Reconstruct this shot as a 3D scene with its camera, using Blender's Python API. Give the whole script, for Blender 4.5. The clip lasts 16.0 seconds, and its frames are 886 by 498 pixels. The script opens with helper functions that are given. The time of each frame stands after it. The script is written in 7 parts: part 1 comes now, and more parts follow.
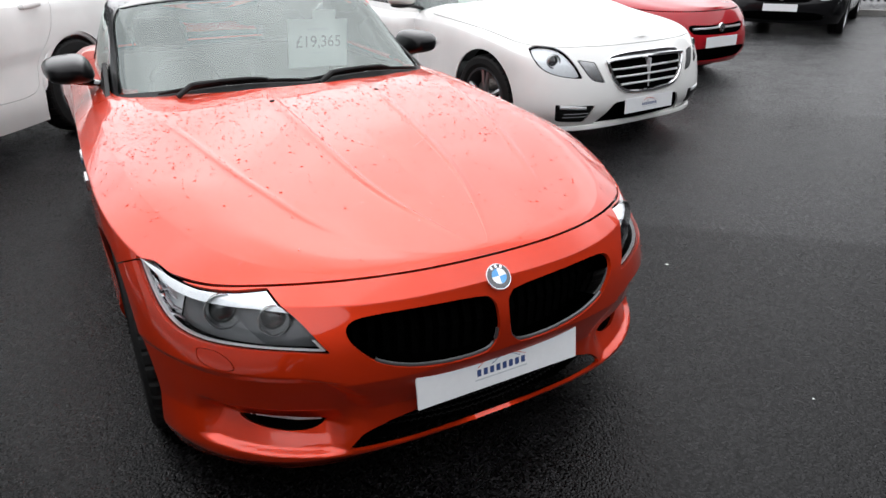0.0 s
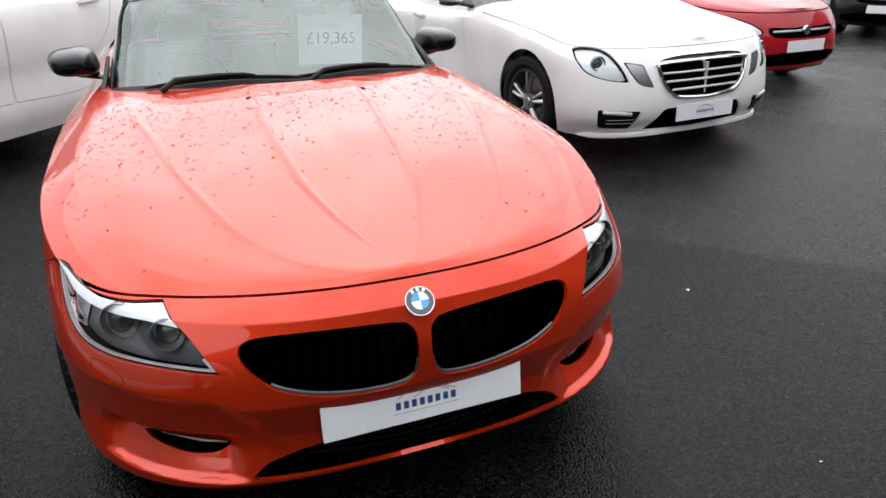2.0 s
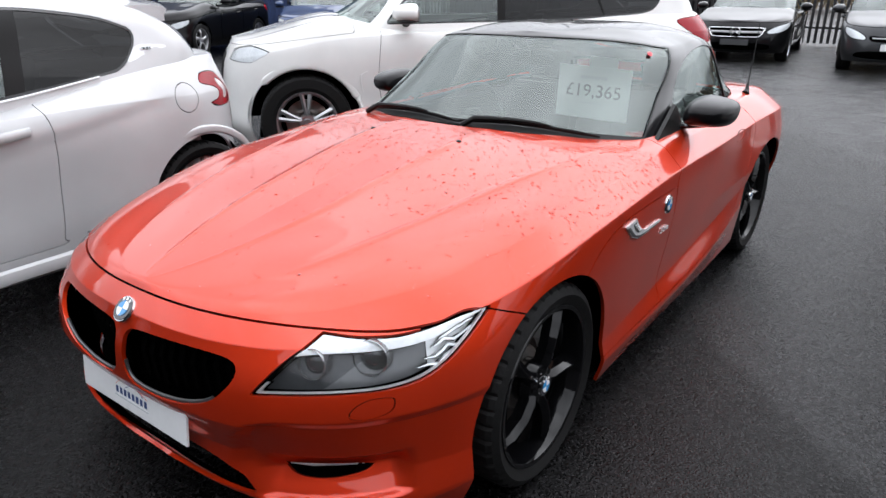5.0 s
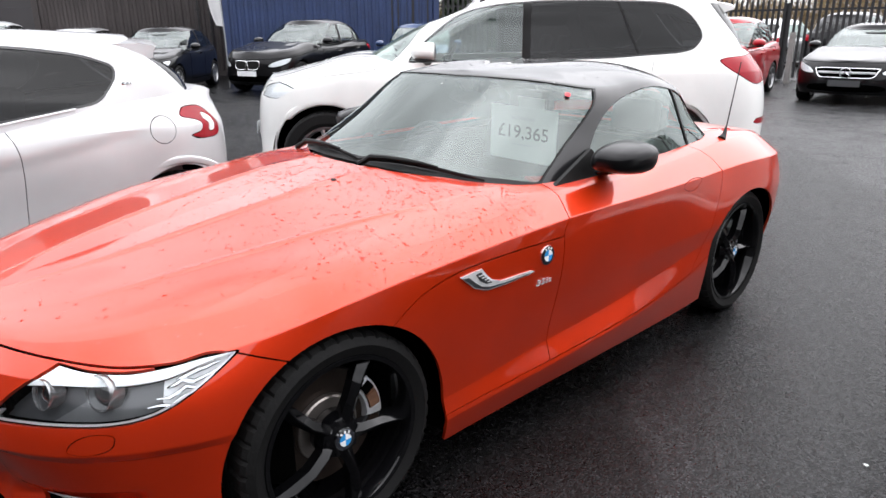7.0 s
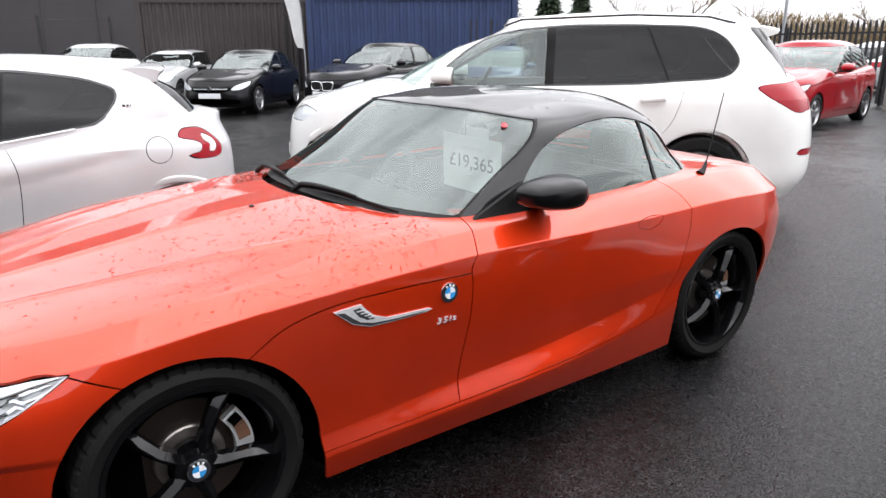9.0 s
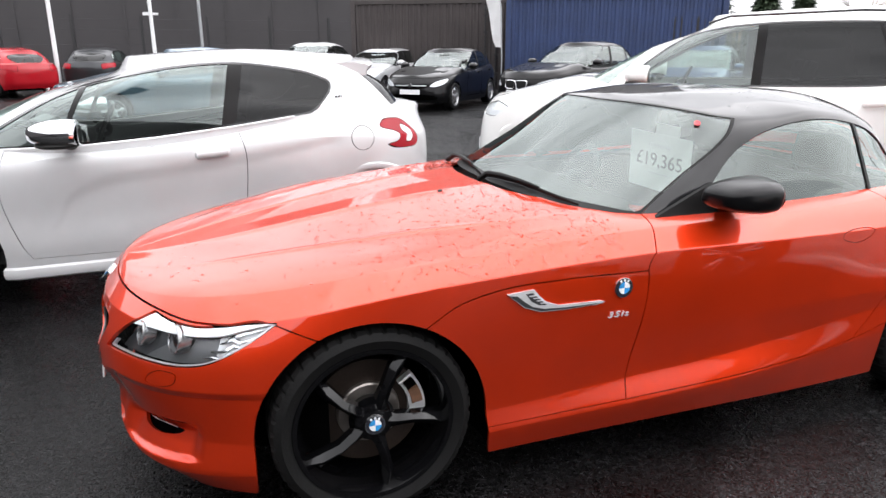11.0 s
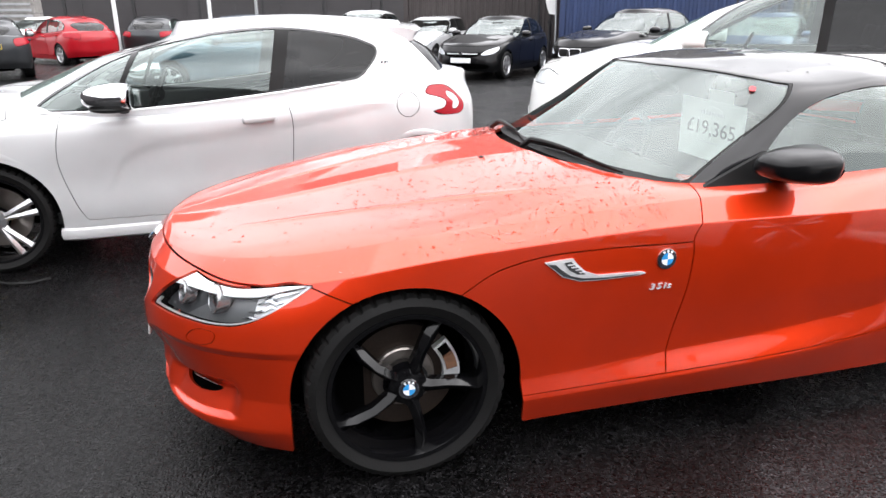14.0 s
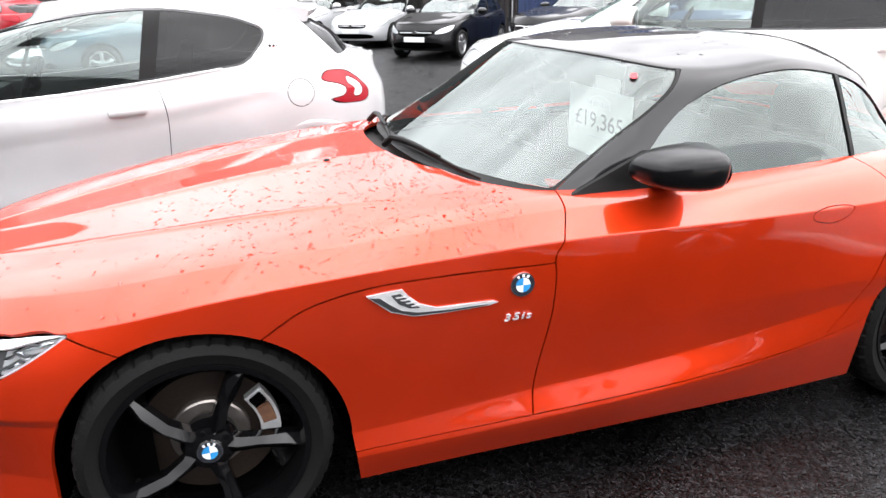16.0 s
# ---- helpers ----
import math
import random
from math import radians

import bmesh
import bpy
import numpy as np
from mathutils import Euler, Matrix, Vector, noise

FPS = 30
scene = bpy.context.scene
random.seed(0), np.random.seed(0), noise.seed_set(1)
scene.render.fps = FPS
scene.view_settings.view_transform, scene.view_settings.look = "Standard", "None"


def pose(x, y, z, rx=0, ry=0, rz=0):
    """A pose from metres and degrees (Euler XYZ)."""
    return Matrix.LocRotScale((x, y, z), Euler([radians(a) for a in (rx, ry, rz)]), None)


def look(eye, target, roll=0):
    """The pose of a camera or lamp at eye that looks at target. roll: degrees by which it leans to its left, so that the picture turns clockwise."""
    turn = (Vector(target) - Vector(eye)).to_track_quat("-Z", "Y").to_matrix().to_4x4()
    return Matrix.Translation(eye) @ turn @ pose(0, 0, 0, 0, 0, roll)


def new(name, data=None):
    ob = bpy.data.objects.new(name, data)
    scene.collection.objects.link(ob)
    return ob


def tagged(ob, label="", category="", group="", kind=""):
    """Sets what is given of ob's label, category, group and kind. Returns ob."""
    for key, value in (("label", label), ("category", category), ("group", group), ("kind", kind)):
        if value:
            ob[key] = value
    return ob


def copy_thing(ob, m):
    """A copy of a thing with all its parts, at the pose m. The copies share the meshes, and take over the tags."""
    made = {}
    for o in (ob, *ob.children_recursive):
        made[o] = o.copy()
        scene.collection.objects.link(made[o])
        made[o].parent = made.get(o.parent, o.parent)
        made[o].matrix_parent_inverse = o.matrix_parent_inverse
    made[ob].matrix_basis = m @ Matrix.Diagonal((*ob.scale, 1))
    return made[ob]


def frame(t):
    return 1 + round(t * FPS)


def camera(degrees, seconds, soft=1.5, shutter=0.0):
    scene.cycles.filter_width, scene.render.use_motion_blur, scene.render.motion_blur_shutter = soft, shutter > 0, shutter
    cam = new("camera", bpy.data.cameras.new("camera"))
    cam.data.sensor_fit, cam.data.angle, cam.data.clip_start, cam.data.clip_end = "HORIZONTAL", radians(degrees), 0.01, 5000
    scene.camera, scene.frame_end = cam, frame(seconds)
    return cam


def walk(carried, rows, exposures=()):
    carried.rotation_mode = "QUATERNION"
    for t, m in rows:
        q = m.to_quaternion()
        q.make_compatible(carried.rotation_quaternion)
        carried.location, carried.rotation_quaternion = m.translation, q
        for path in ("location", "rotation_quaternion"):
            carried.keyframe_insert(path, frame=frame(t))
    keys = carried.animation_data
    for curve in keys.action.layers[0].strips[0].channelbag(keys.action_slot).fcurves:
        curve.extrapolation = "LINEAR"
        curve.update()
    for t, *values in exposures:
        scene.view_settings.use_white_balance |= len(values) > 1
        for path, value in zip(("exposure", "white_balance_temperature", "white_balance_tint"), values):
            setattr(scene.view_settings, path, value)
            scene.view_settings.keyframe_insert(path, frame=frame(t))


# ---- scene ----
cam = camera(66.1, 16.0)
PATH = [
    (0, (-0.896, -3.382, 1.451), (-0.019, -1.78, 0.634), -0.7),
    (0.5, (-0.898, -3.381, 1.444), (-0.082, -1.747, 0.628), -0.5),
    (1, (-0.851, -3.38, 1.434), (-0.086, -1.72, 0.62), -0.6),
    (1.5, (-0.685, -3.371, 1.405), (0.048, -1.699, 0.588), -0.9),
    (2, (-0.448, -3.38, 1.41), (0.203, -1.672, 0.598), -0.9),
    (2.5, (-0.141, -3.292, 1.354), (0.256, -1.508, 0.541), -0.9),
    (3, (0.193, -3.194, 1.367), (0.35, -1.368, 0.567), -0.6),
    (3.5, (0.578, -3.157, 1.403), (0.37, -1.336, 0.602), -0.3),
    (4, (0.973, -3.003, 1.418), (0.411, -1.263, 0.608), -0.3),
    (4.5, (1.364, -2.901, 1.455), (0.553, -1.234, 0.704), -0.1),
    (4.7, (1.496, -2.889, 1.464), (0.55, -1.289, 0.724), -0.1),
    (6.8, (2.257, -2.25, 1.429), (0.849, -0.989, 0.776), -0.3),
    (7, (2.291, -2.172, 1.453), (0.894, -0.884, 0.828), -0.4),
    (7.5, (2.44, -2.022, 1.457), (0.994, -0.762, 0.889), -0.7),
    (8, (2.591, -1.848, 1.482), (1.098, -0.648, 0.906), -0.6),
    (8.5, (2.606, -1.673, 1.5), (1.073, -0.527, 0.921), -0.4),
    (9, (2.632, -1.618, 1.474), (1.056, -0.526, 0.906), -0.3),
    (9.5, (2.696, -1.597, 1.456), (1.075, -0.572, 0.891), -0.3),
    (10, (2.693, -1.633, 1.439), (0.965, -0.799, 0.878), -0.0),
    (10.2, (2.692, -1.65, 1.443), (0.912, -0.93, 0.88), 0.0),
    (12.3, (2.758, -1.628, 1.463), (0.935, -1.034, 0.895), -0.1),
    (12.5, (2.756, -1.62, 1.465), (0.937, -1.017, 0.894), -0.1),
    (13, (2.746, -1.625, 1.466), (0.935, -0.998, 0.893), -0.2),
    (13.5, (2.71, -1.629, 1.441), (0.876, -1.072, 0.87), -0.3),
    (14, (2.707, -1.607, 1.433), (0.876, -1.128, 0.786), -0.2),
    (14.5, (2.719, -1.588, 1.434), (0.884, -1.176, 0.753), -0.1),
    (15, (2.73, -1.537, 1.429), (0.903, -1.097, 0.743), -0.2),
    (15.5, (2.647, -1.398, 1.4), (0.834, -0.915, 0.706), -0.4),
    (16, (2.436, -1.07, 1.425), (0.642, -0.533, 0.722), -0.8),
]
walk(cam, [(t, look(eye, target, roll)) for t, eye, target, roll in PATH],
     exposures=[(0, 0.91, 6260, 11), (2.5, 0.92, 6260, 11), (3.5, 0.80, 6120, 12), (4.7, 0.86, 6080, 12), (7, 1.3, 6260, 13), (9, 1.36, 6320, 13), (12.5, 1.62, 6360, 13), (14.5, 1.80, 6360, 13), (16, 1.93, 6360, 13)])

# ---- world, sun, exposure ----
world = bpy.data.worlds.new("overcast_sky")
scene.world = world
world.use_nodes = True
wn, wl = world.node_tree.nodes, world.node_tree.links
sky = wn.new("ShaderNodeTexSky")
sky.sky_type, sky.sun_disc = "NISHITA", False
sky.sun_elevation, sky.sun_rotation = radians(42), radians(20)
sky.air_density, sky.dust_density, sky.ozone_density = 1.0, 4.0, 1.0
pale = wn.new("ShaderNodeHueSaturation")
pale.inputs["Saturation"].default_value = 0.16
wl.new(sky.outputs["Color"], pale.inputs["Color"])
wco = wn.new("ShaderNodeTexCoord")
wmap = wn.new("ShaderNodeMapping")
wmap.inputs["Scale"].default_value = (1.0, 1.0, 2.2)
cloud = wn.new("ShaderNodeTexNoise")
cloud.inputs["Scale"].default_value, cloud.inputs["Detail"].default_value = 2.3, 6.0
ramp = wn.new("ShaderNodeMapRange")
ramp.inputs["From Min"].default_value, ramp.inputs["From Max"].default_value = 0.3, 0.7
ramp.inputs["To Min"].default_value, ramp.inputs["To Max"].default_value = 0.62, 1.35
mul = wn.new("ShaderNodeVectorMath")
mul.operation = "SCALE"
wl.new(wco.outputs["Generated"], wmap.inputs["Vector"])
wl.new(wmap.outputs["Vector"], cloud.inputs["Vector"])
wl.new(cloud.outputs["Fac"], ramp.inputs["Value"])
# thick cloud: three times as bright overhead as at the horizon
wz = wn.new("ShaderNodeSeparateXYZ")
wl.new(wco.outputs["Generated"], wz.inputs[0])
rise = wn.new("ShaderNodeMapRange")
rise.inputs["From Min"].default_value, rise.inputs["From Max"].default_value = 0.0, 1.0
rise.inputs["To Min"].default_value, rise.inputs["To Max"].default_value = 3.4, 9.5
wl.new(wz.outputs["Z"], rise.inputs["Value"])
veil = wn.new("ShaderNodeMixRGB")
veil.inputs["Fac"].default_value = 0.90
wl.new(pale.outputs["Color"], veil.inputs["Color1"])
wl.new(rise.outputs["Result"], veil.inputs["Color2"])
wl.new(veil.outputs["Color"], mul.inputs[0])
wl.new(ramp.outputs["Result"], mul.inputs["Scale"])
bg = wn["Background"]
wl.new(mul.outputs["Vector"], bg.inputs["Color"])
bg.inputs["Strength"].default_value = 0.15

sun = new("sun", bpy.data.lights.new("sun", "SUN"))
sun.data.energy, sun.data.angle, sun.data.color = 0.6, radians(100), (1.0, 0.97, 0.93)
sun.matrix_world = look((0, 0, 30), (-30 * math.sin(radians(20)) * 0.6, -30 * math.cos(radians(20)) * 0.6, 0))


# ---- materials ----
def material(name, color, rough=0.5, metal=0.0, coat=0.0, vary=0.15, scale=6.0, fine=60.0, bump=0.0, spec=0.5, coat_rough=0.04):
    m = bpy.data.materials.new(name)
    m.use_nodes = True
    n, l = m.node_tree.nodes, m.node_tree.links
    p = n["Principled BSDF"]
    p.inputs["Roughness"].default_value, p.inputs["Metallic"].default_value = rough, metal
    p.inputs["Coat Weight"].default_value, p.inputs["Coat Roughness"].default_value = coat, coat_rough
    p.inputs["Specular IOR Level"].default_value = spec
    co = n.new("ShaderNodeTexCoord")
    a, b = n.new("ShaderNodeTexNoise"), n.new("ShaderNodeTexNoise")
    a.inputs["Scale"].default_value, a.inputs["Detail"].default_value = scale, 4.0
    b.inputs["Scale"].default_value, b.inputs["Detail"].default_value = fine, 3.0
    l.new(co.outputs["Object"], a.inputs["Vector"]), l.new(co.outputs["Object"], b.inputs["Vector"])
    mix = n.new("ShaderNodeMath")
    mix.operation = "MULTIPLY_ADD"
    l.new(a.outputs["Fac"], mix.inputs[0])
    mix.inputs[1].default_value = 0.6
    half = n.new("ShaderNodeMath")
    half.operation = "MULTIPLY"
    l.new(b.outputs["Fac"], half.inputs[0])
    half.inputs[1].default_value = 0.4
    l.new(half.outputs[0], mix.inputs[2])
    cr = n.new("ShaderNodeMapRange")
    cr.inputs["From Min"].default_value, cr.inputs["From Max"].default_value = 0.3, 0.7
    cr.inputs["To Min"].default_value, cr.inputs["To Max"].default_value = 1 - vary, 1 + vary
    l.new(mix.outputs[0], cr.inputs["Value"])
    sc = n.new("ShaderNodeVectorMath")
    sc.operation = "SCALE"
    sc.inputs[0].default_value = color[:3]
    l.new(cr.outputs["Result"], sc.inputs["Scale"])
    l.new(sc.outputs["Vector"], p.inputs["Base Color"])
    if bump:
        bp = n.new("ShaderNodeBump")
        bp.inputs["Strength"].default_value, bp.inputs["Distance"].default_value = bump, 0.01
        l.new(b.outputs["Fac"], bp.inputs["Height"])
        l.new(bp.outputs["Normal"], p.inputs["Normal"])
    return m


def paint(name, color, metal=0.0, flake=0.05, rough=0.35, dirt=0.06, coat_ior=1.5, coat=1.0):
    """Car paint: a base with fine flake under a clear coat, a little road film."""
    m = material(name, color, rough=rough, metal=metal, coat=coat, vary=flake + dirt, scale=2.5, fine=900.0, coat_rough=0.03, spec=0.1)
    m.node_tree.nodes["Principled BSDF"].inputs["Coat IOR"].default_value = coat_ior
    return m


def glass(name, tint, gloss=(1.0, 1.0, 1.0), rough=0.01, ior=1.6):
    m = bpy.data.materials.new(name)
    m.use_nodes = True
    n, l = m.node_tree.nodes, m.node_tree.links
    n.remove(n["Principled BSDF"])
    tr, gl, mx, fr = n.new("ShaderNodeBsdfTransparent"), n.new("ShaderNodeBsdfGlossy"), n.new("ShaderNodeMixShader"), n.new("ShaderNodeFresnel")
    tr.inputs["Color"].default_value = (*tint, 1)
    gl.inputs["Roughness"].default_value = rough
    gl.inputs["Color"].default_value = (*gloss, 1)
    fr.inputs["IOR"].default_value = ior
    l.new(fr.outputs[0], mx.inputs[0]), l.new(tr.outputs[0], mx.inputs[1]), l.new(gl.outputs[0], mx.inputs[2])
    l.new(mx.outputs[0], n["Material Output"].inputs["Surface"])
    return m


def asphalt(name, fresh, older, oldest):
    """Wet tarmac laid at three times, with straight joins across the lot: coarse and dark, then greyer and smoother."""
    m = bpy.data.materials.new(name)
    m.use_nodes = True
    n, l = m.node_tree.nodes, m.node_tree.links
    p = n["Principled BSDF"]
    co = n.new("ShaderNodeNewGeometry")

    def texture(kind, scale, detail=None):
        t = n.new(kind)
        t.inputs["Scale"].default_value = scale
        if detail is not None:
            t.inputs["Detail"].default_value = detail
        l.new(co.outputs["Position"], t.inputs["Vector"])
        return t

    def span(value, a, b, c, d):
        r = n.new("ShaderNodeMapRange")
        for k, v in zip(("From Min", "From Max", "To Min", "To Max"), (a, b, c, d)):
            r.inputs[k].default_value = v
        l.new(value, r.inputs["Value"])
        return r.outputs[0]

    def sums(op, a, b):
        k = n.new("ShaderNodeMath")
        k.operation = op
        for q, v in enumerate((a, b)):
            if isinstance(v, (int, float)):
                k.inputs[q].default_value = v
            else:
                l.new(v, k.inputs[q])
        return k.outputs[0]

    big, mid = texture("ShaderNodeTexNoise", 0.5, 4.0), texture("ShaderNodeTexNoise", 3.0, 6.0)
    stone, speck = texture("ShaderNodeTexVoronoi", 125.0), texture("ShaderNodeTexNoise", 160.0, 2.0)
    grain = n.new("ShaderNodeSeparateColor")
    l.new(stone.outputs["Color"], grain.inputs[0])
    xyz = n.new("ShaderNodeSeparateXYZ")
    l.new(co.outputs["Position"], xyz.inputs[0])
    across = sums("ADD", sums("ADD", xyz.outputs["X"], xyz.outputs["Y"]), sums("MULTIPLY", mid.outputs["Fac"], 0.16))
    one, two = span(across, 1.02, 1.14, 0.0, 1.0), span(across, 5.3, 5.6, 0.0, 1.0)
    c1, c2 = n.new("ShaderNodeMixRGB"), n.new("ShaderNodeMixRGB")
    c1.inputs["Color1"].default_value, c1.inputs["Color2"].default_value = (*fresh, 1), (*older, 1)
    c2.inputs["Color2"].default_value = (*oldest, 1)
    l.new(one, c1.inputs["Fac"]), l.new(c1.outputs[0], c2.inputs["Color1"]), l.new(two, c2.inputs["Fac"])
    tone = sums("MULTIPLY", sums("MULTIPLY", span(stone.outputs["Distance"], 0.0, 0.75, 1.8, 0.25), span(grain.outputs[0], 0.45, 1.0, 0.3, 3.2)), sums("MULTIPLY", span(mid.outputs["Fac"], 0.35, 0.65, 0.75, 1.3), span(big.outputs["Fac"], 0.35, 0.65, 0.7, 1.35)))
    sc = n.new("ShaderNodeVectorMath")
    sc.operation = "SCALE"
    l.new(c2.outputs[0], sc.inputs[0]), l.new(tone, sc.inputs["Scale"])
    l.new(sc.outputs["Vector"], p.inputs["Base Color"])
    l.new(sums("ADD", sums("ADD", span(big.outputs["Fac"], 0.35, 0.65, 0.18, 0.33), span(mid.outputs["Fac"], 0.3, 0.7, -0.05, 0.08)), span(grain.outputs[1], 0.0, 1.0, -0.12, 0.16)), p.inputs["Roughness"])
    bp = n.new("ShaderNodeBump")
    bp.inputs["Distance"].default_value = 0.011
    bp.invert = True
    l.new(span(one, 0.0, 1.0, 0.32, 0.30), bp.inputs["Strength"])
    l.new(sums("ADD", stone.outputs["Distance"], sums("MULTIPLY", speck.outputs["Fac"], 0.4)), bp.inputs["Height"])
    l.new(bp.outputs["Normal"], p.inputs["Normal"])
    l.new(span(one, 0.0, 1.0, 0.13, 0.165), p.inputs["Specular IOR Level"])
    return m


M = dict(
    orange=paint("orange_red_pearl_paint", (0.56, 0.030, 0.003), metal=0.55, flake=0.12, rough=0.40, coat_ior=1.52),
    white=paint("white_paint", (0.80, 0.80, 0.78), rough=0.4),
    pearl=paint("pearl_white_paint", (0.56, 0.565, 0.57), metal=0.18, rough=0.40, coat_ior=1.38),
    black=paint("black_gloss_paint", (0.0035, 0.0035, 0.004), rough=0.3, coat_ior=1.30),
    roof=paint("black_roof_paint", (0.008, 0.008, 0.009), rough=0.3, coat_ior=1.42),
    mirrorblack=paint("black_mirror_paint", (0.004, 0.004, 0.0045), rough=0.3, coat_ior=1.32, coat=0.55),
    silver=paint("silver_paint", (0.58, 0.59, 0.60), metal=0.35, rough=0.38),
    grey=paint("grey_paint", (0.035, 0.037, 0.040), metal=0.5, rough=0.35, coat=0.6),
    red=paint("red_paint", (0.32, 0.005, 0.011), rough=0.35, coat_ior=1.4),
    steelblue=paint("steel_blue_paint", (0.10, 0.15, 0.20), metal=0.4, rough=0.35),
    blue=paint("blue_paint", (0.025, 0.05, 0.13), metal=0.3, rough=0.35),
    plastic=material("black_plastic", (0.006, 0.006, 0.006), rough=0.5, fine=300, bump=0.05, spec=0.25),
    gloss=material("gloss_black_plastic", (0.01, 0.01, 0.011), rough=0.12, coat=0.6),
    # no gloss, almost black: shade of recesses and undersides put into the colour
    void=material("matt_shade_black", (0.0015, 0.0015, 0.0015), rough=1.0, spec=0.0),
    mesh=material("black_mesh_plastic", (0.006, 0.006, 0.006), rough=0.5, spec=0.15),
    tyre=material("tyre_rubber", (0.0065, 0.0064, 0.0064), rough=0.65, fine=120, bump=0.15, spec=0.18),
    rimblack=material("gloss_black_alloy", (0.003, 0.003, 0.0035), rough=0.06, spec=0.32),
    alloy=material("silver_alloy", (0.45, 0.45, 0.46), rough=0.3, metal=0.85),
    alloydark=material("anthracite_alloy", (0.10, 0.10, 0.105), rough=0.3, metal=0.7),
    disc=material("brake_disc_steel", (0.30, 0.27, 0.25), rough=0.28, metal=0.85, fine=200),
    rust=material("rusty_caliper", (0.16, 0.075, 0.04), rough=0.7, vary=0.4, scale=20),
    chrome=material("chrome", (0.75, 0.76, 0.77), rough=0.08, metal=1.0, vary=0.03),
    satin=material("satin_silver", (0.72, 0.73, 0.74), rough=0.3, metal=0.45),
    lampbezel=material("dark_grey_lamp_bezel", (0.045, 0.047, 0.05), rough=0.3, metal=0.3, coat=0.2),
    # rust brown, darkened further for the shade behind the spokes
    discrust=material("rust_and_shade_disc", (0.034, 0.024, 0.019), rough=0.45, metal=0.5, fine=120, vary=0.3),
    lampshade=material("grey_lamp_housing", (0.12, 0.122, 0.125), rough=0.3, metal=0.4, coat=0.3),
    lampgrey=material("grey_lamp_reflector", (0.30, 0.305, 0.31), rough=0.25, metal=0.75, coat=0.5),
    lampwhite=material("white_lamp_reflector", (0.88, 0.89, 0.90), rough=0.3),
    lampdark=material("dark_lamp_housing", (0.05, 0.052, 0.055), rough=0.25),
    lamplens=glass("clear_lamp_lens", (0.93, 0.95, 0.96), ior=1.28),
    glass=glass("green_tinted_glass", (0.66, 0.75, 0.72), (0.93, 1.0, 0.98), ior=1.95),
    side_glass=glass("green_side_glass", (0.66, 0.75, 0.72), (0.91, 1.0, 0.97), ior=2.15),
    dark_glass=glass("dark_privacy_glass", (0.06, 0.065, 0.07), ior=1.42),
    screen_glass=glass("heat_coated_glass", (0.72, 0.80, 0.77), (0.92, 1.0, 0.97), ior=1.99),
    tail=material("red_tail_lens", (0.29, 0.004, 0.012), rough=0.2, coat=0.1, spec=0.25),
    tailclear=material("clear_tail_lens", (0.75, 0.72, 0.72), rough=0.1, coat=1.0),
    plate=material("white_plate", (0.78, 0.79, 0.80), rough=0.3, vary=0.04),
    plateyellow=material("yellow_plate", (0.75, 0.55, 0.05), rough=0.3, vary=0.05),
    card=material("pale_card", (0.66, 0.70, 0.68), rough=0.6, vary=0.03),
    ink=material("dark_ink", (0.04, 0.05, 0.06), rough=0.6),
    inkblue=material("navy_ink", (0.03, 0.06, 0.18), rough=0.5),
    inkred=material("orange_red_ink", (0.6, 0.12, 0.06), rough=0.5),
    inkpale=material("pale_grey_ink", (0.5, 0.53, 0.55), rough=0.5),
    badgeblue=material("enamel_blue", (0.03, 0.27, 0.62), rough=0.15, coat=1.0),
    badgewhite=material("enamel_white", (0.85, 0.86, 0.87), rough=0.15, coat=1.0),
    badgeblack=material("enamel_black", (0.02, 0.022, 0.03), rough=0.15, coat=1.0),
    dash=material("dark_dashboard_vinyl", (0.03, 0.03, 0.032), rough=0.6, fine=400, bump=0.1),
    lining=material("grey_door_lining", (0.20, 0.205, 0.205), rough=0.7, fine=200, bump=0.1),
    seat=material("black_leather", (0.025, 0.025, 0.026), rough=0.5, fine=300, bump=0.15),
    sticker=material("red_sticker", (0.8, 0.06, 0.07), rough=0.5),
    drop=None,
    cladding=material("dark_grey_cladding", (0.032, 0.029, 0.031), rough=0.6, vary=0.2, scale=0.6),
    container_blue=material("blue_container_paint", (0.020, 0.038, 0.105), rough=0.55, vary=0.3, scale=1.5, fine=20),
    container_dark=material("brown_black_container_paint", (0.035, 0.028, 0.027), rough=0.6, vary=0.3, scale=1.5, fine=20),
    steel=material("dark_steel", (0.014, 0.014, 0.015), rough=0.5),
    pole=material("white_pole_paint", (0.7, 0.71, 0.72), rough=0.4),
    polegrey=material("galvanised_steel", (0.35, 0.36, 0.37), rough=0.45, metal=0.6),
    cloth=material("white_flag_cloth", (0.72, 0.72, 0.72), rough=0.8, scale=4, vary=0.08),
    wood=material("bark", (0.12, 0.09, 0.065), rough=0.9, vary=0.3),
    twig=material("bare_twigs", (0.20, 0.145, 0.075), rough=0.9, vary=0.4),
    scrub=material("brown_scrub_twigs", (0.20, 0.145, 0.072), rough=0.9, vary=0.4),
    conifer=material("conifer_needles", (0.03, 0.05, 0.022), rough=0.8, vary=0.4),
    kerb=material("concrete_kerb", (0.22, 0.21, 0.2), rough=0.85, vary=0.25, bump=0.3),
    brass=material("brass_valve", (0.45, 0.33, 0.12), rough=0.35, metal=0.8),
    ground=asphalt("wet_tarmac", (0.0046, 0.0044, 0.0047), (0.0116, 0.0115, 0.0122), (0.034, 0.034, 0.035)),
)
water = bpy.data.materials.new("water_drop")
water.use_nodes = True
wp = water.node_tree.nodes["Principled BSDF"]
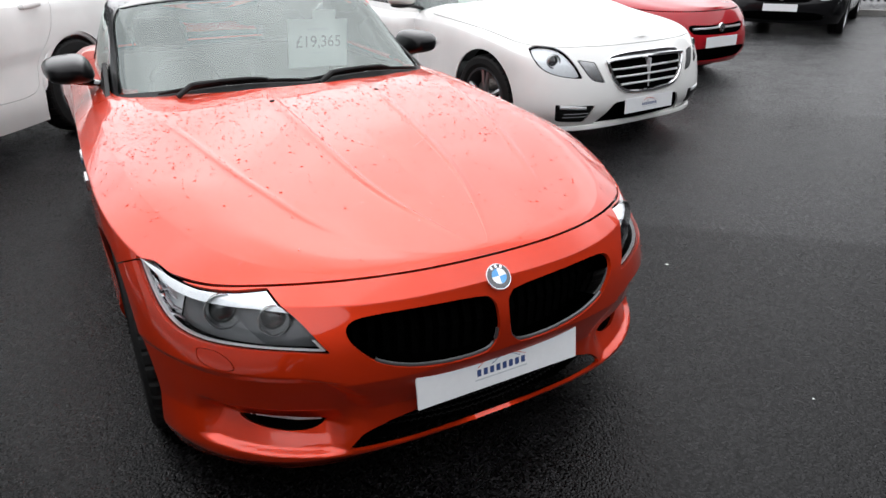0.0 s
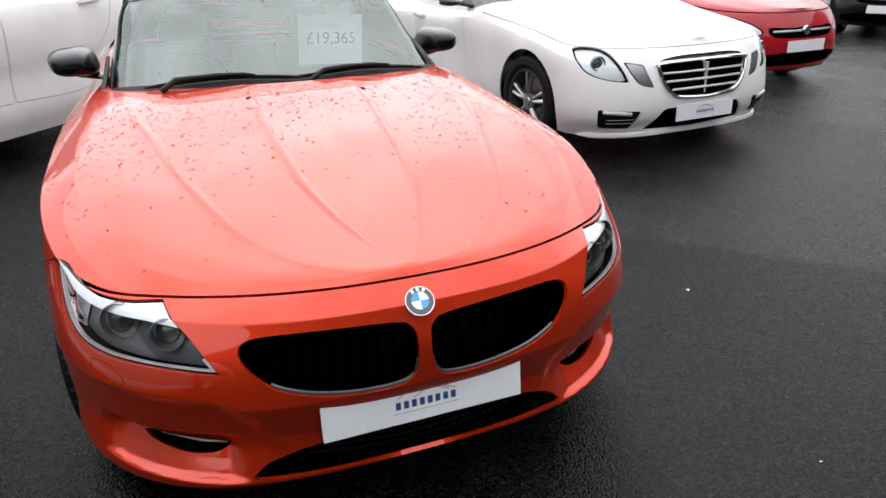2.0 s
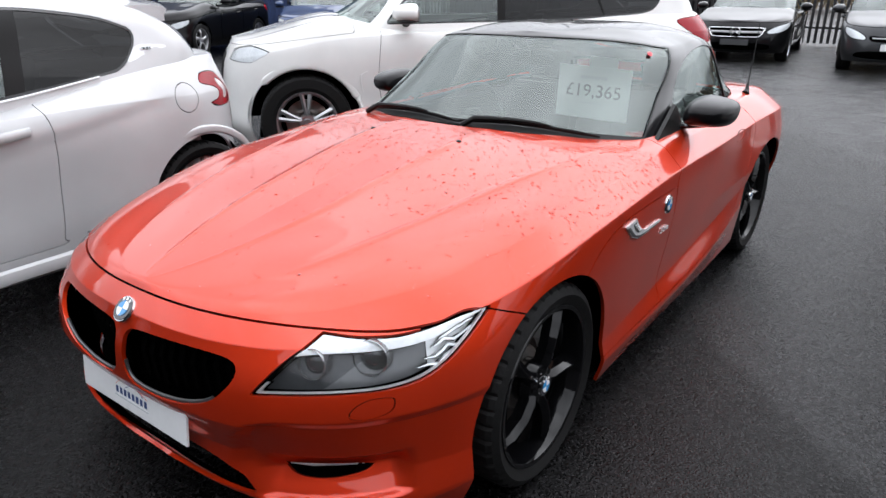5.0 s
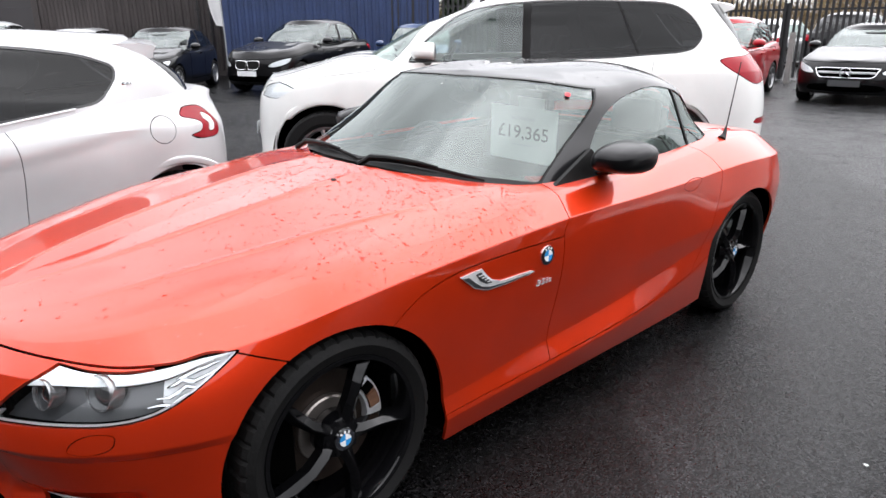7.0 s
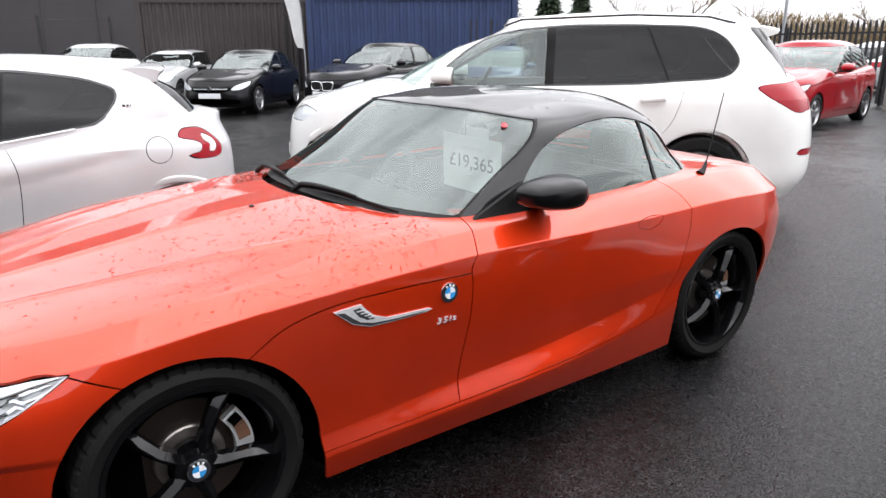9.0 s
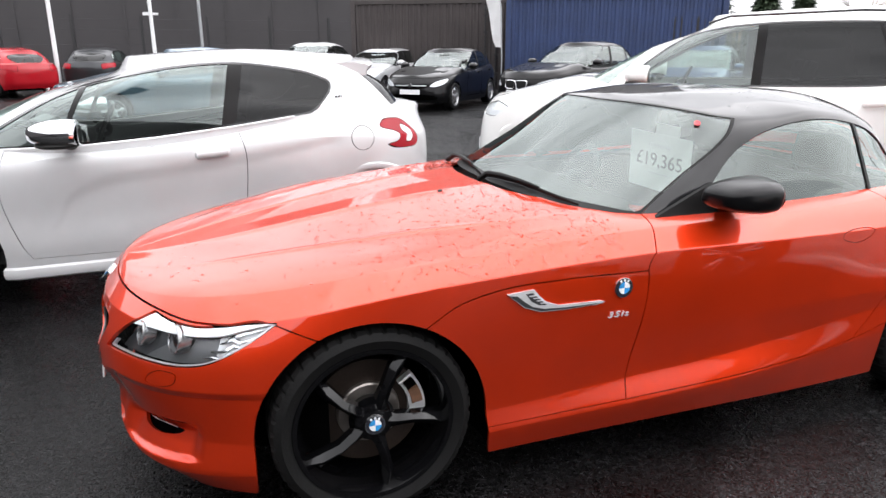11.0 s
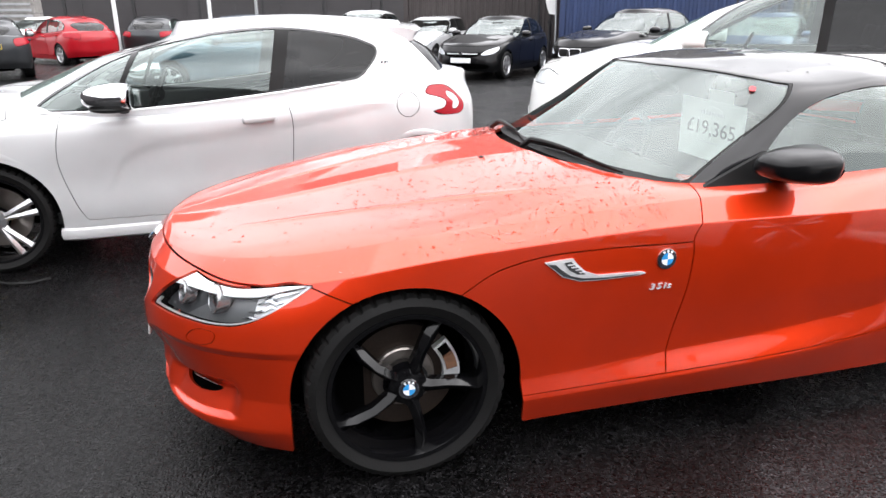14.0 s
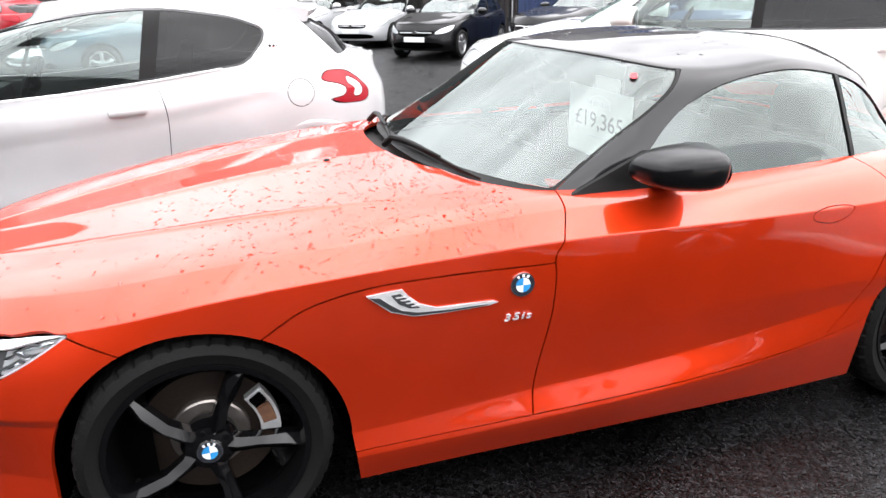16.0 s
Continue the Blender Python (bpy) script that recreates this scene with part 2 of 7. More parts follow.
wp.inputs["Roughness"].default_value, wp.inputs["IOR"].default_value = 0.02, 1.33
wp.inputs["Transmission Weight"].default_value = 1.0
M["drop"] = water


# ---- mesh tools ----
def link_mesh(name, verts, faces, mat, parent=None, label="", smooth=True, normals=None):
    me = bpy.data.meshes.new(name)
    me.from_pydata([tuple(map(float, v)) for v in verts], [], [tuple(map(int, f)) for f in faces])
    me.polygons.foreach_set("use_smooth", [smooth] * len(me.polygons))
    if mat is not None:
        me.materials.append(mat)
    if normals is not None and len(verts):
        me.normals_split_custom_set_from_vertices([tuple(map(float, v)) for v in normals])
    me.update()
    ob = new(name, me)
    if parent is not None:
        ob.parent = parent
    return tagged(ob, label) if label else ob


def part(name, bm, mat, parent=None, label="", smooth=False, angle=35):
    """Links a bmesh as one mesh object under a thing or a part."""
    bmesh.ops.recalc_face_normals(bm, faces=bm.faces)
    me = bpy.data.meshes.new(name)
    if smooth:
        for f in bm.faces:
            f.smooth = True
        for e in bm.edges:
            if len(e.link_faces) == 2 and e.calc_face_angle(0) > radians(angle):
                e.smooth = False
    bm.to_mesh(me)
    bm.free()
    me.materials.append(mat)
    ob = new(name, me)
    if parent is not None:
        ob.parent = parent
    return tagged(ob, label) if label else ob


def thing(name, m, label, category, group="", kind=""):
    ob = new(name)
    ob.empty_display_size = 0.1
    ob.matrix_world = m
    return tagged(ob, label, category, group, kind)


def box(bm, x0, x1, y0, y1, z0, z1, bevel=0.0, m=None):
    r = bmesh.ops.create_cube(bm, size=1.0)
    vs = r["verts"]
    for v in vs:
        v.co = Vector(((x0 + x1) / 2 + v.co.x * (x1 - x0), (y0 + y1) / 2 + v.co.y * (y1 - y0), (z0 + z1) / 2 + v.co.z * (z1 - z0)))
    if bevel:
        es = list({e for v in vs for e in v.link_edges})
        r = bmesh.ops.bevel(bm, geom=es, offset=bevel, segments=2, affect="EDGES", profile=0.6)
        vs = list({v for f in r["faces"] for v in f.verts} | {v for v in vs if v.is_valid})
    if m is not None:
        for v in vs:
            v.co = m @ v.co
    return vs


def tube(bm, path, radius, sides=10, squash=None):
    """A tube along a path; radius may be one number or one for each point."""
    path = [Vector(p) for p in path]
    rings = []
    for i, p in enumerate(path):
        d = (path[min(i + 1, len(path) - 1)] - path[max(i - 1, 0)]).normalized()
        a = d.cross(Vector((0, 0, 1)) if abs(d.z) < 0.9 else Vector((1, 0, 0))).normalized()
        b = d.cross(a)
        r = radius[i] if isinstance(radius, (list, tuple)) else radius
        ks = squash or (1, 1)
        rings.append([bm.verts.new(p + a * math.cos(2 * math.pi * k / sides) * r * ks[0] + b * math.sin(2 * math.pi * k / sides) * r * ks[1]) for k in range(sides)])
    for r0, r1 in zip(rings, rings[1:]):
        for k in range(sides):
            bm.faces.new((r0[k], r0[(k + 1) % sides], r1[(k + 1) % sides], r1[k]))
    bm.faces.new(rings[0]), bm.faces.new(rings[-1])


def lathe(bm, profile, n=64, axis="x", closed=False):
    """Turns a profile of (along, radius) round the x axis."""
    rings = []
    for a, r in profile:
        rings.append([bm.verts.new((a, r * math.cos(2 * math.pi * k / n), r * math.sin(2 * math.pi * k / n))) for k in range(n)])
    pairs = list(zip(rings, rings[1:])) + ([(rings[-1], rings[0])] if closed else [])
    for r0, r1 in pairs:
        for k in range(n):
            bm.faces.new((r0[k], r0[(k + 1) % n], r1[(k + 1) % n], r1[k]))
    return rings


def prism(bm, outline, depth, m=None, bevel=0.0):
    """A flat outline of (x, y) raised by depth in z, moved by m."""
    m = m or Matrix()
    lo = [bm.verts.new(m @ Vector((x, y, 0))) for x, y in outline]
    hi = [bm.verts.new(m @ Vector((x, y, depth))) for x, y in outline]
    n = len(outline)
    top = bm.faces.new(hi)
    bm.faces.new(lo[::-1])
    for k in range(n):
        bm.faces.new((lo[k], lo[(k + 1) % n], hi[(k + 1) % n], hi[k]))
    if bevel:
        bmesh.ops.bevel(bm, geom=list(top.edges), offset=bevel, segments=2, affect="EDGES")


# ---- panel surfaces: splines, wrap-round grids and clean cuts ----
def spl(pts, q):
    p = np.array(sorted(pts), float)
    x, y = p[:, 0], p[:, 1]
    q = np.clip(q, x[0], x[-1])
    h = np.diff(x)
    d = np.diff(y) / h
    t = np.empty(len(x))
    t[0], t[-1] = d[0], d[-1]
    if len(x) > 2:
        t[1:-1] = (d[:-1] * h[1:] + d[1:] * h[:-1]) / (h[1:] + h[:-1])
    i = np.clip(np.searchsorted(x, q) - 1, 0, len(x) - 2)
    s = (q - x[i]) / h[i]
    return y[i] * (2 * s**3 - 3 * s**2 + 1) + h[i] * t[i] * (s**3 - 2 * s**2 + s) + y[i + 1] * (3 * s**2 - 2 * s**3) + h[i] * t[i + 1] * (s**3 - s**2)


class Surf:
    """Half a car skin: places, normals, (u, level) and triangles."""

    def __init__(self, v, n, a, t):
        self.v, self.n, self.a, self.t = v, n, a, t

    x = property(lambda s: s.v[:, 0])
    y = property(lambda s: s.v[:, 1])
    z = property(lambda s: s.v[:, 2])
    lev = property(lambda s: s.a[:, 1])
    round_nose = property(lambda s: np.degrees(np.arctan2(s.v[:, 0], -(s.v[:, 1] + 1.0))))


def wrap(levels, nf=30, nm=80, nr=20, sub=6):
    """Levels run round from the nose's middle along the side to the tail's middle; sections between them are smooth, or creased where c is set."""
    lines = []
    for f in levels:
        n, m = f.get("n", 2.4), f.get("m", 3.0)
        p = np.linspace(0, math.pi / 2, nf)
        c, s = np.cos(p).clip(0, 1), np.sin(p).clip(0, 1)
        yf = f["yf"] + f["a"] * (1 - c ** (2 / n))
        ym = np.linspace(f["yf"] + f["a"], f["yr"] - f["b"], nm + 2)[1:-1]
        yr = f["yr"] - f["b"] * (1 - c[::-1] ** (2 / m))
        y = np.concatenate([yf, ym, yr])
        k = np.concatenate([s ** (2 / n), np.ones(nm), s[::-1] ** (2 / m)])
        k[0] = k[-1] = 0
        lines.append(np.stack([spl(f["w"], y) * k, y, spl(f["z"], y)], 1))
    P = np.array(lines)
    K = len(P)
    d = np.linalg.norm(np.diff(P, axis=0), axis=2)[..., None] + 1e-5
    sl = np.diff(P, axis=0) / d
    lt, rt = np.empty_like(P), np.empty_like(P)
    lt[0] = rt[0] = sl[0]
    lt[-1] = rt[-1] = sl[-1]
    for k in range(1, K - 1):
        mid = (sl[k - 1] * d[k] + sl[k] * d[k - 1]) / (d[k] + d[k - 1])
        c = levels[k].get("c", 0.0)
        lt[k], rt[k] = mid * (1 - c) + sl[k - 1] * c, mid * (1 - c) + sl[k] * c
    rows, lev = [], []
    for k in range(K - 1):
        for j in range(sub + (k == K - 2)):
            s = j / sub
            rows.append(P[k] * (2 * s**3 - 3 * s**2 + 1) + d[k] * rt[k] * (s**3 - 2 * s**2 + s) + P[k + 1] * (3 * s**2 - 2 * s**3) + d[k] * lt[k + 1] * (s**3 - s**2))
            lev.append(k + s)
    G = np.array(rows)
    gv, gu = np.gradient(G, axis=0), np.gradient(G, axis=1)
    N = np.cross(gu, gv)
    N /= np.linalg.norm(N, axis=2, keepdims=True) + 1e-12
    nv, nu = G.shape[:2]
    side = N[nv // 3, nu // 2]
    flip = side[0] < 0
    if flip:
        N = -N
    on = G[..., 0] < 1e-6
    N[on, 0] = 0
    N /= np.linalg.norm(N, axis=2, keepdims=True) + 1e-12
    idx = np.arange(nv * nu).reshape(nv, nu)
    a, b, c, e = idx[:-1, :-1].ravel(), idx[:-1, 1:].ravel(), idx[1:, 1:].ravel(), idx[1:, :-1].ravel()
    T = np.concatenate([np.stack([a, b, c], 1), np.stack([a, c, e], 1)])
    if flip:
        T = T[:, ::-1]
    A = np.stack(np.meshgrid(np.arange(nu), lev), -1).reshape(-1, 2).astype(float)
    return Surf(G.reshape(-1, 3), N.reshape(-1, 3), A, T)


def compact(s, T):
    T = np.array(T, int).reshape(-1, 3)
    keep, inv = np.unique(T, return_inverse=True)
    return Surf(s.v[keep], s.n[keep], s.a[keep], inv.reshape(-1, 3))


def cut(s, f):
    """Splits a surface where f changes sign: (f < 0, f > 0)."""
    f = np.where(np.abs(f) < 1e-6, 1e-6, f)
    inside = f[s.t] < 0
    count = inside.sum(1)
    neg, pos = s.t[count == 3].tolist(), s.t[count == 0].tolist()
    ev, en, ea, made = [], [], [], {}
    base = len(s.v)

    def between(i, j):
        key = (min(i, j), max(i, j))
        if key not in made:
            i, j = key
            k = f[i] / (f[i] - f[j])
            made[key] = base + len(ev)
            ev.append(s.v[i] + k * (s.v[j] - s.v[i]))
            nn = s.n[i] + k * (s.n[j] - s.n[i])
            en.append(nn / (np.linalg.norm(nn) + 1e-12))
            ea.append(s.a[i] + k * (s.a[j] - s.a[i]))
        return made[key]

    for tri, ins in zip(s.t[(count == 1) | (count == 2)].tolist(), inside[(count == 1) | (count == 2)].tolist()):
        lone = ins.index(True) if sum(ins) == 1 else ins.index(False)
        i, j, k = tri[lone], tri[(lone + 1) % 3], tri[(lone + 2) % 3]
        p, q = between(i, j), between(i, k)
        one, two = ([[i, p, q]], [[p, j, k], [p, k, q]])
        if sum(ins) == 1:
            neg += one
            pos += two
        else:
            pos += one
            neg += two
    full = Surf(np.vstack([s.v] + ([np.array(ev)] if ev else [])), np.vstack([s.n] + ([np.array(en)] if ev else [])), np.vstack([s.a] + ([np.array(ea)] if ev else [])), None)
    return compact(full, neg), compact(full, pos)



def split(s, fn, g=0.0):
    """Splits by a function of the surface; g: half the width of the shut line left open."""
    inner, rest = cut(s, fn(s) + g)
    if g and len(rest.t):
        rest = cut(rest, fn(rest) - g)[1]
    return inner, rest


def renewed(s):
    """Normals taken anew from the triangles, after a surface was pressed in or out."""
    a, b, c = (s.v[s.t[:, k]] for k in range(3))
    f = np.cross(b - a, c - a)
    n = np.zeros_like(s.v)
    for k in range(3):
        np.add.at(n, s.t[:, k], f)
    n[np.abs(s.v[:, 0]) < 1e-6, 0] = 0
    n /= np.linalg.norm(n, axis=1, keepdims=True) + 1e-12
    return Surf(s.v, n, s.a, s.t)


def mirrored(s):
    k = np.array([-1.0, 1, 1])
    return Surf(s.v * k, s.n * k, s.a, s.t[:, ::-1])


def joined(*ss):
    at, ts = 0, []
    for s in ss:
        ts.append(s.t + at)
        at += len(s.v)
    return Surf(np.vstack([s.v for s in ss]), np.vstack([s.n for s in ss]), np.vstack([s.a for s in ss]), np.vstack(ts))


def moved(s, d):
    return Surf(s.v + s.n * d, s.n, s.a, s.t)


def rimmed(s, depth=0.012):
    """Folds the open edges of a panel inwards, so that it has thickness."""
    if not len(s.t):
        return s
    e = np.concatenate([s.t[:, [0, 1]], s.t[:, [1, 2]], s.t[:, [2, 0]]])
    key = np.sort(e, 1)
    _, first, cnt = np.unique(key, axis=0, return_index=True, return_counts=True)
    e = e[first[cnt == 1]]
    e = e[~((np.abs(s.v[e[:, 0], 0]) < 1e-5) & (np.abs(s.v[e[:, 1], 0]) < 1e-5))]
    if not len(e):
        return s
    m = len(e)
    p, q = s.v[e[:, 0]], s.v[e[:, 1]]
    np_, nq = s.n[e[:, 0]], s.n[e[:, 1]]
    out = np.cross(q - p, np_ + nq)
    out /= np.linalg.norm(out, axis=1, keepdims=True) + 1e-12
    V = np.vstack([p, q, q - nq * depth, p - np_ * depth])
    base = len(s.v)
    i = np.arange(m) + base
    T = np.concatenate([np.stack([i + m, i, i + 3 * m], 1), np.stack([i + m, i + 3 * m, i + 2 * m], 1)])
    return Surf(np.vstack([s.v, V]), np.vstack([s.n, out, out, out, out]), np.vstack([s.a, np.zeros((4 * m, 2))]), np.vstack([s.t, T]))


def skin(name, s, mat, parent, label="", depth=0.012):
    if not len(s.t):
        return None
    s = rimmed(s, depth) if depth else s
    return link_mesh(name, s.v, s.t, mat, parent, label, normals=s.n)


def both(name, s, mat, parent, label="", depth=0.012):
    """The panel and its mirror image as one part."""
    return skin(name, joined(s, mirrored(s)), mat, parent, label, depth)


def pair(name, s, mat, parent, label="", depth=0.012):
    """The panel on the near side and on the far side, a part each."""
    return [skin(name, s, mat, parent, label, depth), skin(name, mirrored(s), mat, parent, label, depth)]


def outline(pts, n=6):
    """A closed smooth outline through points; a point given twice is a corner."""
    P = np.array(pts, float)
    k, out = len(P), []
    for i in range(k):
        p0, p1, p2, p3 = P[i - 1], P[i], P[(i + 1) % k], P[(i + 2) % k]
        if np.allclose(p1, p2):
            continue
        for j in range(n):
            t = j / n
            out.append(0.5 * (2 * p1 + (p2 - p0) * t + (2 * p0 - 5 * p1 + 4 * p2 - p3) * t * t + (3 * p1 - p0 - 3 * p2 + p3) * t**3))
    return np.array(out)


def inside(px, py, poly):
    """Distance to an outline, negative inside it."""
    best = np.full(len(px), 1e9)
    odd = np.zeros(len(px), bool)
    for (ax, ay), (bx, by) in zip(poly, np.roll(poly, -1, 0)):
        dx, dy = bx - ax, by - ay
        t = np.clip(((px - ax) * dx + (py - ay) * dy) / (dx * dx + dy * dy + 1e-12), 0, 1)
        best = np.minimum(best, (px - ax - t * dx) ** 2 + (py - ay - t * dy) ** 2)
        if dy:
            odd ^= ((ay > py) != (by > py)) & (px < dx * (py - ay) / dy + ax)
    return np.where(odd, -1, 1) * np.sqrt(best)


def grown(poly, d):
    """An outline moved outwards by d."""
    P = np.array(poly)
    t = np.roll(P, -1, 0) - np.roll(P, 1, 0)
    n = np.stack([t[:, 1], -t[:, 0]], 1) / (np.linalg.norm(t, axis=1, keepdims=True) + 1e-12)
    area = 0.5 * np.sum(P[:, 0] * np.roll(P[:, 1], -1) - np.roll(P[:, 0], -1) * P[:, 1])
    return P + n * d * (1 if area > 0 else -1)


# ---- wheels, badges, mirrors and plates ----
def wheel(parent, at, side, R=0.318, width=0.23, rim=0.235, spokes=5, twin=False, face="alloy", brakes=True, fine=True, roundel=False, turn=0.0, caliper="rust", barrel=None):
    """A wheel under a car: rim with spokes, tyre, brake disc and caliper. side 1: the car's left."""
    n = 90 if fine else 40
    o = width / 2
    bm = bmesh.new()
    lathe(bm, [(o - 0.012, rim + 0.006), (o - 0.004, rim + 0.002), (o - 0.006, rim - 0.012), (o - 0.03, rim - 0.022), (o - 0.10, rim - 0.035), (-o + 0.02, rim - 0.03), (-o + 0.012, rim + 0.006)], n)
    lathe(bm, [(o - 0.07, 0.001), (o - 0.022, 0.002), (o - 0.02, 0.034), (o - 0.032, 0.062), (o - 0.06, 0.075), (o - 0.09, 0.07)], 30)
    if fine:
        for k in range(5):
            a = 2 * math.pi * (k + 0.5) / 5 + turn
            m = Matrix.Translation((o - 0.034, 0.05 * math.cos(a), 0.05 * math.sin(a)))
            bmesh.ops.create_cone(bm, cap_ends=True, segments=8, radius1=0.009, radius2=0.008, depth=0.02, matrix=m @ Matrix.Rotation(math.pi / 2, 4, "Y"))
    w = part("wheel", bm, M[barrel or face], parent, smooth=True, angle=30)
    w.matrix_basis = pose(*at, 0, 0, 0 if side > 0 else 180)
    for k in range(spokes):
        sp = bmesh.new()
        blade = ((0.030, 0.034, 0.034, 0.0, -0.030), (0.070, 0.019, 0.021, 0.003, -0.013), (rim * 0.50, 0.014, 0.019, 0.006, -0.009), (rim * 0.76, 0.026, 0.017, -0.004, -0.013), (rim - 0.012, 0.030, 0.003, -0.024, -0.026))
        if roundel:
            a = 2 * math.pi * k / spokes + turn
            c, s = math.cos(a), math.sin(a)
            rows_ = []
            for r, w0, w1, rd, lift in blade:
                rows_.append([sp.verts.new((o + dx, r * c - dw * s, r * s + dw * c)) for dx, dw in ((lift - 0.05, -w0), (lift - 0.016, -w0), (lift, rd - 0.002), (lift, rd + 0.002), (lift - 0.020, w1), (lift - 0.05, w1))])
            for r0, r1 in zip(rows_, rows_[1:]):
                for q in range(6):
                    sp.faces.new((r0[q], r0[(q + 1) % 6], r1[(q + 1) % 6], r1[q]))
            sp.faces.new(rows_[0]), sp.faces.new(rows_[-1])
        for off in () if roundel else ((-0.2, 0.2) if twin else (0.0,)):
            a = 2 * math.pi * k / spokes + turn
            stations = []
            single = ((0.035, 0.045, -0.026), (0.08, 0.025, -0.012), (rim * 0.55, 0.023, -0.010), (rim * 0.76, 0.040, -0.014), (rim - 0.014, 0.010, -0.026))
            double = ((0.035, 0.030, -0.026), (0.08, 0.016, -0.014), (rim * 0.55, 0.015, -0.010), (rim * 0.80, 0.018, -0.012), (rim - 0.008, 0.021, -0.014))
            for r, wd, lift in double if twin else single:
                b = a + off * min(1, r / 0.12) * (0.75 if twin else 1)
                c, s = math.cos(b), math.sin(b)
                ring = []
                for dx, dw in ((lift - 0.03, -wd * 0.8), (lift - 0.008, -wd), (lift, -wd * 0.15), (lift - 0.004, wd * 0.25), (lift - 0.014, wd), (lift - 0.03, wd * 0.8)):
                    ring.append(sp.verts.new((o + dx, r * c - dw * s, r * s + dw * c)))
                stations.append(ring)
            for r0, r1 in zip(stations, stations[1:]):
                for q in range(6):
                    sp.faces.new((r0[q], r0[(q + 1) % 6], r1[(q + 1) % 6], r1[q]))
            sp.faces.new(stations[0]), sp.faces.new(stations[-1])
        part("spoke", sp, M[face], w, smooth=True, angle=30)
    bm = bmesh.new()
    n = 216 if fine else 48
    prof = [(-o + 0.01, rim), (-o - 0.002, rim + 0.03), (-o, R - 0.03), (-o + 0.025, R - 0.004), (-0.03, R), (-0.026, R - 0.007), (-0.018, R - 0.007), (-0.014, R), (0.014, R), (0.018, R - 0.007), (0.026, R - 0.007), (0.03, R), (o - 0.022, R - 0.001), (o - 0.006, R - 0.010), (o + 0.003, R - 0.026), (o + 0.006, rim + 0.035), (o - 0.004, rim + 0.012), (o - 0.010, rim)]
    rings = lathe(bm, prof, n)
    for i in (3, 4, 11, 12, 13) if fine else ():
        for k in range(0, n, 5):
            v = rings[i][k]
            f = (R - 0.006) / R
            v.co = Vector((v.co.x, v.co.y * f, v.co.z * f))
    part("tyre", bm, M["tyre"], w, smooth=True, angle=25)
    if brakes:
        bm = bmesh.new()
        lathe(bm, [(o - 0.13, 0.05), (o - 0.115, 0.08), (o - 0.115, rim * 0.70), (o - 0.14, rim * 0.70), (o - 0.14, 0.05)], 48)
        rusty = caliper == "rust"
        disc = part("brake_disc", bm, M["discrust" if rusty else "disc"], w, smooth=True)
        # light on the inner disc is put in as a ring of brighter metal
        if rusty:
            bm = bmesh.new()
            lathe(bm, [(o - 0.114, 0.105), (o - 0.100, 0.103), (o - 0.096, 0.098), (o - 0.096, 0.05)], 40)
            part("disc_hub", bm, M["disc"], disc, "disc bell in a brighter, lit colour", smooth=True)
        bm = bmesh.new()
        a0 = radians(90 - 73 * side)
        arc = lambda r, h: [(r * math.cos(a0 + radians(h * (k / 4 - 1))), r * math.sin(a0 + radians(h * (k / 4 - 1)))) for k in range(9)]
        mm = Matrix(((0, 0, 1, o - 0.115), (1, 0, 0, 0), (0, 1, 0, 0), (0, 0, 0, 1)))
        prism(bm, arc(rim * 0.73, 24) + arc(rim * 0.52, 26)[::-1], 0.030, mm, 0.006)
        cal = part("brake_caliper", bm, M["satin" if caliper == "rust" else caliper], w)
        if caliper == "rust":
            bm = bmesh.new()
            prism(bm, arc(0.178, 10) + arc(0.142, 11)[::-1], 0.040, mm, 0.005)
            part("brake_pad", bm, M["rust"], cal, "rust-brown pad carrier")
            # black block on the pad carrier, painted shade for its dark hole
            bm = bmesh.new()
            prism(bm, arc(0.178, 5) + arc(0.144, 6)[::-1], 0.0425, mm @ Matrix.Rotation(radians(17), 4, "Z"), 0.004)
            part("brake_pad", bm, M["void"], cal)
    if twin and fine:
        bm = bmesh.new()
        lathe(bm, [(o - 0.014, 0.001), (o - 0.013, 0.030), (o - 0.020, 0.034), (o - 0.022, 0.062), (o - 0.05, 0.068)], 30)
        part("hub", bm, M[face], w, smooth=True)
    if roundel:
        badge(w, Matrix.Translation((o - 0.019, 0, 0)) @ pose(0, 0, 0, 90, 0, 90), 0.034, "hub_cap")
    return w


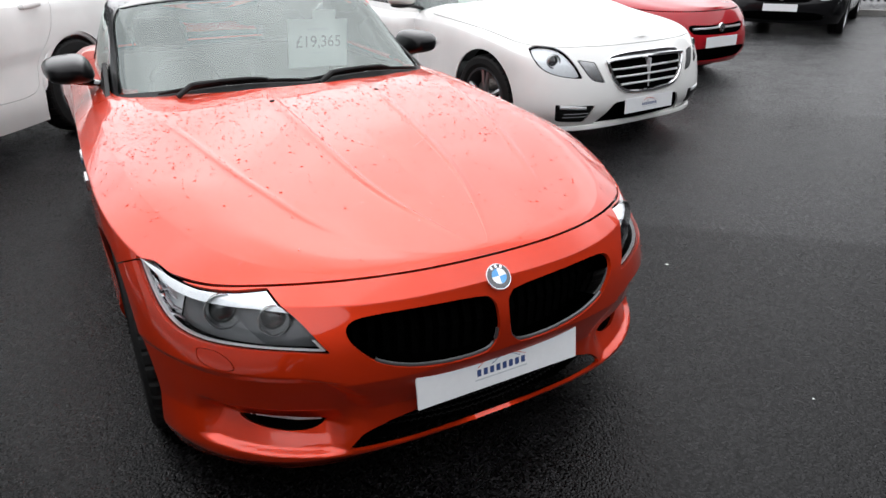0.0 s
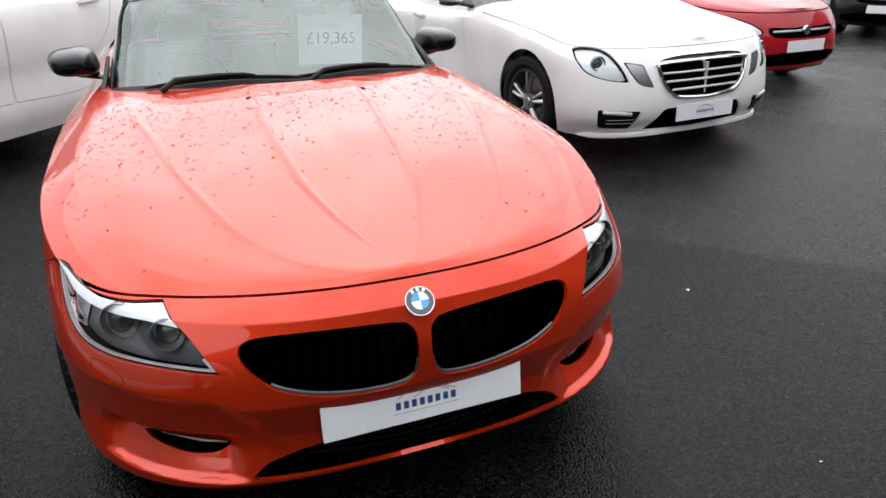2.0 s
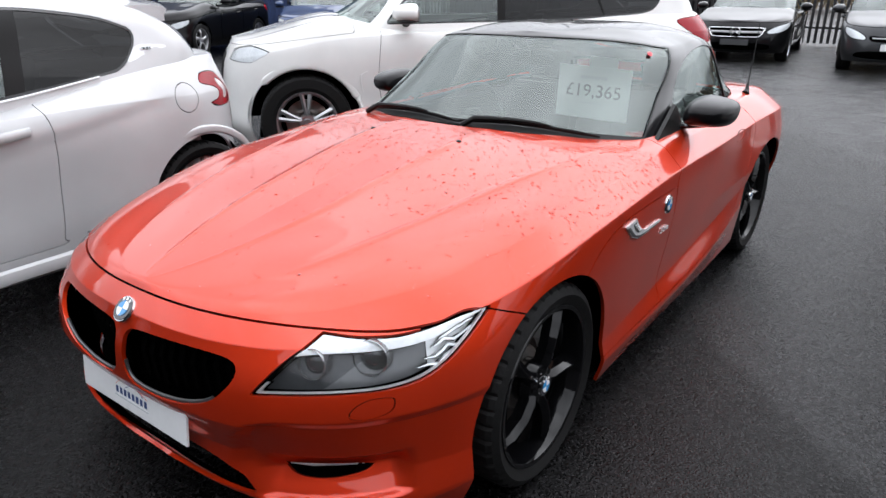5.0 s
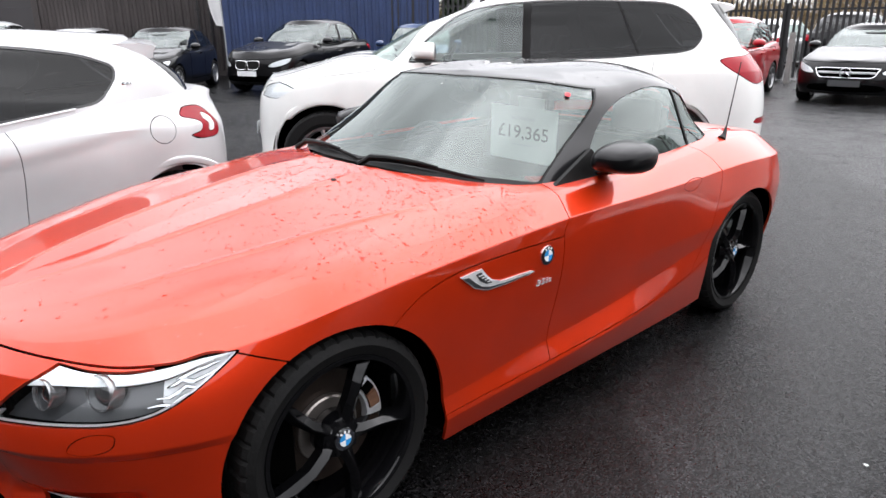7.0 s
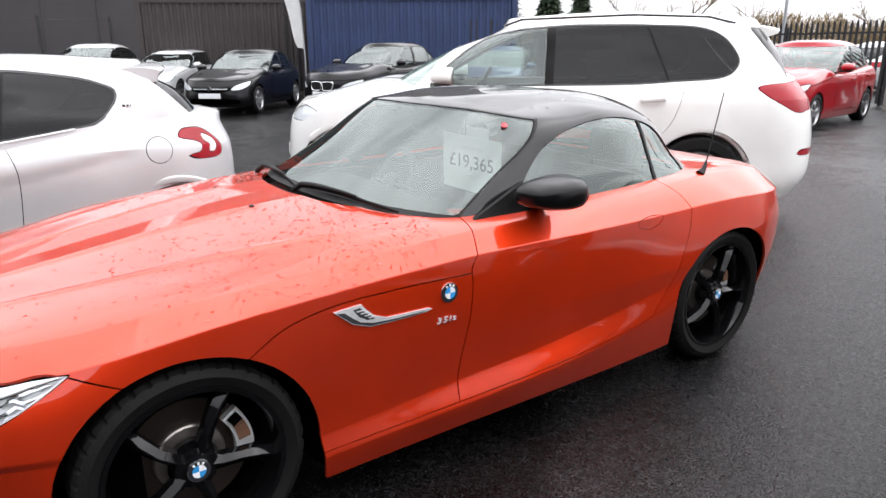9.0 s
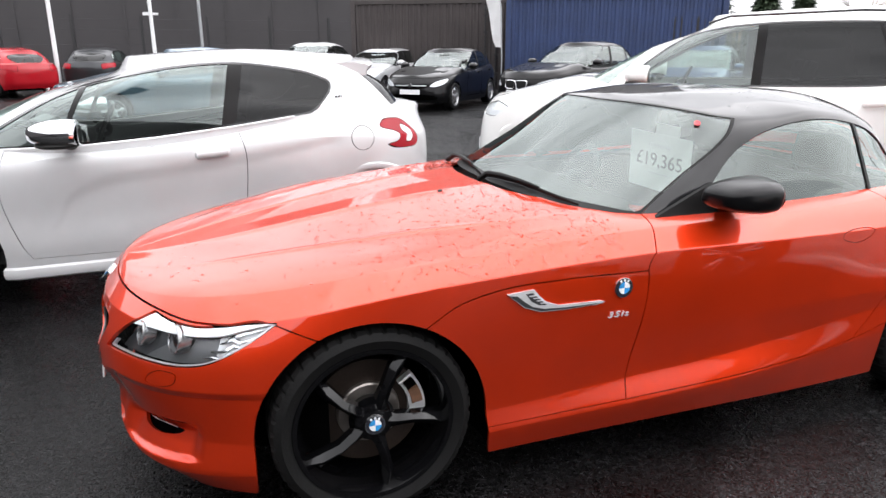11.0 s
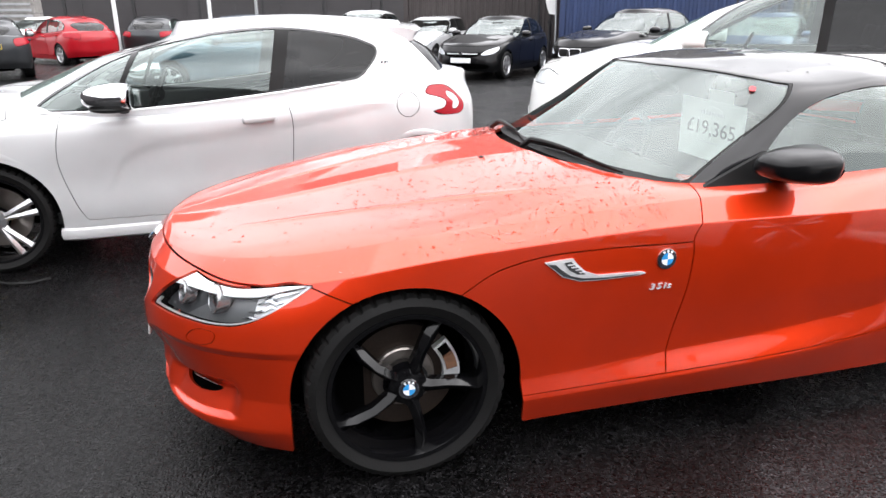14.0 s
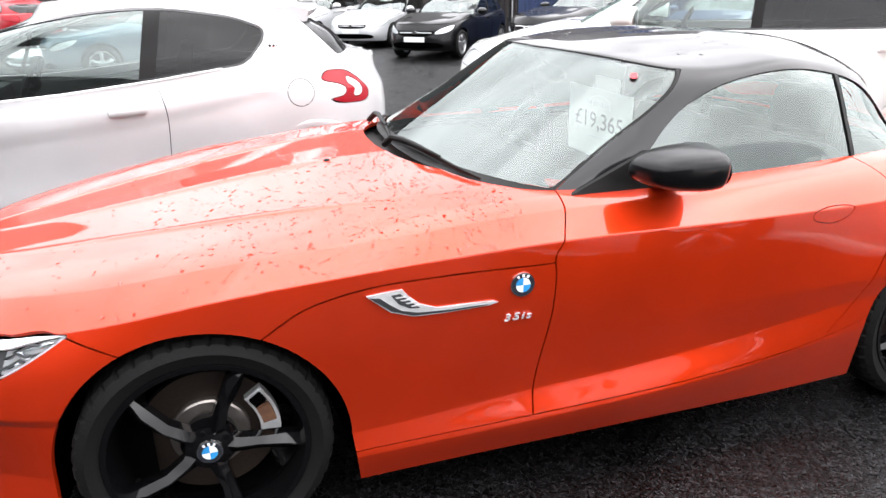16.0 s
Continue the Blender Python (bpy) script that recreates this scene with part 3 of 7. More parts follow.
def badge(parent, m, r, name="badge"):
    """A round enamel emblem: chrome rim, dark ring and four quarters in blue and white."""
    bm = bmesh.new()
    bmesh.ops.create_cone(bm, cap_ends=True, segments=40, radius1=r, radius2=r * 0.96, depth=0.006, matrix=Matrix.Translation((0, 0, 0.003)))
    b = part(name, bm, M["chrome"], parent, "round enamel emblem with blue and white quarters", smooth=True)
    b.matrix_basis = m
    bm = bmesh.new()
    bmesh.ops.create_cone(bm, cap_ends=True, segments=40, radius1=r * 0.92, radius2=r * 0.90, depth=0.003, matrix=Matrix.Translation((0, 0, 0.0065)))
    part("ring", bm, M["badgeblack"], b, smooth=True)
    for q in range(4):
        bm = bmesh.new()
        a0 = q * math.pi / 2
        pts = [(0, 0)] + [(r * 0.58 * math.cos(a0 + math.pi / 2 * k / 8), r * 0.58 * math.sin(a0 + math.pi / 2 * k / 8)) for k in range(9)]
        prism(bm, pts, 0.0015, Matrix.Translation((0, 0, 0.008)))
        part("quarter", bm, M["badgeblue" if q % 2 else "badgewhite"], b)
    for a in (60, 90, 120):
        bm = bmesh.new()
        c, s = math.cos(radians(a)), math.sin(radians(a))
        box(bm, -r * 0.09, r * 0.09, -r * 0.11, r * 0.11, 0, 0.0012, m=Matrix.Translation((c * r * 0.75, s * r * 0.75, 0.008)) @ Matrix.Rotation(radians(a - 90), 4, "Z"))
        part("mark", bm, M["badgewhite"], b)
    return b


def star(parent, m, r, name="badge"):
    """A three-pointed emblem in a ring."""
    bm = bmesh.new()
    n = 32
    tube(bm, [(r * math.cos(2 * math.pi * k / n), r * math.sin(2 * math.pi * k / n), 0) for k in range(n + 1)], r * 0.09, 6)
    for k in range(3):
        a = radians(90 + 120 * k)
        tube(bm, [(0, 0, 0), (r * math.cos(a), r * math.sin(a), 0)], [r * 0.16, r * 0.03], 6)
    b = part(name, bm, M["chrome"], parent, "chrome emblem", smooth=True)
    b.matrix_basis = m
    return b


def plate(parent, m, mat="plate", bars=True, dealer=False, w=0.52, h=0.111):
    """A plate 520 by 111 mm in the plane of m (x right, y up, z out)."""
    bm = bmesh.new()
    box(bm, -w / 2, w / 2, -h / 2, h / 2, 0, 0.008, 0.003)
    p = part("number_plate", bm, M[mat], parent, {"plate": "white show plate", "plateyellow": "yellow plate"}.get(mat, "dark blank plate"))
    p.matrix_basis = m
    if dealer:
        for x0, x1, y0, y1, ink in dealer:
            bm = bmesh.new()
            box(bm, x0, x1, y0, y1, 0.008, 0.0088)
            part("print_bar", bm, M[ink], p)
        bm = bmesh.new()
        tube(bm, [(-0.075 + 0.012 * k, 0.012 + 0.026 * math.sin(math.pi * (k / 13) ** 0.8), 0.0085) for k in range(14)], [0.0006 + 0.0018 * math.sin(math.pi * k / 13) for k in range(14)], 6)
        part("print_arc", bm, M["inkred"], p)
        bm = bmesh.new()
        tube(bm, [(-0.03 + 0.007 * k, 0.012 + 0.017 * math.sin(math.pi * k / 13), 0.0085) for k in range(14)], 0.0008, 6)
        part("print_arc", bm, M["inkblue"], p)
    elif bars:
        for k in range(7):
            bm = bmesh.new()
            x = -w * 0.40 + k * w * 0.125 + (w * 0.04 if k > 3 else 0)
            box(bm, x, x + w * 0.085, -h * 0.33, h * 0.33, 0.008, 0.0088)
            part("print_bar", bm, M["ink"], p)
    return p


def dealer_print(n=8):
    letters = [(-0.078 + k * 0.0205, -0.078 + k * 0.0205 + 0.0125, -0.014, 0.006, "inkblue") for k in range(n)]
    return letters + [(-0.085, 0.085, -0.026, -0.0225, "inkpale")]


def wing_mirror(parent, at, side, mat, size=(0.115, 0.07, 0.075), stalk=0.09, band=None, wedge=False):
    """A door mirror: a shell with a flat back for the glass, drawn to a rounded prow in front, on a short arm."""
    sx, sy, sz = size
    bm = bmesh.new()
    bmesh.ops.create_uvsphere(bm, u_segments=40, v_segments=26, radius=1.0)
    for v in bm.verts:
        x, y, z = v.co
        if y > 0.35:
            y = 0.35 + (y - 0.35) * 0.1
        px, pz = math.copysign(abs(x) ** (0.62 if wedge else 0.8), x), math.copysign(abs(z) ** (0.7 if wedge else 0.8), z)
        if wedge:
            y = -((-y) ** 0.72) if y < 0 else y
            front = max(0.0, -y)
            lift = 0.04 * front - 0.06 * px
            zz = pz * (0.97 - 0.08 * px - 0.20 * front) * (1.0 if z > 0 else 0.86) + lift
            v.co = Vector((px * sx * (1 - 0.10 * front) + 0.16 * sx * zz - 0.02 * sx * front, y * sy * (1 - 0.12 * px), zz * sz))
        else:
            taper = 1.0 - 0.10 * px - 0.10 * px * px
            v.co = Vector((px * sx, y * sy * (1 - 0.15 * px), pz * (1.0 if z > 0 else 0.8) * sz * taper))
    w = part("wing_mirror", bm, M[mat], parent, smooth=True, angle=60)
    w.matrix_basis = pose(*at) @ Matrix.Diagonal((side, 1, 1, 1))
    bm = bmesh.new()
    bmesh.ops.create_uvsphere(bm, u_segments=24, v_segments=12, radius=1.0)
    for v in bm.verts:
        v.co = Vector((v.co.x * sx * 0.86, sy * 0.41 + v.co.y * 0.004, v.co.z * sz * 0.8))
    part("mirror_glass", bm, M["chrome"], w, smooth=True)
    bm = bmesh.new()
    tube(bm, [(-sx - stalk, 0.0, -sz * 1.12), (-sx - stalk * 0.5, -0.004, -sz * 0.98), (-sx * 0.6, -0.01, -sz * 0.76), (-sx * 0.1, -0.01, -sz * 0.70)], [0.034, 0.028, 0.034, 0.024], 12, (1.5 if wedge else 1.0, 0.5))
    part("mirror_arm", bm, M["gloss" if mat in ("black", "mirrorblack", "gloss") else "plastic"], w, smooth=True)
    if not wedge:
        bm = bmesh.new()
        bmesh.ops.create_uvsphere(bm, u_segments=20, v_segments=10, radius=1.0)
        for v in bm.verts:
            v.co = Vector((v.co.x * sx * 0.92, v.co.y * sy * 0.62 - sy * 0.20, -sz * 0.66 + v.co.z * sz * 0.30))
        part("mirror_base", bm, M["plastic"], w, "black lower mirror shell", smooth=True)
    if band:
        bm = bmesh.new()
        tube(bm, [(-sx * 0.8, -sy * 0.72, -sz * 0.25), (0, -sy * 1.02, -sz * 0.25), (sx * 0.8, -sy * 0.62, -sz * 0.2)], 0.012, 8, (0.5, 1.0))
        part("mirror_band", bm, M[band], w, smooth=True)
    return w


def seat(parent, at, mat="seat", s=1.0):
    bm = bmesh.new()
    box(bm, -0.25, 0.25, -0.27, 0.25, 0.0, 0.16, 0.05)
    t = part("seat", bm, M[mat], parent, smooth=True)
    t.matrix_basis = pose(*at)
    bm = bmesh.new()
    box(bm, -0.24, 0.24, -0.06, 0.06, 0, 0.58 * s, 0.05, m=pose(0, 0.24, 0.1, -18))
    part("backrest", bm, M[mat], t, smooth=True)
    bm = bmesh.new()
    box(bm, -0.13, 0.13, -0.045, 0.045, 0, 0.17, 0.04, m=pose(0, 0.43, 0.68 * s, -12))
    part("headrest", bm, M[mat], t, smooth=True)
    return t


def steering_wheel(parent, at, tilt=-25):
    bm = bmesh.new()
    tube(bm, [(0.18 * math.cos(2 * math.pi * k / 36), 0, 0.18 * math.sin(2 * math.pi * k / 36)) for k in range(37)], 0.016, 8)
    for a in (0, 180, 270):
        c, s = math.cos(radians(a)), math.sin(radians(a))
        tube(bm, [(0, 0, 0), (0.18 * c, 0, 0.18 * s)], [0.035, 0.016], 8, (1, 0.4))
    bmesh.ops.create_uvsphere(bm, u_segments=16, v_segments=8, radius=0.06)
    w = part("steering_wheel", bm, M["seat"], parent, smooth=True, angle=60)
    w.matrix_basis = pose(*at, tilt)
    return w


# ---- the orange-red roadster ----
def roadster():
    car = thing("roadster", pose(0, 0, 0), "orange-red two-seat roadster with black hardtop, wet with raindrops, parked on tarmac", "car")
    W0 = [(-2.1, 0.82), (-1.6, 0.868), (-0.84, 0.855), (0, 0.85), (0.9, 0.845), (1.7, 0.82), (2.15, 0.78)]
    L = [
        dict(yf=-1.992, a=0.90, n=2.9, yr=2.0, b=0.7, m=2.6, w=W0, z=[(-2.06, 0.176), (-1.99, 0.172), (-1.95, 0.150), (-1.8, 0.134), (-1.6, 0.126), (-0.84, 0.142), (0.9, 0.155), (1.6, 0.19), (2.15, 0.24)]),
        dict(yf=-2.040, a=0.90, n=2.95, yr=2.05, b=0.7, m=2.6, c=0.6, w=[(-2.1, 0.875), (-1.6, 0.884), (-0.84, 0.882), (0, 0.890), (0.3, 0.886), (0.6, 0.876), (0.9, 0.868), (1.7, 0.86), (2.15, 0.83)],
             z=[(-2.1, 0.218), (-1.95, 0.205), (-1.6, 0.21), (-0.84, 0.234), (-0.3, 0.250), (0.3, 0.280), (0.9, 0.345), (2.15, 0.36)]),
        dict(yf=-2.035, a=0.93, n=2.95, yr=2.07, b=0.7, m=2.6, c=0.6, w=[(-2.1, 0.890), (-1.6, 0.894), (-0.84, 0.870), (-0.3, 0.857), (0.3, 0.852), (0.9, 0.866), (1.3, 0.89), (2.15, 0.85)],
             z=[(-2.1, 0.345), (-1.6, 0.335), (-0.84, 0.31), (-0.3, 0.338), (0, 0.350), (0.45, 0.395), (0.9, 0.46), (2.15, 0.47)]),
        dict(yf=-2.085, a=0.985, n=2.85, yr=2.08, b=0.7, m=2.6, c=0.7, w=[(-2.1, 0.895), (-1.55, 0.893), (-0.84, 0.882), (-0.3, 0.872), (0.3, 0.866), (0.8, 0.872), (1.3, 0.897), (2.15, 0.855)],
             z=[(-2.1, 0.455), (-1.6, 0.47), (-0.84, 0.49), (0.9, 0.53), (2.15, 0.56)]),
        dict(yf=-2.082, a=1.0, n=2.68, yr=2.07, b=0.7, m=2.6, w=[(-2.1, 0.89), (-1.5, 0.888), (-0.84, 0.890), (-0.3, 0.882), (0.3, 0.871), (0.8, 0.870), (1.3, 0.902), (2.15, 0.86)],
             z=[(-2.1, 0.545), (-1.6, 0.585), (-0.84, 0.615), (0.9, 0.65), (2.15, 0.66)]),
        dict(yf=-2.045, a=1.02, n=2.55, yr=2.05, b=0.7, m=2.6, c=0.9, w=[(-2.1, 0.87), (-1.53, 0.868), (-1.2, 0.880), (-0.8, 0.887), (-0.3, 0.884), (0.3, 0.872), (0.8, 0.864), (1.3, 0.882), (2.15, 0.83)],
             z=[(-2.1, 0.648), (-1.8, 0.655), (-1.5, 0.695), (-1.2, 0.745), (-0.8, 0.778), (-0.3, 0.798), (0.3, 0.790), (0.66, 0.788), (1.25, 0.805), (2.15, 0.75)]),
        dict(yf=-2.0, a=0.95, n=2.4, yr=2.0, b=0.65, m=2.5, c=0.4, w=[(-2.1, 0.78), (-1.5, 0.76), (-1.2, 0.775), (-0.8, 0.795), (-0.3, 0.80), (0.3, 0.797), (0.9, 0.775), (1.2, 0.76), (1.7, 0.74), (2.15, 0.7)],
             z=[(-2.1, 0.69), (-1.8, 0.712), (-1.5, 0.749), (-1.2, 0.794), (-0.8, 0.826), (-0.3, 0.858), (0.3, 0.862), (0.7, 0.878), (1.17, 0.905), (1.6, 0.885), (2.15, 0.80)]),
        dict(yf=-1.985, a=0.62, n=2.3, yr=2.0, b=0.5, c=0.5, w=[(-2.1, 0.37), (-1.75, 0.405), (-1.53, 0.435), (-1.25, 0.505), (-0.96, 0.565), (-0.68, 0.625), (-0.2, 0.655), (0.6, 0.66), (1.2, 0.62), (2.15, 0.55)],
             z=[(-2.1, 0.70), (-1.8, 0.739), (-1.52, 0.785), (-1.1, 0.844), (-0.8, 0.874), (-0.4, 0.896), (0, 0.90), (1.2, 0.925), (1.7, 0.89), (2.15, 0.80)]),
        dict(yf=-1.972, a=0.3, n=2.2, yr=1.98, b=0.4, c=1.0, w=[(-2.1, 0.03), (-1.84, 0.08), (-1.545, 0.149), (-1.195, 0.182), (-0.8, 0.203), (-0.4, 0.21), (1, 0.25), (2.15, 0.22)],
             z=[(-2.1, 0.70), (-1.8, 0.748), (-1.52, 0.800), (-1.1, 0.874), (-0.8, 0.916), (-0.5, 0.934), (0, 0.935), (1.2, 0.935), (1.7, 0.90), (2.15, 0.80)]),
        dict(yf=-1.965, a=0.25, n=2.2, yr=1.97, b=0.4, w=[(-2.1, 0.0), (2.15, 0.0)],
             z=[(-2.1, 0.70), (-1.8, 0.748), (-1.52, 0.795), (-1.1, 0.868), (-0.8, 0.912), (-0.5, 0.936), (0, 0.94), (1.2, 0.935), (1.7, 0.90), (2.15, 0.80)]),
    ]
    body = wrap(L, 84, 210, 36, 28)
    # pressed hollows round the side intakes, with a shelf below
    def pressed(s):
        ends = np.clip((s.round_nose - 22.5) / 3.5, 0, 1) * np.clip((45.5 - s.round_nose) / 2.6, 0, 1) * (s.y < -1.2)
        ledge = s.z - np.interp(s.round_nose, [26, 44], [0.220, 0.243])
        fall = np.interp(ledge, [-0.004, 0.004, 0.040, 0.075, 0.125], [0, 0.020, 0.034, 0.044, 0.0])
        ridge = lambda q, wide: np.exp(-((s.lev - q) / wide) ** 2) * np.clip((-0.72 - s.y) / 0.2, 0, 1)
        up = 0.0062 * ridge(8.0, 0.034) * np.clip((s.y + 1.98) / 0.5, 0, 1) + 0.0040 * ridge(7.0, 0.034) * np.clip((s.y + 1.78) / 0.35, 0, 1)
        s.v = s.v + s.n * up[:, None]
        flank = np.clip((s.round_nose - np.interp(s.z, [0.30, 0.41, 0.44, 0.465, 0.49], [19, 21, 22.4, 23.7, 28.0])) / 2.2, 0, 1) * np.clip((62 - s.round_nose) / 14, 0, 1) * (s.y < -1.2)
        step = np.interp(s.z, [0.22, 0.31, 0.464, 0.486], [0.0, 0.018, 0.018, 0.0])
        s.v = s.v - s.n * (fall * ends + step * flank)[:, None]
        return renewed(s)

    body = pressed(body)
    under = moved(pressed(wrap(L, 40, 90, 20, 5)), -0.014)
    FA, RA, AZ = -1.234, 1.240, 0.306

    # openings that go right through
    arch_f = lambda s: np.where(s.x > 0.45, np.hypot(s.y - FA, np.maximum(s.z - AZ, 0)) - 0.369 - 0.10 * np.clip(AZ - s.z, 0, 1) * (s.y > FA), 1.0)
    arch_r = lambda s: np.where(s.x > 0.45, np.hypot(s.y - RA, np.maximum(s.z - AZ, 0)) - 0.358, 1.0)
    kid = outline([(0.018, 0.585), (0.045, 0.614), (0.2, 0.624), (0.36, 0.622), (0.414, 0.603), (0.408, 0.560), (0.345, 0.502), (0.23, 0.467), (0.08, 0.457), (0.024, 0.485)])
    kidney = lambda s: np.where(s.y < -1.85, inside(s.x, s.z, kid), 1.0)
    low = outline([(-0.1, 0.312), (0.2, 0.309), (0.29, 0.300), (0.345, 0.286), (0.395, 0.259), (0.430, 0.226), (0.430, 0.226), (0.40, 0.222), (0.34, 0.219), (0.2, 0.217), (-0.1, 0.216)])
    intake = lambda s: np.where(s.y < -1.6, inside(s.x, s.z, low), 1.0)
    fog = outline([(26.5, 0.300), (30, 0.308), (33, 0.311), (36, 0.310), (39.4, 0.305), (39.2, 0.298), (37.5, 0.286), (34, 0.274), (31, 0.270), (28, 0.276)])
    slot = lambda s: np.where(s.y < -1.3, inside(s.round_nose / 90, s.z, fog / (90, 1)), 1.0)
    lampo = outline([(24.7, 0.547), (24.7, 0.547), (28.4, 0.617), (33.3, 0.677), (33.3, 0.677), (36, 0.671), (39, 0.666), (44, 0.665), (49, 0.674), (53.5, 0.686), (58.3, 0.688), (58.3, 0.688), (56, 0.658), (53, 0.622), (50, 0.590), (46.5, 0.566), (42, 0.556), (36, 0.556), (30, 0.554)], 5)
    lamp = lambda s: np.where(s.y < -1.2, inside(s.round_nose / 90, s.z, lampo / (90, 1)), 1.0)
    pit = outline([(0.0, -0.36), (0.45, -0.33), (0.60, -0.24), (0.69, -0.05), (0.725, 0.3), (0.72, 0.8), (0.69, 1.06), (0.55, 1.20), (0.0, 1.25), (-0.4, 1.2), (-0.4, -0.36)])
    cockpit = lambda s: np.where((s.z > 0.8) & (s.lev > 6), inside(s.x, s.y, pit), 1.0)

    scuttle = lambda s: np.where(s.lev > 6.05, -0.615 + 0.410 * (np.abs(s.x) / 0.70) ** 2.6 - s.y, 1.0)
    for fn in (arch_f, arch_r, kidney, intake, slot):
        body = split(body, fn)[1]
        under = split(under, lambda s, fn=fn: fn(s) - 0.006)[1]
    body, under = split(body, cockpit)[1], split(under, lambda s: cockpit(s) - 0.01)[1]
    lens, body = split(body, lamp, 0.0018)
    under = split(under, lambda s: lamp(s) - 0.004)[1]

    # panel by panel
    seam = [(-2.2, 0.697), (-2.0, 0.697), (-1.92, 0.690), (-1.857, 0.683), (-1.75, 0.672), (-1.65, 0.676), (-1.535, 0.688), (-1.46, 0.66), (-1.36, 0.62), (-1.12, 0.61), (-1.07, 0.640), (-0.97, 0.699), (-0.9, 0.720), (-0.83, 0.733), (-0.6, 0.743), (-0.3, 0.738), (0, 0.74)]
    front = [(0.1, -0.345), (0.28, -0.335), (0.42, -0.318), (0.60, -0.287), (0.70, -0.283), (0.76, -0.285), (0.80, -0.262), (0.86, -0.225), (1.0, -0.19)]
    sill = [(-0.9, 0.252), (-0.3, 0.266), (0.3, 0.290), (0.62, 0.322), (0.78, 0.352), (0.95, 0.40), (1.2, 0.42)]
    rear = [(0.1, 0.80), (0.34, 0.72), (0.42, 0.80), (0.50, 0.855), (0.62, 0.90), (0.72, 0.925), (0.80, 0.925), (0.86, 0.895), (0.90, 0.85), (1.0, 0.80)]
    ahead = lambda s: s.y - spl(front, s.z)
    sills, body = split(body, lambda s: np.where((s.y > -0.875) & (s.y < 1.2), s.z - spl(sill, s.y), 1.0), 0.0014)
    fore, aft = split(body, ahead, 0.0024)
    fore = split(fore, scuttle)[1]
    under = split(under, lambda s: np.where(s.y < -0.2, scuttle(s) - 0.015, 1.0))[1]
    bonnet, rest = split(fore, lambda s: spl(seam, s.y) - s.z, 0.0024)
    bumper, wing = split(rest, lambda s: s.y + 1.2)
    door, quarter = split(aft, lambda s: s.y - spl(rear, s.z), 0.0022)
    o = M["orange"]
    # the washer flap is cut out of the bumper
    flapo = outline([(42.6, 0.533), (41, 0.539), (39.3, 0.537), (37.6, 0.521), (37.0, 0.500), (38, 0.492), (40, 0.491), (42.3, 0.505)])
    flap, bumper = split(bumper, lambda s: inside(s.round_nose / 90, s.z, flapo / (90, 1)), 0.0009)
    bon = both("bonnet", bonnet, o, car, "orange-red bonnet beaded with raindrops")
    bump = both("front_bumper", bumper, o, car)
    pair("washer_flap", flap, o, bump)
    pair("front_wing", wing, o, car)
    hole = outline([(0.585, 0.772), (0.60, 0.787), (0.66, 0.795), (0.72, 0.793), (0.742, 0.782), (0.72, 0.758), (0.67, 0.742), (0.62, 0.748), (0.592, 0.758)])
    bowl, door = split(door, lambda s: np.where(s.x > 0.6, inside(s.y, s.z, hole), 1.0), 0.0014)
    doors = pair("door", door, o, car)
    pair("sill", sills, o, car)
    pair("rear_wing", quarter, o, car)
    for d, k in zip(doors, (1, -1)):
        b = moved(bowl, 0)
        b.v = b.v.copy()
        b.v[:, 0] -= 0.019 * np.clip((0.782 - b.z) / 0.035, 0, 1) * np.clip(-inside(b.y, b.z, hole) / 0.016, 0, 1)
        skin("door_handle", b if k > 0 else mirrored(b), o, d, "flush orange-red door handle", 0)
    # shell under the panels, black as the shade in gaps and openings
    both("inner_shell", under, M["void"], car, "inner shell painted shade black behind the panel gaps", 0)

    # headlamps
    for k in (1, -1):
        ll = lens if k > 0 else mirrored(lens)
        h = skin("headlight", moved(ll, -0.002), M["lamplens"], car, "clear headlight with two round projectors and a white brow", 0.0)
        h.visible_shadow = False
        deep = moved(lens, -0.045)
        brow_f = lambda s: spl([(25, 0.600), (29, 0.632), (33, 0.640), (40, 0.640), (44, 0.641), (49, 0.650), (53.4, 0.671), (59, 0.690)], s.round_nose) - s.z
        brow, bowlp = split(lens, brow_f)
        brow = moved(brow, -0.007)
        low_f = lambda s: np.where(s.z < spl([(24, 0.578), (30, 0.585), (42, 0.585), (47, 0.60), (52, 0.64), (57, 0.69)], s.round_nose), -inside(s.round_nose / 90, s.z, lampo / (90, 1)) - 0.006, 1.0)
        foot, bowlp = split(bowlp, low_f)
        bowlp = moved(bowlp, -0.045)
        side = lambda s: s if k > 0 else mirrored(s)
        clear, bowlp = split(bowlp, lambda s: 47.5 - s.round_nose)
        skin("side_reflector", side(moved(clear, 0.005)), M["satin"], h, "bright outer reflector", 0.0)
        for q in range(4):
            bm = bmesh.new()
            path = []
            for ang in np.linspace(46.5 + q, 54.5 + 0.3 * q, 7):
                i = np.argmin((lens.round_nose - ang) ** 2 / 900 + (lens.z - (0.585 + 0.017 * q + 0.0042 * (ang - 46.5))) ** 2)
                v = lens.v[i] - lens.n[i] * 0.026
                path.append((k * v[0], v[1], v[2]))
            tube(bm, path, [0.002, 0.005, 0.006, 0.006, 0.005, 0.004, 0.002], 6)
            part("reflector_rib", bm, M["chrome"], h, "", smooth=True)
        near, bowlp = split(bowlp, lambda s: 37.5 - s.round_nose + (s.z - 0.59) * 90)
        skin("housing", side(near), M["lampshade"], h, "dark grey lamp housing", 0.0)
        skin("bezel", side(bowlp), M["lampbezel"], h, "dark grey inner bezel", 0.0)
        skin("brow", side(brow), M["lampwhite"], h, "white light strip", 0.02)
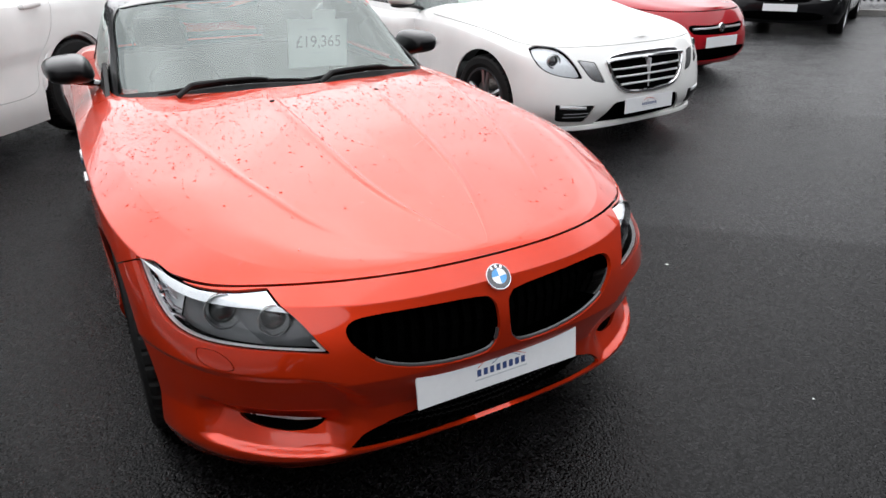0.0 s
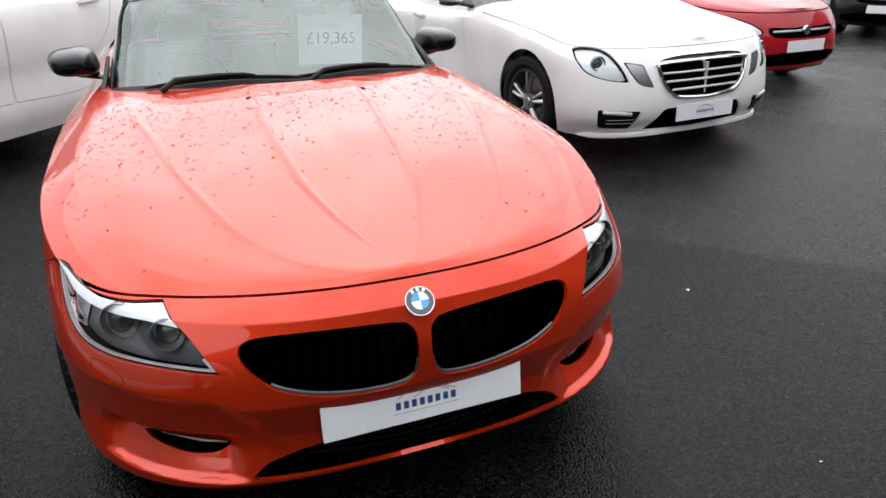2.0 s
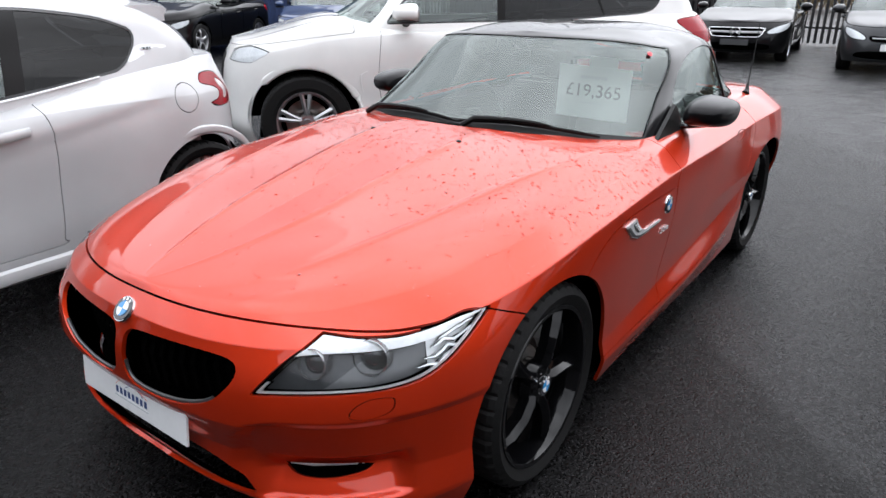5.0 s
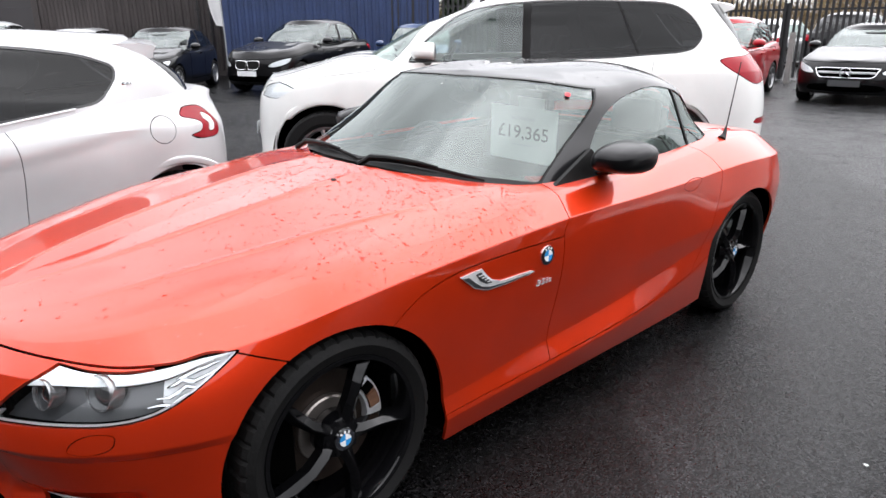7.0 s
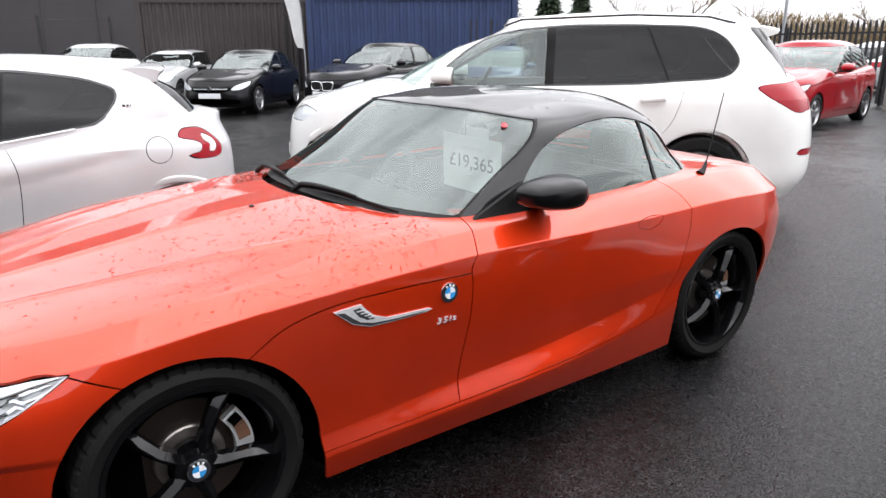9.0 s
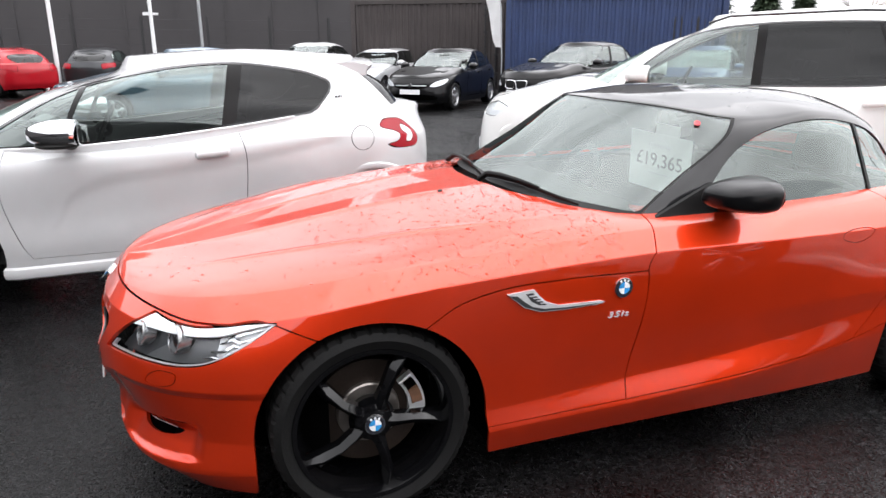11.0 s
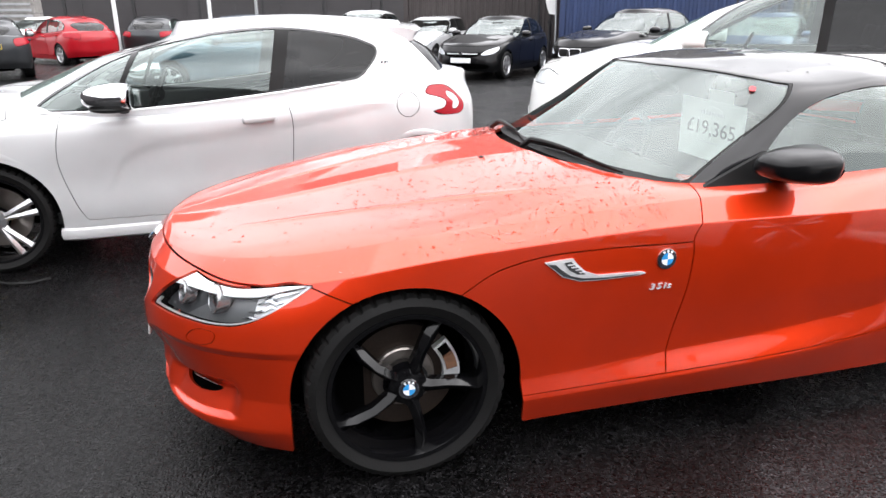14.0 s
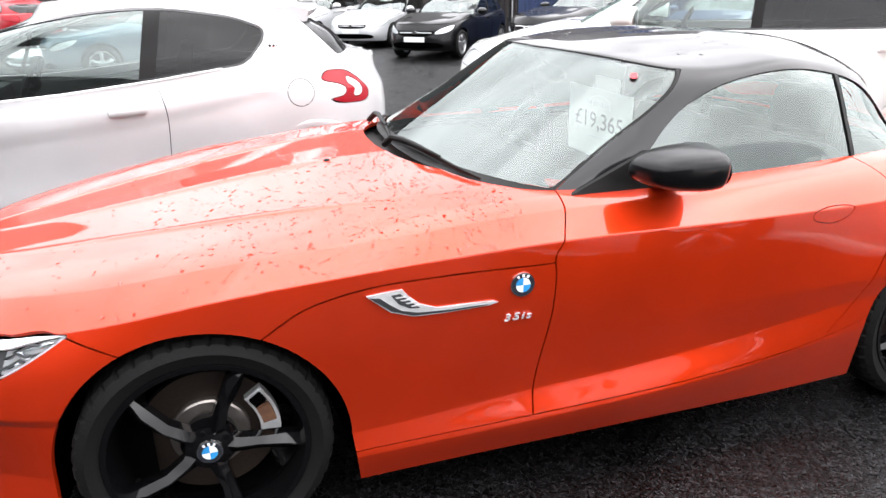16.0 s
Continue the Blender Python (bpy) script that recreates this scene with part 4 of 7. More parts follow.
        skin("foot_strip", side(moved(foot, -0.012)), M["satin"], h, "silver lower strip", 0.01)
        for ang, zz, r in ((40.4, 0.606, 0.046), (32.6, 0.602, 0.039)):
            q = deep.v[np.argmin((deep.round_nose - ang) ** 2 / 900 + (deep.z - zz) ** 2)]
            qn = deep.n[np.argmin((deep.round_nose - ang) ** 2 / 900 + (deep.z - zz) ** 2)]
            dr = (Vector(qn) * 0.5 + Vector((0.12, -1, 0.02))).normalized()
            bm = bmesh.new()
            lathe(bm, [(0.006, r * 0.93), (0.016, r * 0.94), (0.020, r * 0.97), (0.018, r * 1.01), (0.012, r * 1.02), (-0.02, r * 1.02)], 36)
            mt = Matrix.Translation(Vector(q) + dr * 0.012) @ Vector((1, 0, 0)).rotation_difference(dr).to_matrix().to_4x4()
            if k < 0:
                mt = Matrix.Diagonal((-1, 1, 1, 1)) @ mt
            ob = part("light_ring", bm, M["lampgrey"], h, "clear ring round the projector", smooth=True)
            ob.matrix_basis = mt
            bm = bmesh.new()
            bmesh.ops.create_uvsphere(bm, u_segments=24, v_segments=12, radius=r * 0.88)
            ob = part("projector", bm, M["gloss"], h, "dark glass projector", smooth=True)
            ob.matrix_basis = mt @ Matrix.Translation((-0.02, 0, 0))

    # kidney grilles, mesh and chrome bases
    for k in (1, -1):
        bm = bmesh.new()
        pts = [(k * x, z) for x, z in grown(kid, 0.012)]
        prism(bm, pts if k < 0 else pts[::-1], 0.01, Matrix(((1, 0, 0, 0), (0, 0, -1, -1.93), (0, 1, 0, 0), (0, 0, 0, 1))) @ Matrix.Rotation(0, 4, "Z"))
        for v in bm.verts:
            v.co.y += 0.10 * (abs(v.co.x) / 0.42) ** 2 + 0.02
        # the plate behind the slats is shade black, so the opening reads as deep
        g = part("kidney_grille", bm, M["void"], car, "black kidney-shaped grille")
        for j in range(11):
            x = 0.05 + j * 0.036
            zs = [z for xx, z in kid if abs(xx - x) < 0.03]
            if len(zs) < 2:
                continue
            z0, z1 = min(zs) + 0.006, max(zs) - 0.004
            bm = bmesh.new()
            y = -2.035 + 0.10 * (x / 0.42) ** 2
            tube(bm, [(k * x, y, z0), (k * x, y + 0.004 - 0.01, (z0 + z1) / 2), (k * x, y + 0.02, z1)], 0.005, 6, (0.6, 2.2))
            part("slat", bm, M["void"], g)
        bm = bmesh.new()
        ring = [p for p in kid if p[1] < 0.52]
        ring = sorted(ring, key=lambda p: p[0])
        fy = lambda x, z: float(bumper.y[np.argmin((bumper.x - x) ** 2 + (bumper.z - z) ** 2 + (bumper.y > -1.6))])
        tube(bm, [(k * x, fy(x, z) + 0.010, z + 0.003) for x, z in ring], 0.0055, 8)
        part("grille_lip", bm, M["alloydark"], g, "grey lower lip", smooth=True)
    bm = bmesh.new()
    for j in range(-22, 23):
        for i in range(7):
            x, z = j * 0.02 + (i % 2) * 0.01, 0.215 + i * 0.019
            tube(bm, [(x - 0.009, -1.985 + 0.11 * (x / 0.45) ** 2, z), (x, -1.99 + 0.11 * (x / 0.45) ** 2, z + 0.009), (x + 0.009, -1.985 + 0.11 * (x / 0.45) ** 2, z)], 0.0025, 4)
    tagged(part("intake_mesh", bm, M["mesh"], car, "black mesh in the lower intake"), kind="stuff")
    # curved black sheet behind the mesh, in place of the shade inside the intake
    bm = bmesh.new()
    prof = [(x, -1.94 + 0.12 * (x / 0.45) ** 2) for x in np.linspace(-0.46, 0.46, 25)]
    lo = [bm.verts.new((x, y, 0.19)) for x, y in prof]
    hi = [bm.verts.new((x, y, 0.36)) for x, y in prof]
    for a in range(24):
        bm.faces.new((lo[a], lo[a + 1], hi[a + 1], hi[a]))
    part("intake_shade_sheet", bm, M["void"], car)
    for k in (1, -1):
        bm = bmesh.new()
        pts = []
        for ang, z in ((27.5, 0.297), (31, 0.303), (34.5, 0.305), (38, 0.304), (41, 0.302)):
            i = np.argmin((bumper.round_nose - ang) ** 2 / 900 + (bumper.z - z - 0.012) ** 2)
            q, nn = bumper.v[i], bumper.n[i]
            pts.append((k * (q[0] - nn[0] * 0.019), q[1] - nn[1] * 0.019, z - 0.005))
        tube(bm, pts, [0.002, 0.006, 0.0065, 0.005, 0.0015], 8, (0.8, 1.0))
        part("fog_blade", bm, M["satin"], bump, "silver blade in the side intake", smooth=True)
        # black sheet in the slot, coloured as the shade within
        bm = bmesh.new()
        rows_ = []
        for ang in np.linspace(22, 43, 10):
            i = np.argmin((bumper.round_nose - ang) ** 2 / 900 + (bumper.z - 0.256) ** 2)
            q, nn = bumper.v[i], bumper.n[i] / np.hypot(bumper.n[i][0], bumper.n[i][1])
            rows_.append([bm.verts.new((k * (q[0] - nn[0] * d), q[1] - nn[1] * d, 0.258)) for d in (0.012, 0.22)])
        for a, b in zip(rows_, rows_[1:]):
            bm.faces.new((a[0], b[0], b[1], a[1]))
        part("slot_shade_sheet", bm, M["void"], bump)
    # black sheet across the nose, painted shade behind all front openings
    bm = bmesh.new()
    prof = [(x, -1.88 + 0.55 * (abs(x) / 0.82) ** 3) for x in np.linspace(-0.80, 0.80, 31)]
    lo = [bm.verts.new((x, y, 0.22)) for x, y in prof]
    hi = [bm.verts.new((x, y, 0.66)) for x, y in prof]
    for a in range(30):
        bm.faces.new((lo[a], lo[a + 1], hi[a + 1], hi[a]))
    part("nose_shade_sheet", bm, M["void"], car)

    plate(car, pose(0, -2.064, 0.394, 84, 0, 0), dealer=dealer_print())
    # nose badge lies on the skin
    i = np.argmin(np.abs(body.x) * 4 + np.abs(body.z - 0.651) + (body.y > -1.5))
    q, nn = Vector(body.v[i]), Vector((0, body.n[i][1], body.n[i][2])).normalized()
    badge(car, Matrix.Translation((0, q.y, q.z)) @ pose(0, 0, 0, math.degrees(math.atan2(-nn.y, nn.z)), 0, 0), 0.037)

    # side vents, wing badges and model letters
    for k in (1, -1):
        sk = lambda y, z: float(wing.x[np.argmin((wing.y - y) ** 2 + (wing.z - z) ** 2)])
        gill = [(-0.811, 0.718), (-0.76, 0.722), (-0.718, 0.724), (-0.70, 0.702), (-0.672, 0.677), (-0.627, 0.660), (-0.47, 0.655), (-0.455, 0.649), (-0.48, 0.644), (-0.60, 0.642), (-0.69, 0.645), (-0.75, 0.666)]
        bm = bmesh.new()
        lo = [bm.verts.new((k * (sk(y, z) - 0.004), y, z)) for y, z in gill]
        hi = [bm.verts.new((k * (sk(y, z) + 0.006), y, z)) for y, z in gill]
        n = len(gill)
        bm.faces.new(hi)
        for a in range(n):
            bm.faces.new((lo[a], lo[(a + 1) % n], hi[(a + 1) % n], hi[a]))
        v = part("side_vent", bm, M["satin"], car, "chrome side vent behind the front wheel")
        def plaque_(shape, d0, d1):
            bm = bmesh.new()
            hi = [bm.verts.new((k * (sk(y, z) + d1), y, z)) for y, z in shape]
            lo = [bm.verts.new((k * (sk(y, z) + d0), y, z)) for y, z in shape]
            bm.faces.new(hi)
            for a in range(len(shape)):
                bm.faces.new((lo[a], lo[(a + 1) % len(shape)], hi[(a + 1) % len(shape)], hi[a]))
            return bm

        part("vent_hollow", plaque_([(-0.803, 0.713), (-0.776, 0.709), (-0.752, 0.688), (-0.722, 0.667), (-0.68, 0.655), (-0.60, 0.650), (-0.475, 0.6485), (-0.50, 0.6455), (-0.60, 0.6445), (-0.69, 0.6480), (-0.748, 0.6685)], 0.004, 0.0076), M["lampbezel"], v, "dark hollow below the chrome blade")
        grille = part("vent_grille", plaque_([(-0.748, 0.7125), (-0.724, 0.7145), (-0.707, 0.698), (-0.680, 0.674), (-0.672, 0.668), (-0.700, 0.670), (-0.728, 0.686)], 0.004, 0.0076), M["lampdark"], v)
        for j in range(4):
            y0, z0 = -0.738 + 0.0135 * j, 0.7065 - 0.0095 * j
            part("fin", plaque_([(y0, z0), (y0 + 0.026, z0 + 0.0005), (y0 + 0.028, z0 - 0.0030), (y0 + 0.003, z0 - 0.0035)], 0.006, 0.0092), M["satin"], grille)
        badge(car, pose(k * (sk(-0.385, 0.690) - 0.001), -0.385, 0.690, 90, 0, 90 * k), 0.036)
        cu = bpy.data.curves.new("model_letters", "FONT")
        cu.body, cu.size, cu.extrude, cu.align_x, cu.shear, cu.space_character = "35is", 0.029, 0.003, "CENTER", 0.25, 1.3
        tmp = new("model_letters", cu)
        me = bpy.data.meshes.new_from_object(tmp.evaluated_get(bpy.context.evaluated_depsgraph_get()))
        bpy.data.objects.remove(tmp)
        me.materials.append(M["satin"])
        t = new("model_letters", me)
        t.parent = car
        t.matrix_basis = pose(k * (sk(-0.38, 0.60) + 0.004), -0.397, 0.586, 90, 0, 90 * k) @ Matrix.Diagonal((1.35, 1, 1, 1))

    # wheel houses and floor, their shade put into the black colour
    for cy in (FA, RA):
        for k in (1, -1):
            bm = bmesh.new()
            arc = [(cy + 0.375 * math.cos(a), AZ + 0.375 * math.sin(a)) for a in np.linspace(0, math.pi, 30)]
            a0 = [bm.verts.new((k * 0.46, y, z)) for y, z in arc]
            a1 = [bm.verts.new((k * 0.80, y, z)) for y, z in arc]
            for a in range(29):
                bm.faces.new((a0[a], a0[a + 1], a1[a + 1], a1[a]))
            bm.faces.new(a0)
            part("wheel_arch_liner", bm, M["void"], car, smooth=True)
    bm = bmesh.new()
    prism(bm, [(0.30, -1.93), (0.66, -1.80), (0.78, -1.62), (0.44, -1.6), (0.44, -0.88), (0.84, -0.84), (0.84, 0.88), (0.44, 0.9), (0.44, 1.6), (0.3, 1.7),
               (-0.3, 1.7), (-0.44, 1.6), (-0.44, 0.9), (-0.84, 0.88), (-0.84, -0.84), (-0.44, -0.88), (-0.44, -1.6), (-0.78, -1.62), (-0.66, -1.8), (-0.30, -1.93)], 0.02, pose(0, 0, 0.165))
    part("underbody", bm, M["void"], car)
    for x, y, k in ((0.752, FA, 1), (-0.752, FA, -1), (0.742, RA, 1), (-0.742, RA, -1)):
        wheel(car, (x, y, 0.319), k, 0.324, 0.225, 0.256, 5, False, "rimblack", True, True, True, turn=radians(-76))

    # hardtop, screen and side glass
    Y = 1.42
    H = [
        dict(yf=-0.545, a=0.42, n=2.5, yr=Y, b=0.40, m=2.4, w=[(-0.6, 0.71), (-0.2, 0.725), (0.3, 0.745), (0.8, 0.735), (1.1, 0.70), (1.5, 0.62)],
             z=[(-0.6, 0.925), (-0.45, 0.905), (-0.2, 0.868), (0.3, 0.858), (0.7, 0.873), (1.1, 0.90), (1.5, 0.92)]),
        dict(yf=-0.275, a=0.40, n=2.4, yr=Y - 0.08, b=0.40, m=2.4, w=[(-0.3, 0.68), (0.0, 0.682), (0.3, 0.698), (0.8, 0.69), (1.1, 0.645), (1.5, 0.55)],
             z=[(-0.3, 1.075), (-0.1, 1.045), (0.05, 1.02), (0.3, 1.02), (0.8, 1.01), (1.1, 0.98), (1.5, 0.95)]),
        dict(yf=0.035, a=0.30, n=3.0, yr=Y - 0.16, b=0.40, m=2.4, c=0.3, w=[(-0.1, 0.585), (0.2, 0.60), (0.4, 0.615), (0.8, 0.605), (1.1, 0.56), (1.5, 0.48)],
             z=[(0.0, 1.247), (0.06, 1.238), (0.12, 1.224), (0.2, 1.208), (0.3, 1.200), (0.4, 1.200), (0.6, 1.212), (0.85, 1.180), (1.05, 1.125), (1.25, 1.045), (1.5, 0.965)]),
        dict(yf=0.06, a=0.25, n=2.2, yr=Y - 0.16, b=0.40, m=2.4, w=[(-0.1, 0.36), (0.3, 0.40), (0.8, 0.41), (1.5, 0.33)],
             z=[(0.05, 1.254), (0.2, 1.260), (0.4, 1.268), (0.65, 1.268), (0.9, 1.236), (1.1, 1.168), (1.3, 1.068), (1.5, 0.975)]),
        dict(yf=0.07, a=0.25, n=2.2, yr=Y - 0.16, b=0.40, m=2.4, w=[(-0.1, 0.0), (1.5, 0.0)],
             z=[(0.05, 1.258), (0.2, 1.274), (0.4, 1.285), (0.65, 1.287), (0.9, 1.256), (1.1, 1.188), (1.3, 1.080), (1.5, 0.975)]),
    ]
    top = wrap(H, 44, 110, 24, 12)
    pillar = [(0.84, -0.27), (0.875, -0.228), (1.0, -0.035), (1.09, 0.118), (1.145, 0.195), (1.2, 0.245), (1.3, 0.33)]
    screen, shell = split(top, lambda s: np.maximum(s.y - spl(pillar, s.z), (s.lev - 1.975) * 0.15), 0.001)
    wino = outline([(0.0, 0.872), (0.0, 0.872), (0.10, 0.985), (0.19, 1.070), (0.26, 1.112), (0.38, 1.156), (0.56, 1.184), (0.73, 1.178), (0.91, 1.134), (1.05, 1.045), (1.10, 0.965), (1.095, 0.920), (1.03, 0.892), (0.7, 0.87), (0.4, 0.862)])
    win, shell = split(shell, lambda s: np.where(s.x > 0.4, inside(s.y, s.z, wino), 1.0), 0.001)
    bar = lambda s: s.y - 0.855 + (s.z - 0.9) * 0.12
    winf, winr = split(win, lambda s: bar(s) + 0.008)
    strip, winr = split(winr, lambda s: bar(s) - 0.008)
    pair("window_divider", strip, M["plastic"], car, "black bar between side and quarter window", 0.01)
    backo = outline([(-0.3, 1.10), (0.36, 1.10), (0.44, 1.18), (0.38, 1.32), (-0.3, 1.34)])
    back, shell = split(shell, lambda s: np.where(s.y > 1.0, inside(s.x, s.y, backo), 1.0), 0.001)
    both("hardtop", shell, M["roof"], car, "gloss black folding hardtop with curved pillars", 0.02)
    g = both("windscreen", moved(screen, -0.004), M["screen_glass"], car, "tinted windscreen", 0.0)
    g.visible_shadow = False
    for ob in pair("side_window", moved(winf, -0.005), M["side_glass"], car, "tinted side window", 0.0) + pair("quarter_window", moved(winr, -0.005), M["side_glass"], car, "small rear quarter window", 0.0):
        ob.visible_shadow = False
    both("rear_window", moved(back, -0.004), M["dark_glass"], car, "", 0.0)
    # black band of enamel round the screen
    edge = lambda s: np.minimum(spl(pillar, s.z) - s.y - 0.014, np.minimum((1.975 - s.lev) * 0.34 - 0.005, s.lev * 0.18 - 0.022))
    bandp = split(moved(screen, 0.0015), edge)[0]
    both("screen_band", bandp, M["plastic"], car, "black band round the windscreen", 0.0)
    # joint between hardtop and screen frame
    def along(lv, x):
        """The hardtop's front at one height of its wrap, at a distance from the middle."""
        row_ = top.v[(np.abs(top.lev - lv) < 0.01) & (top.y < 0.26)]
        row_ = row_[np.argsort(row_[:, 0])]
        return np.array([x, np.interp(abs(x), row_[:, 0], row_[:, 1]), np.interp(abs(x), row_[:, 0], row_[:, 2])])

    # scuttle tray and wipers
    bm = bmesh.new()
    f = [(x, -0.60 + 0.395 * (abs(x) / 0.70) ** 2.6, 0.918 - 0.055 * (x / 0.7) ** 2) for x in np.linspace(-0.7, 0.7, 43)]
    a0 = [bm.verts.new((x, y - 0.03, z - 0.012)) for x, y, z in f]
    a1 = [bm.verts.new((x, y + 0.015, z - 0.030)) for x, y, z in f]
    a2 = [bm.verts.new((x * 0.97, y + 0.12, z - 0.010)) for x, y, z in f]
    for r0, r1 in ((a0, a1), (a1, a2)):
        for a in range(42):
            bm.faces.new((r0[a], r0[a + 1], r1[a + 1], r1[a]))
    part("scuttle_tray", bm, M["plastic"], car, "black plastic tray below the windscreen", smooth=True)
    sx = lambda x, lv: along(0.0, x) * (1 - lv * 6) + along(1 / 6, x) * lv * 6
    for x0 in (0.0, -0.57):
        bm = bmesh.new()
        pts = []
        for q in np.linspace(0, 1, 11):
            x = x0 + 0.60 * q
            p = sx(x, 0.03 + 0.10 * math.sin(math.pi * q))
            pts.append((x, p[1] - 0.008, p[2] + 0.010))
        tube(bm, pts, [0.003] + [0.0055] * 9 + [0.003], 8, (0.9, 1.4))
        w = part("wiper", bm, M["plastic"], car, "black wiper blade", smooth=True)
        bm = bmesh.new()
        pv = sx(x0 + 0.12, 0.0)
        arm = [(x0 + 0.06, pv[1] - 0.03, pv[2] + 0.004), (x0 + 0.12, pts[2][1] - 0.03, pts[2][2] + 0.016)] + [(px, py - 0.014, pz + 0.014) for px, py, pz in pts[3:7]] + [(pts[7][0], pts[7][1], pts[7][2] + 0.008)]
        tube(bm, arm, [0.012, 0.012, 0.010, 0.009, 0.008, 0.007, 0.005], 8)
        part("wiper_arm", bm, M["plastic"], w, smooth=True)
    for k in (1, -1):
        bm = bmesh.new()
        bmesh.ops.create_uvsphere(bm, u_segments=14, v_segments=8, radius=0.012)
        for v in bm.verts:
            v.co.z *= 0.6
        ob = part("washer_jet", bm, M["plastic"], bon, "", smooth=True)
        ob.matrix_basis = pose(k * 0.213, -0.80, 0.914)
    for k in (1, -1):
        wing_mirror(car, (k * 0.862, 0.125, 0.957), k, "mirrorblack", (0.100, 0.165, 0.068), 0.05, wedge=True)
        bm = bmesh.new()
        tri = [(-0.20, 0.872), (0.10, 0.874), (0.115, 0.93), (0.075, 0.985)]
        lo = [bm.verts.new((k * (0.735 - (z - 0.87) * 0.25), y, z)) for y, z in tri]
        hi = [bm.verts.new((k * (0.752 - (z - 0.87) * 0.25), y, z)) for y, z in tri]
        bm.faces.new(hi), bm.faces.new(lo)
        for a in range(4):
            bm.faces.new((lo[a], lo[(a + 1) % 4], hi[(a + 1) % 4], hi[a]))
        part("mirror_foot", bm, M["plastic"], car)
    # aerial
    bm = bmesh.new()
    tube(bm, [(0.745, 1.14, 0.905), (0.745, 1.165, 0.925), (0.742, 1.185, 0.965)], [0.022, 0.012, 0.004], 10)
    tube(bm, [(0.742, 1.185, 0.96), (0.735, 1.275, 1.27)], [0.003, 0.0022], 6)
    part("aerial", bm, M["plastic"], car, "short black whip aerial", smooth=True)

    # inside
    bm = bmesh.new()
    box(bm, -0.66, 0.66, -0.40, 0.02, 0.66, 0.845, 0.04)
    box(bm, -0.60, 0.60, -0.10, 0.10, 0.60, 0.80, 0.03)
    part("dashboard", bm, M["dash"], car, smooth=True)
    bm = bmesh.new()
    box(bm, -0.66, 0.66, -0.2, 1.2, 0.20, 0.26)
    box(bm, -0.745, -0.70, -0.2, 1.1, 0.25, 0.845, 0.01)
    box(bm, 0.70, 0.745, -0.2, 1.1, 0.25, 0.845, 0.01)
    box(bm, -0.68, 0.68, 1.12, 1.2, 0.25, 0.90, 0.02)
    part("cabin_lining", bm, M["dash"], car)
    for k in (1, -1):
        seat(car, (k * 0.36, 0.52, 0.30), "seat", 0.92)
        bm = bmesh.new()
        tube(bm, [(k * 0.22, 0.98, 0.85), (k * 0.22, 1.0, 1.03), (k * 0.36, 1.0, 1.07), (k * 0.50, 1.0, 1.03), (k * 0.50, 0.98, 0.85)], 0.025, 10)
        part("roll_hoop", bm, M["plastic"], car, smooth=True)
    steering_wheel(car, (-0.36, 0.14, 0.80), -22)
    bm = bmesh.new()
    bmesh.ops.create_uvsphere(bm, u_segments=24, v_segments=12, radius=1)
    for v in bm.verts:
        v.co = Vector((v.co.x * 0.12, v.co.y * 0.022, v.co.z * 0.036))
    tube(bm, [(0, 0, 0.02), (0, -0.05, 0.09)], 0.008, 8)
    ob = part("rear_view_mirror", bm, M["plastic"], car, smooth=True)
    ob.matrix_basis = pose(0, 0.10, 1.135, 12)
    return car, joined(bonnet, mirrored(bonnet)), top


roadster_car, bonnet_skin, top_skin = roadster()


# ---- the other cars ----
SKINS = {}


def on_nose(name, x, z):
    """How far forward the skin of the car built last under that name lies."""
    v = SKINS[name]
    v = v[v[:, 1] < 0]
    d = (v[:, 0] - abs(x)) ** 2 + (v[:, 2] - z) ** 2 + 1e-6
    i = np.argsort(d)[:6]
    return float((v[i, 1] / d[i]).sum() / (1 / d[i]).sum())


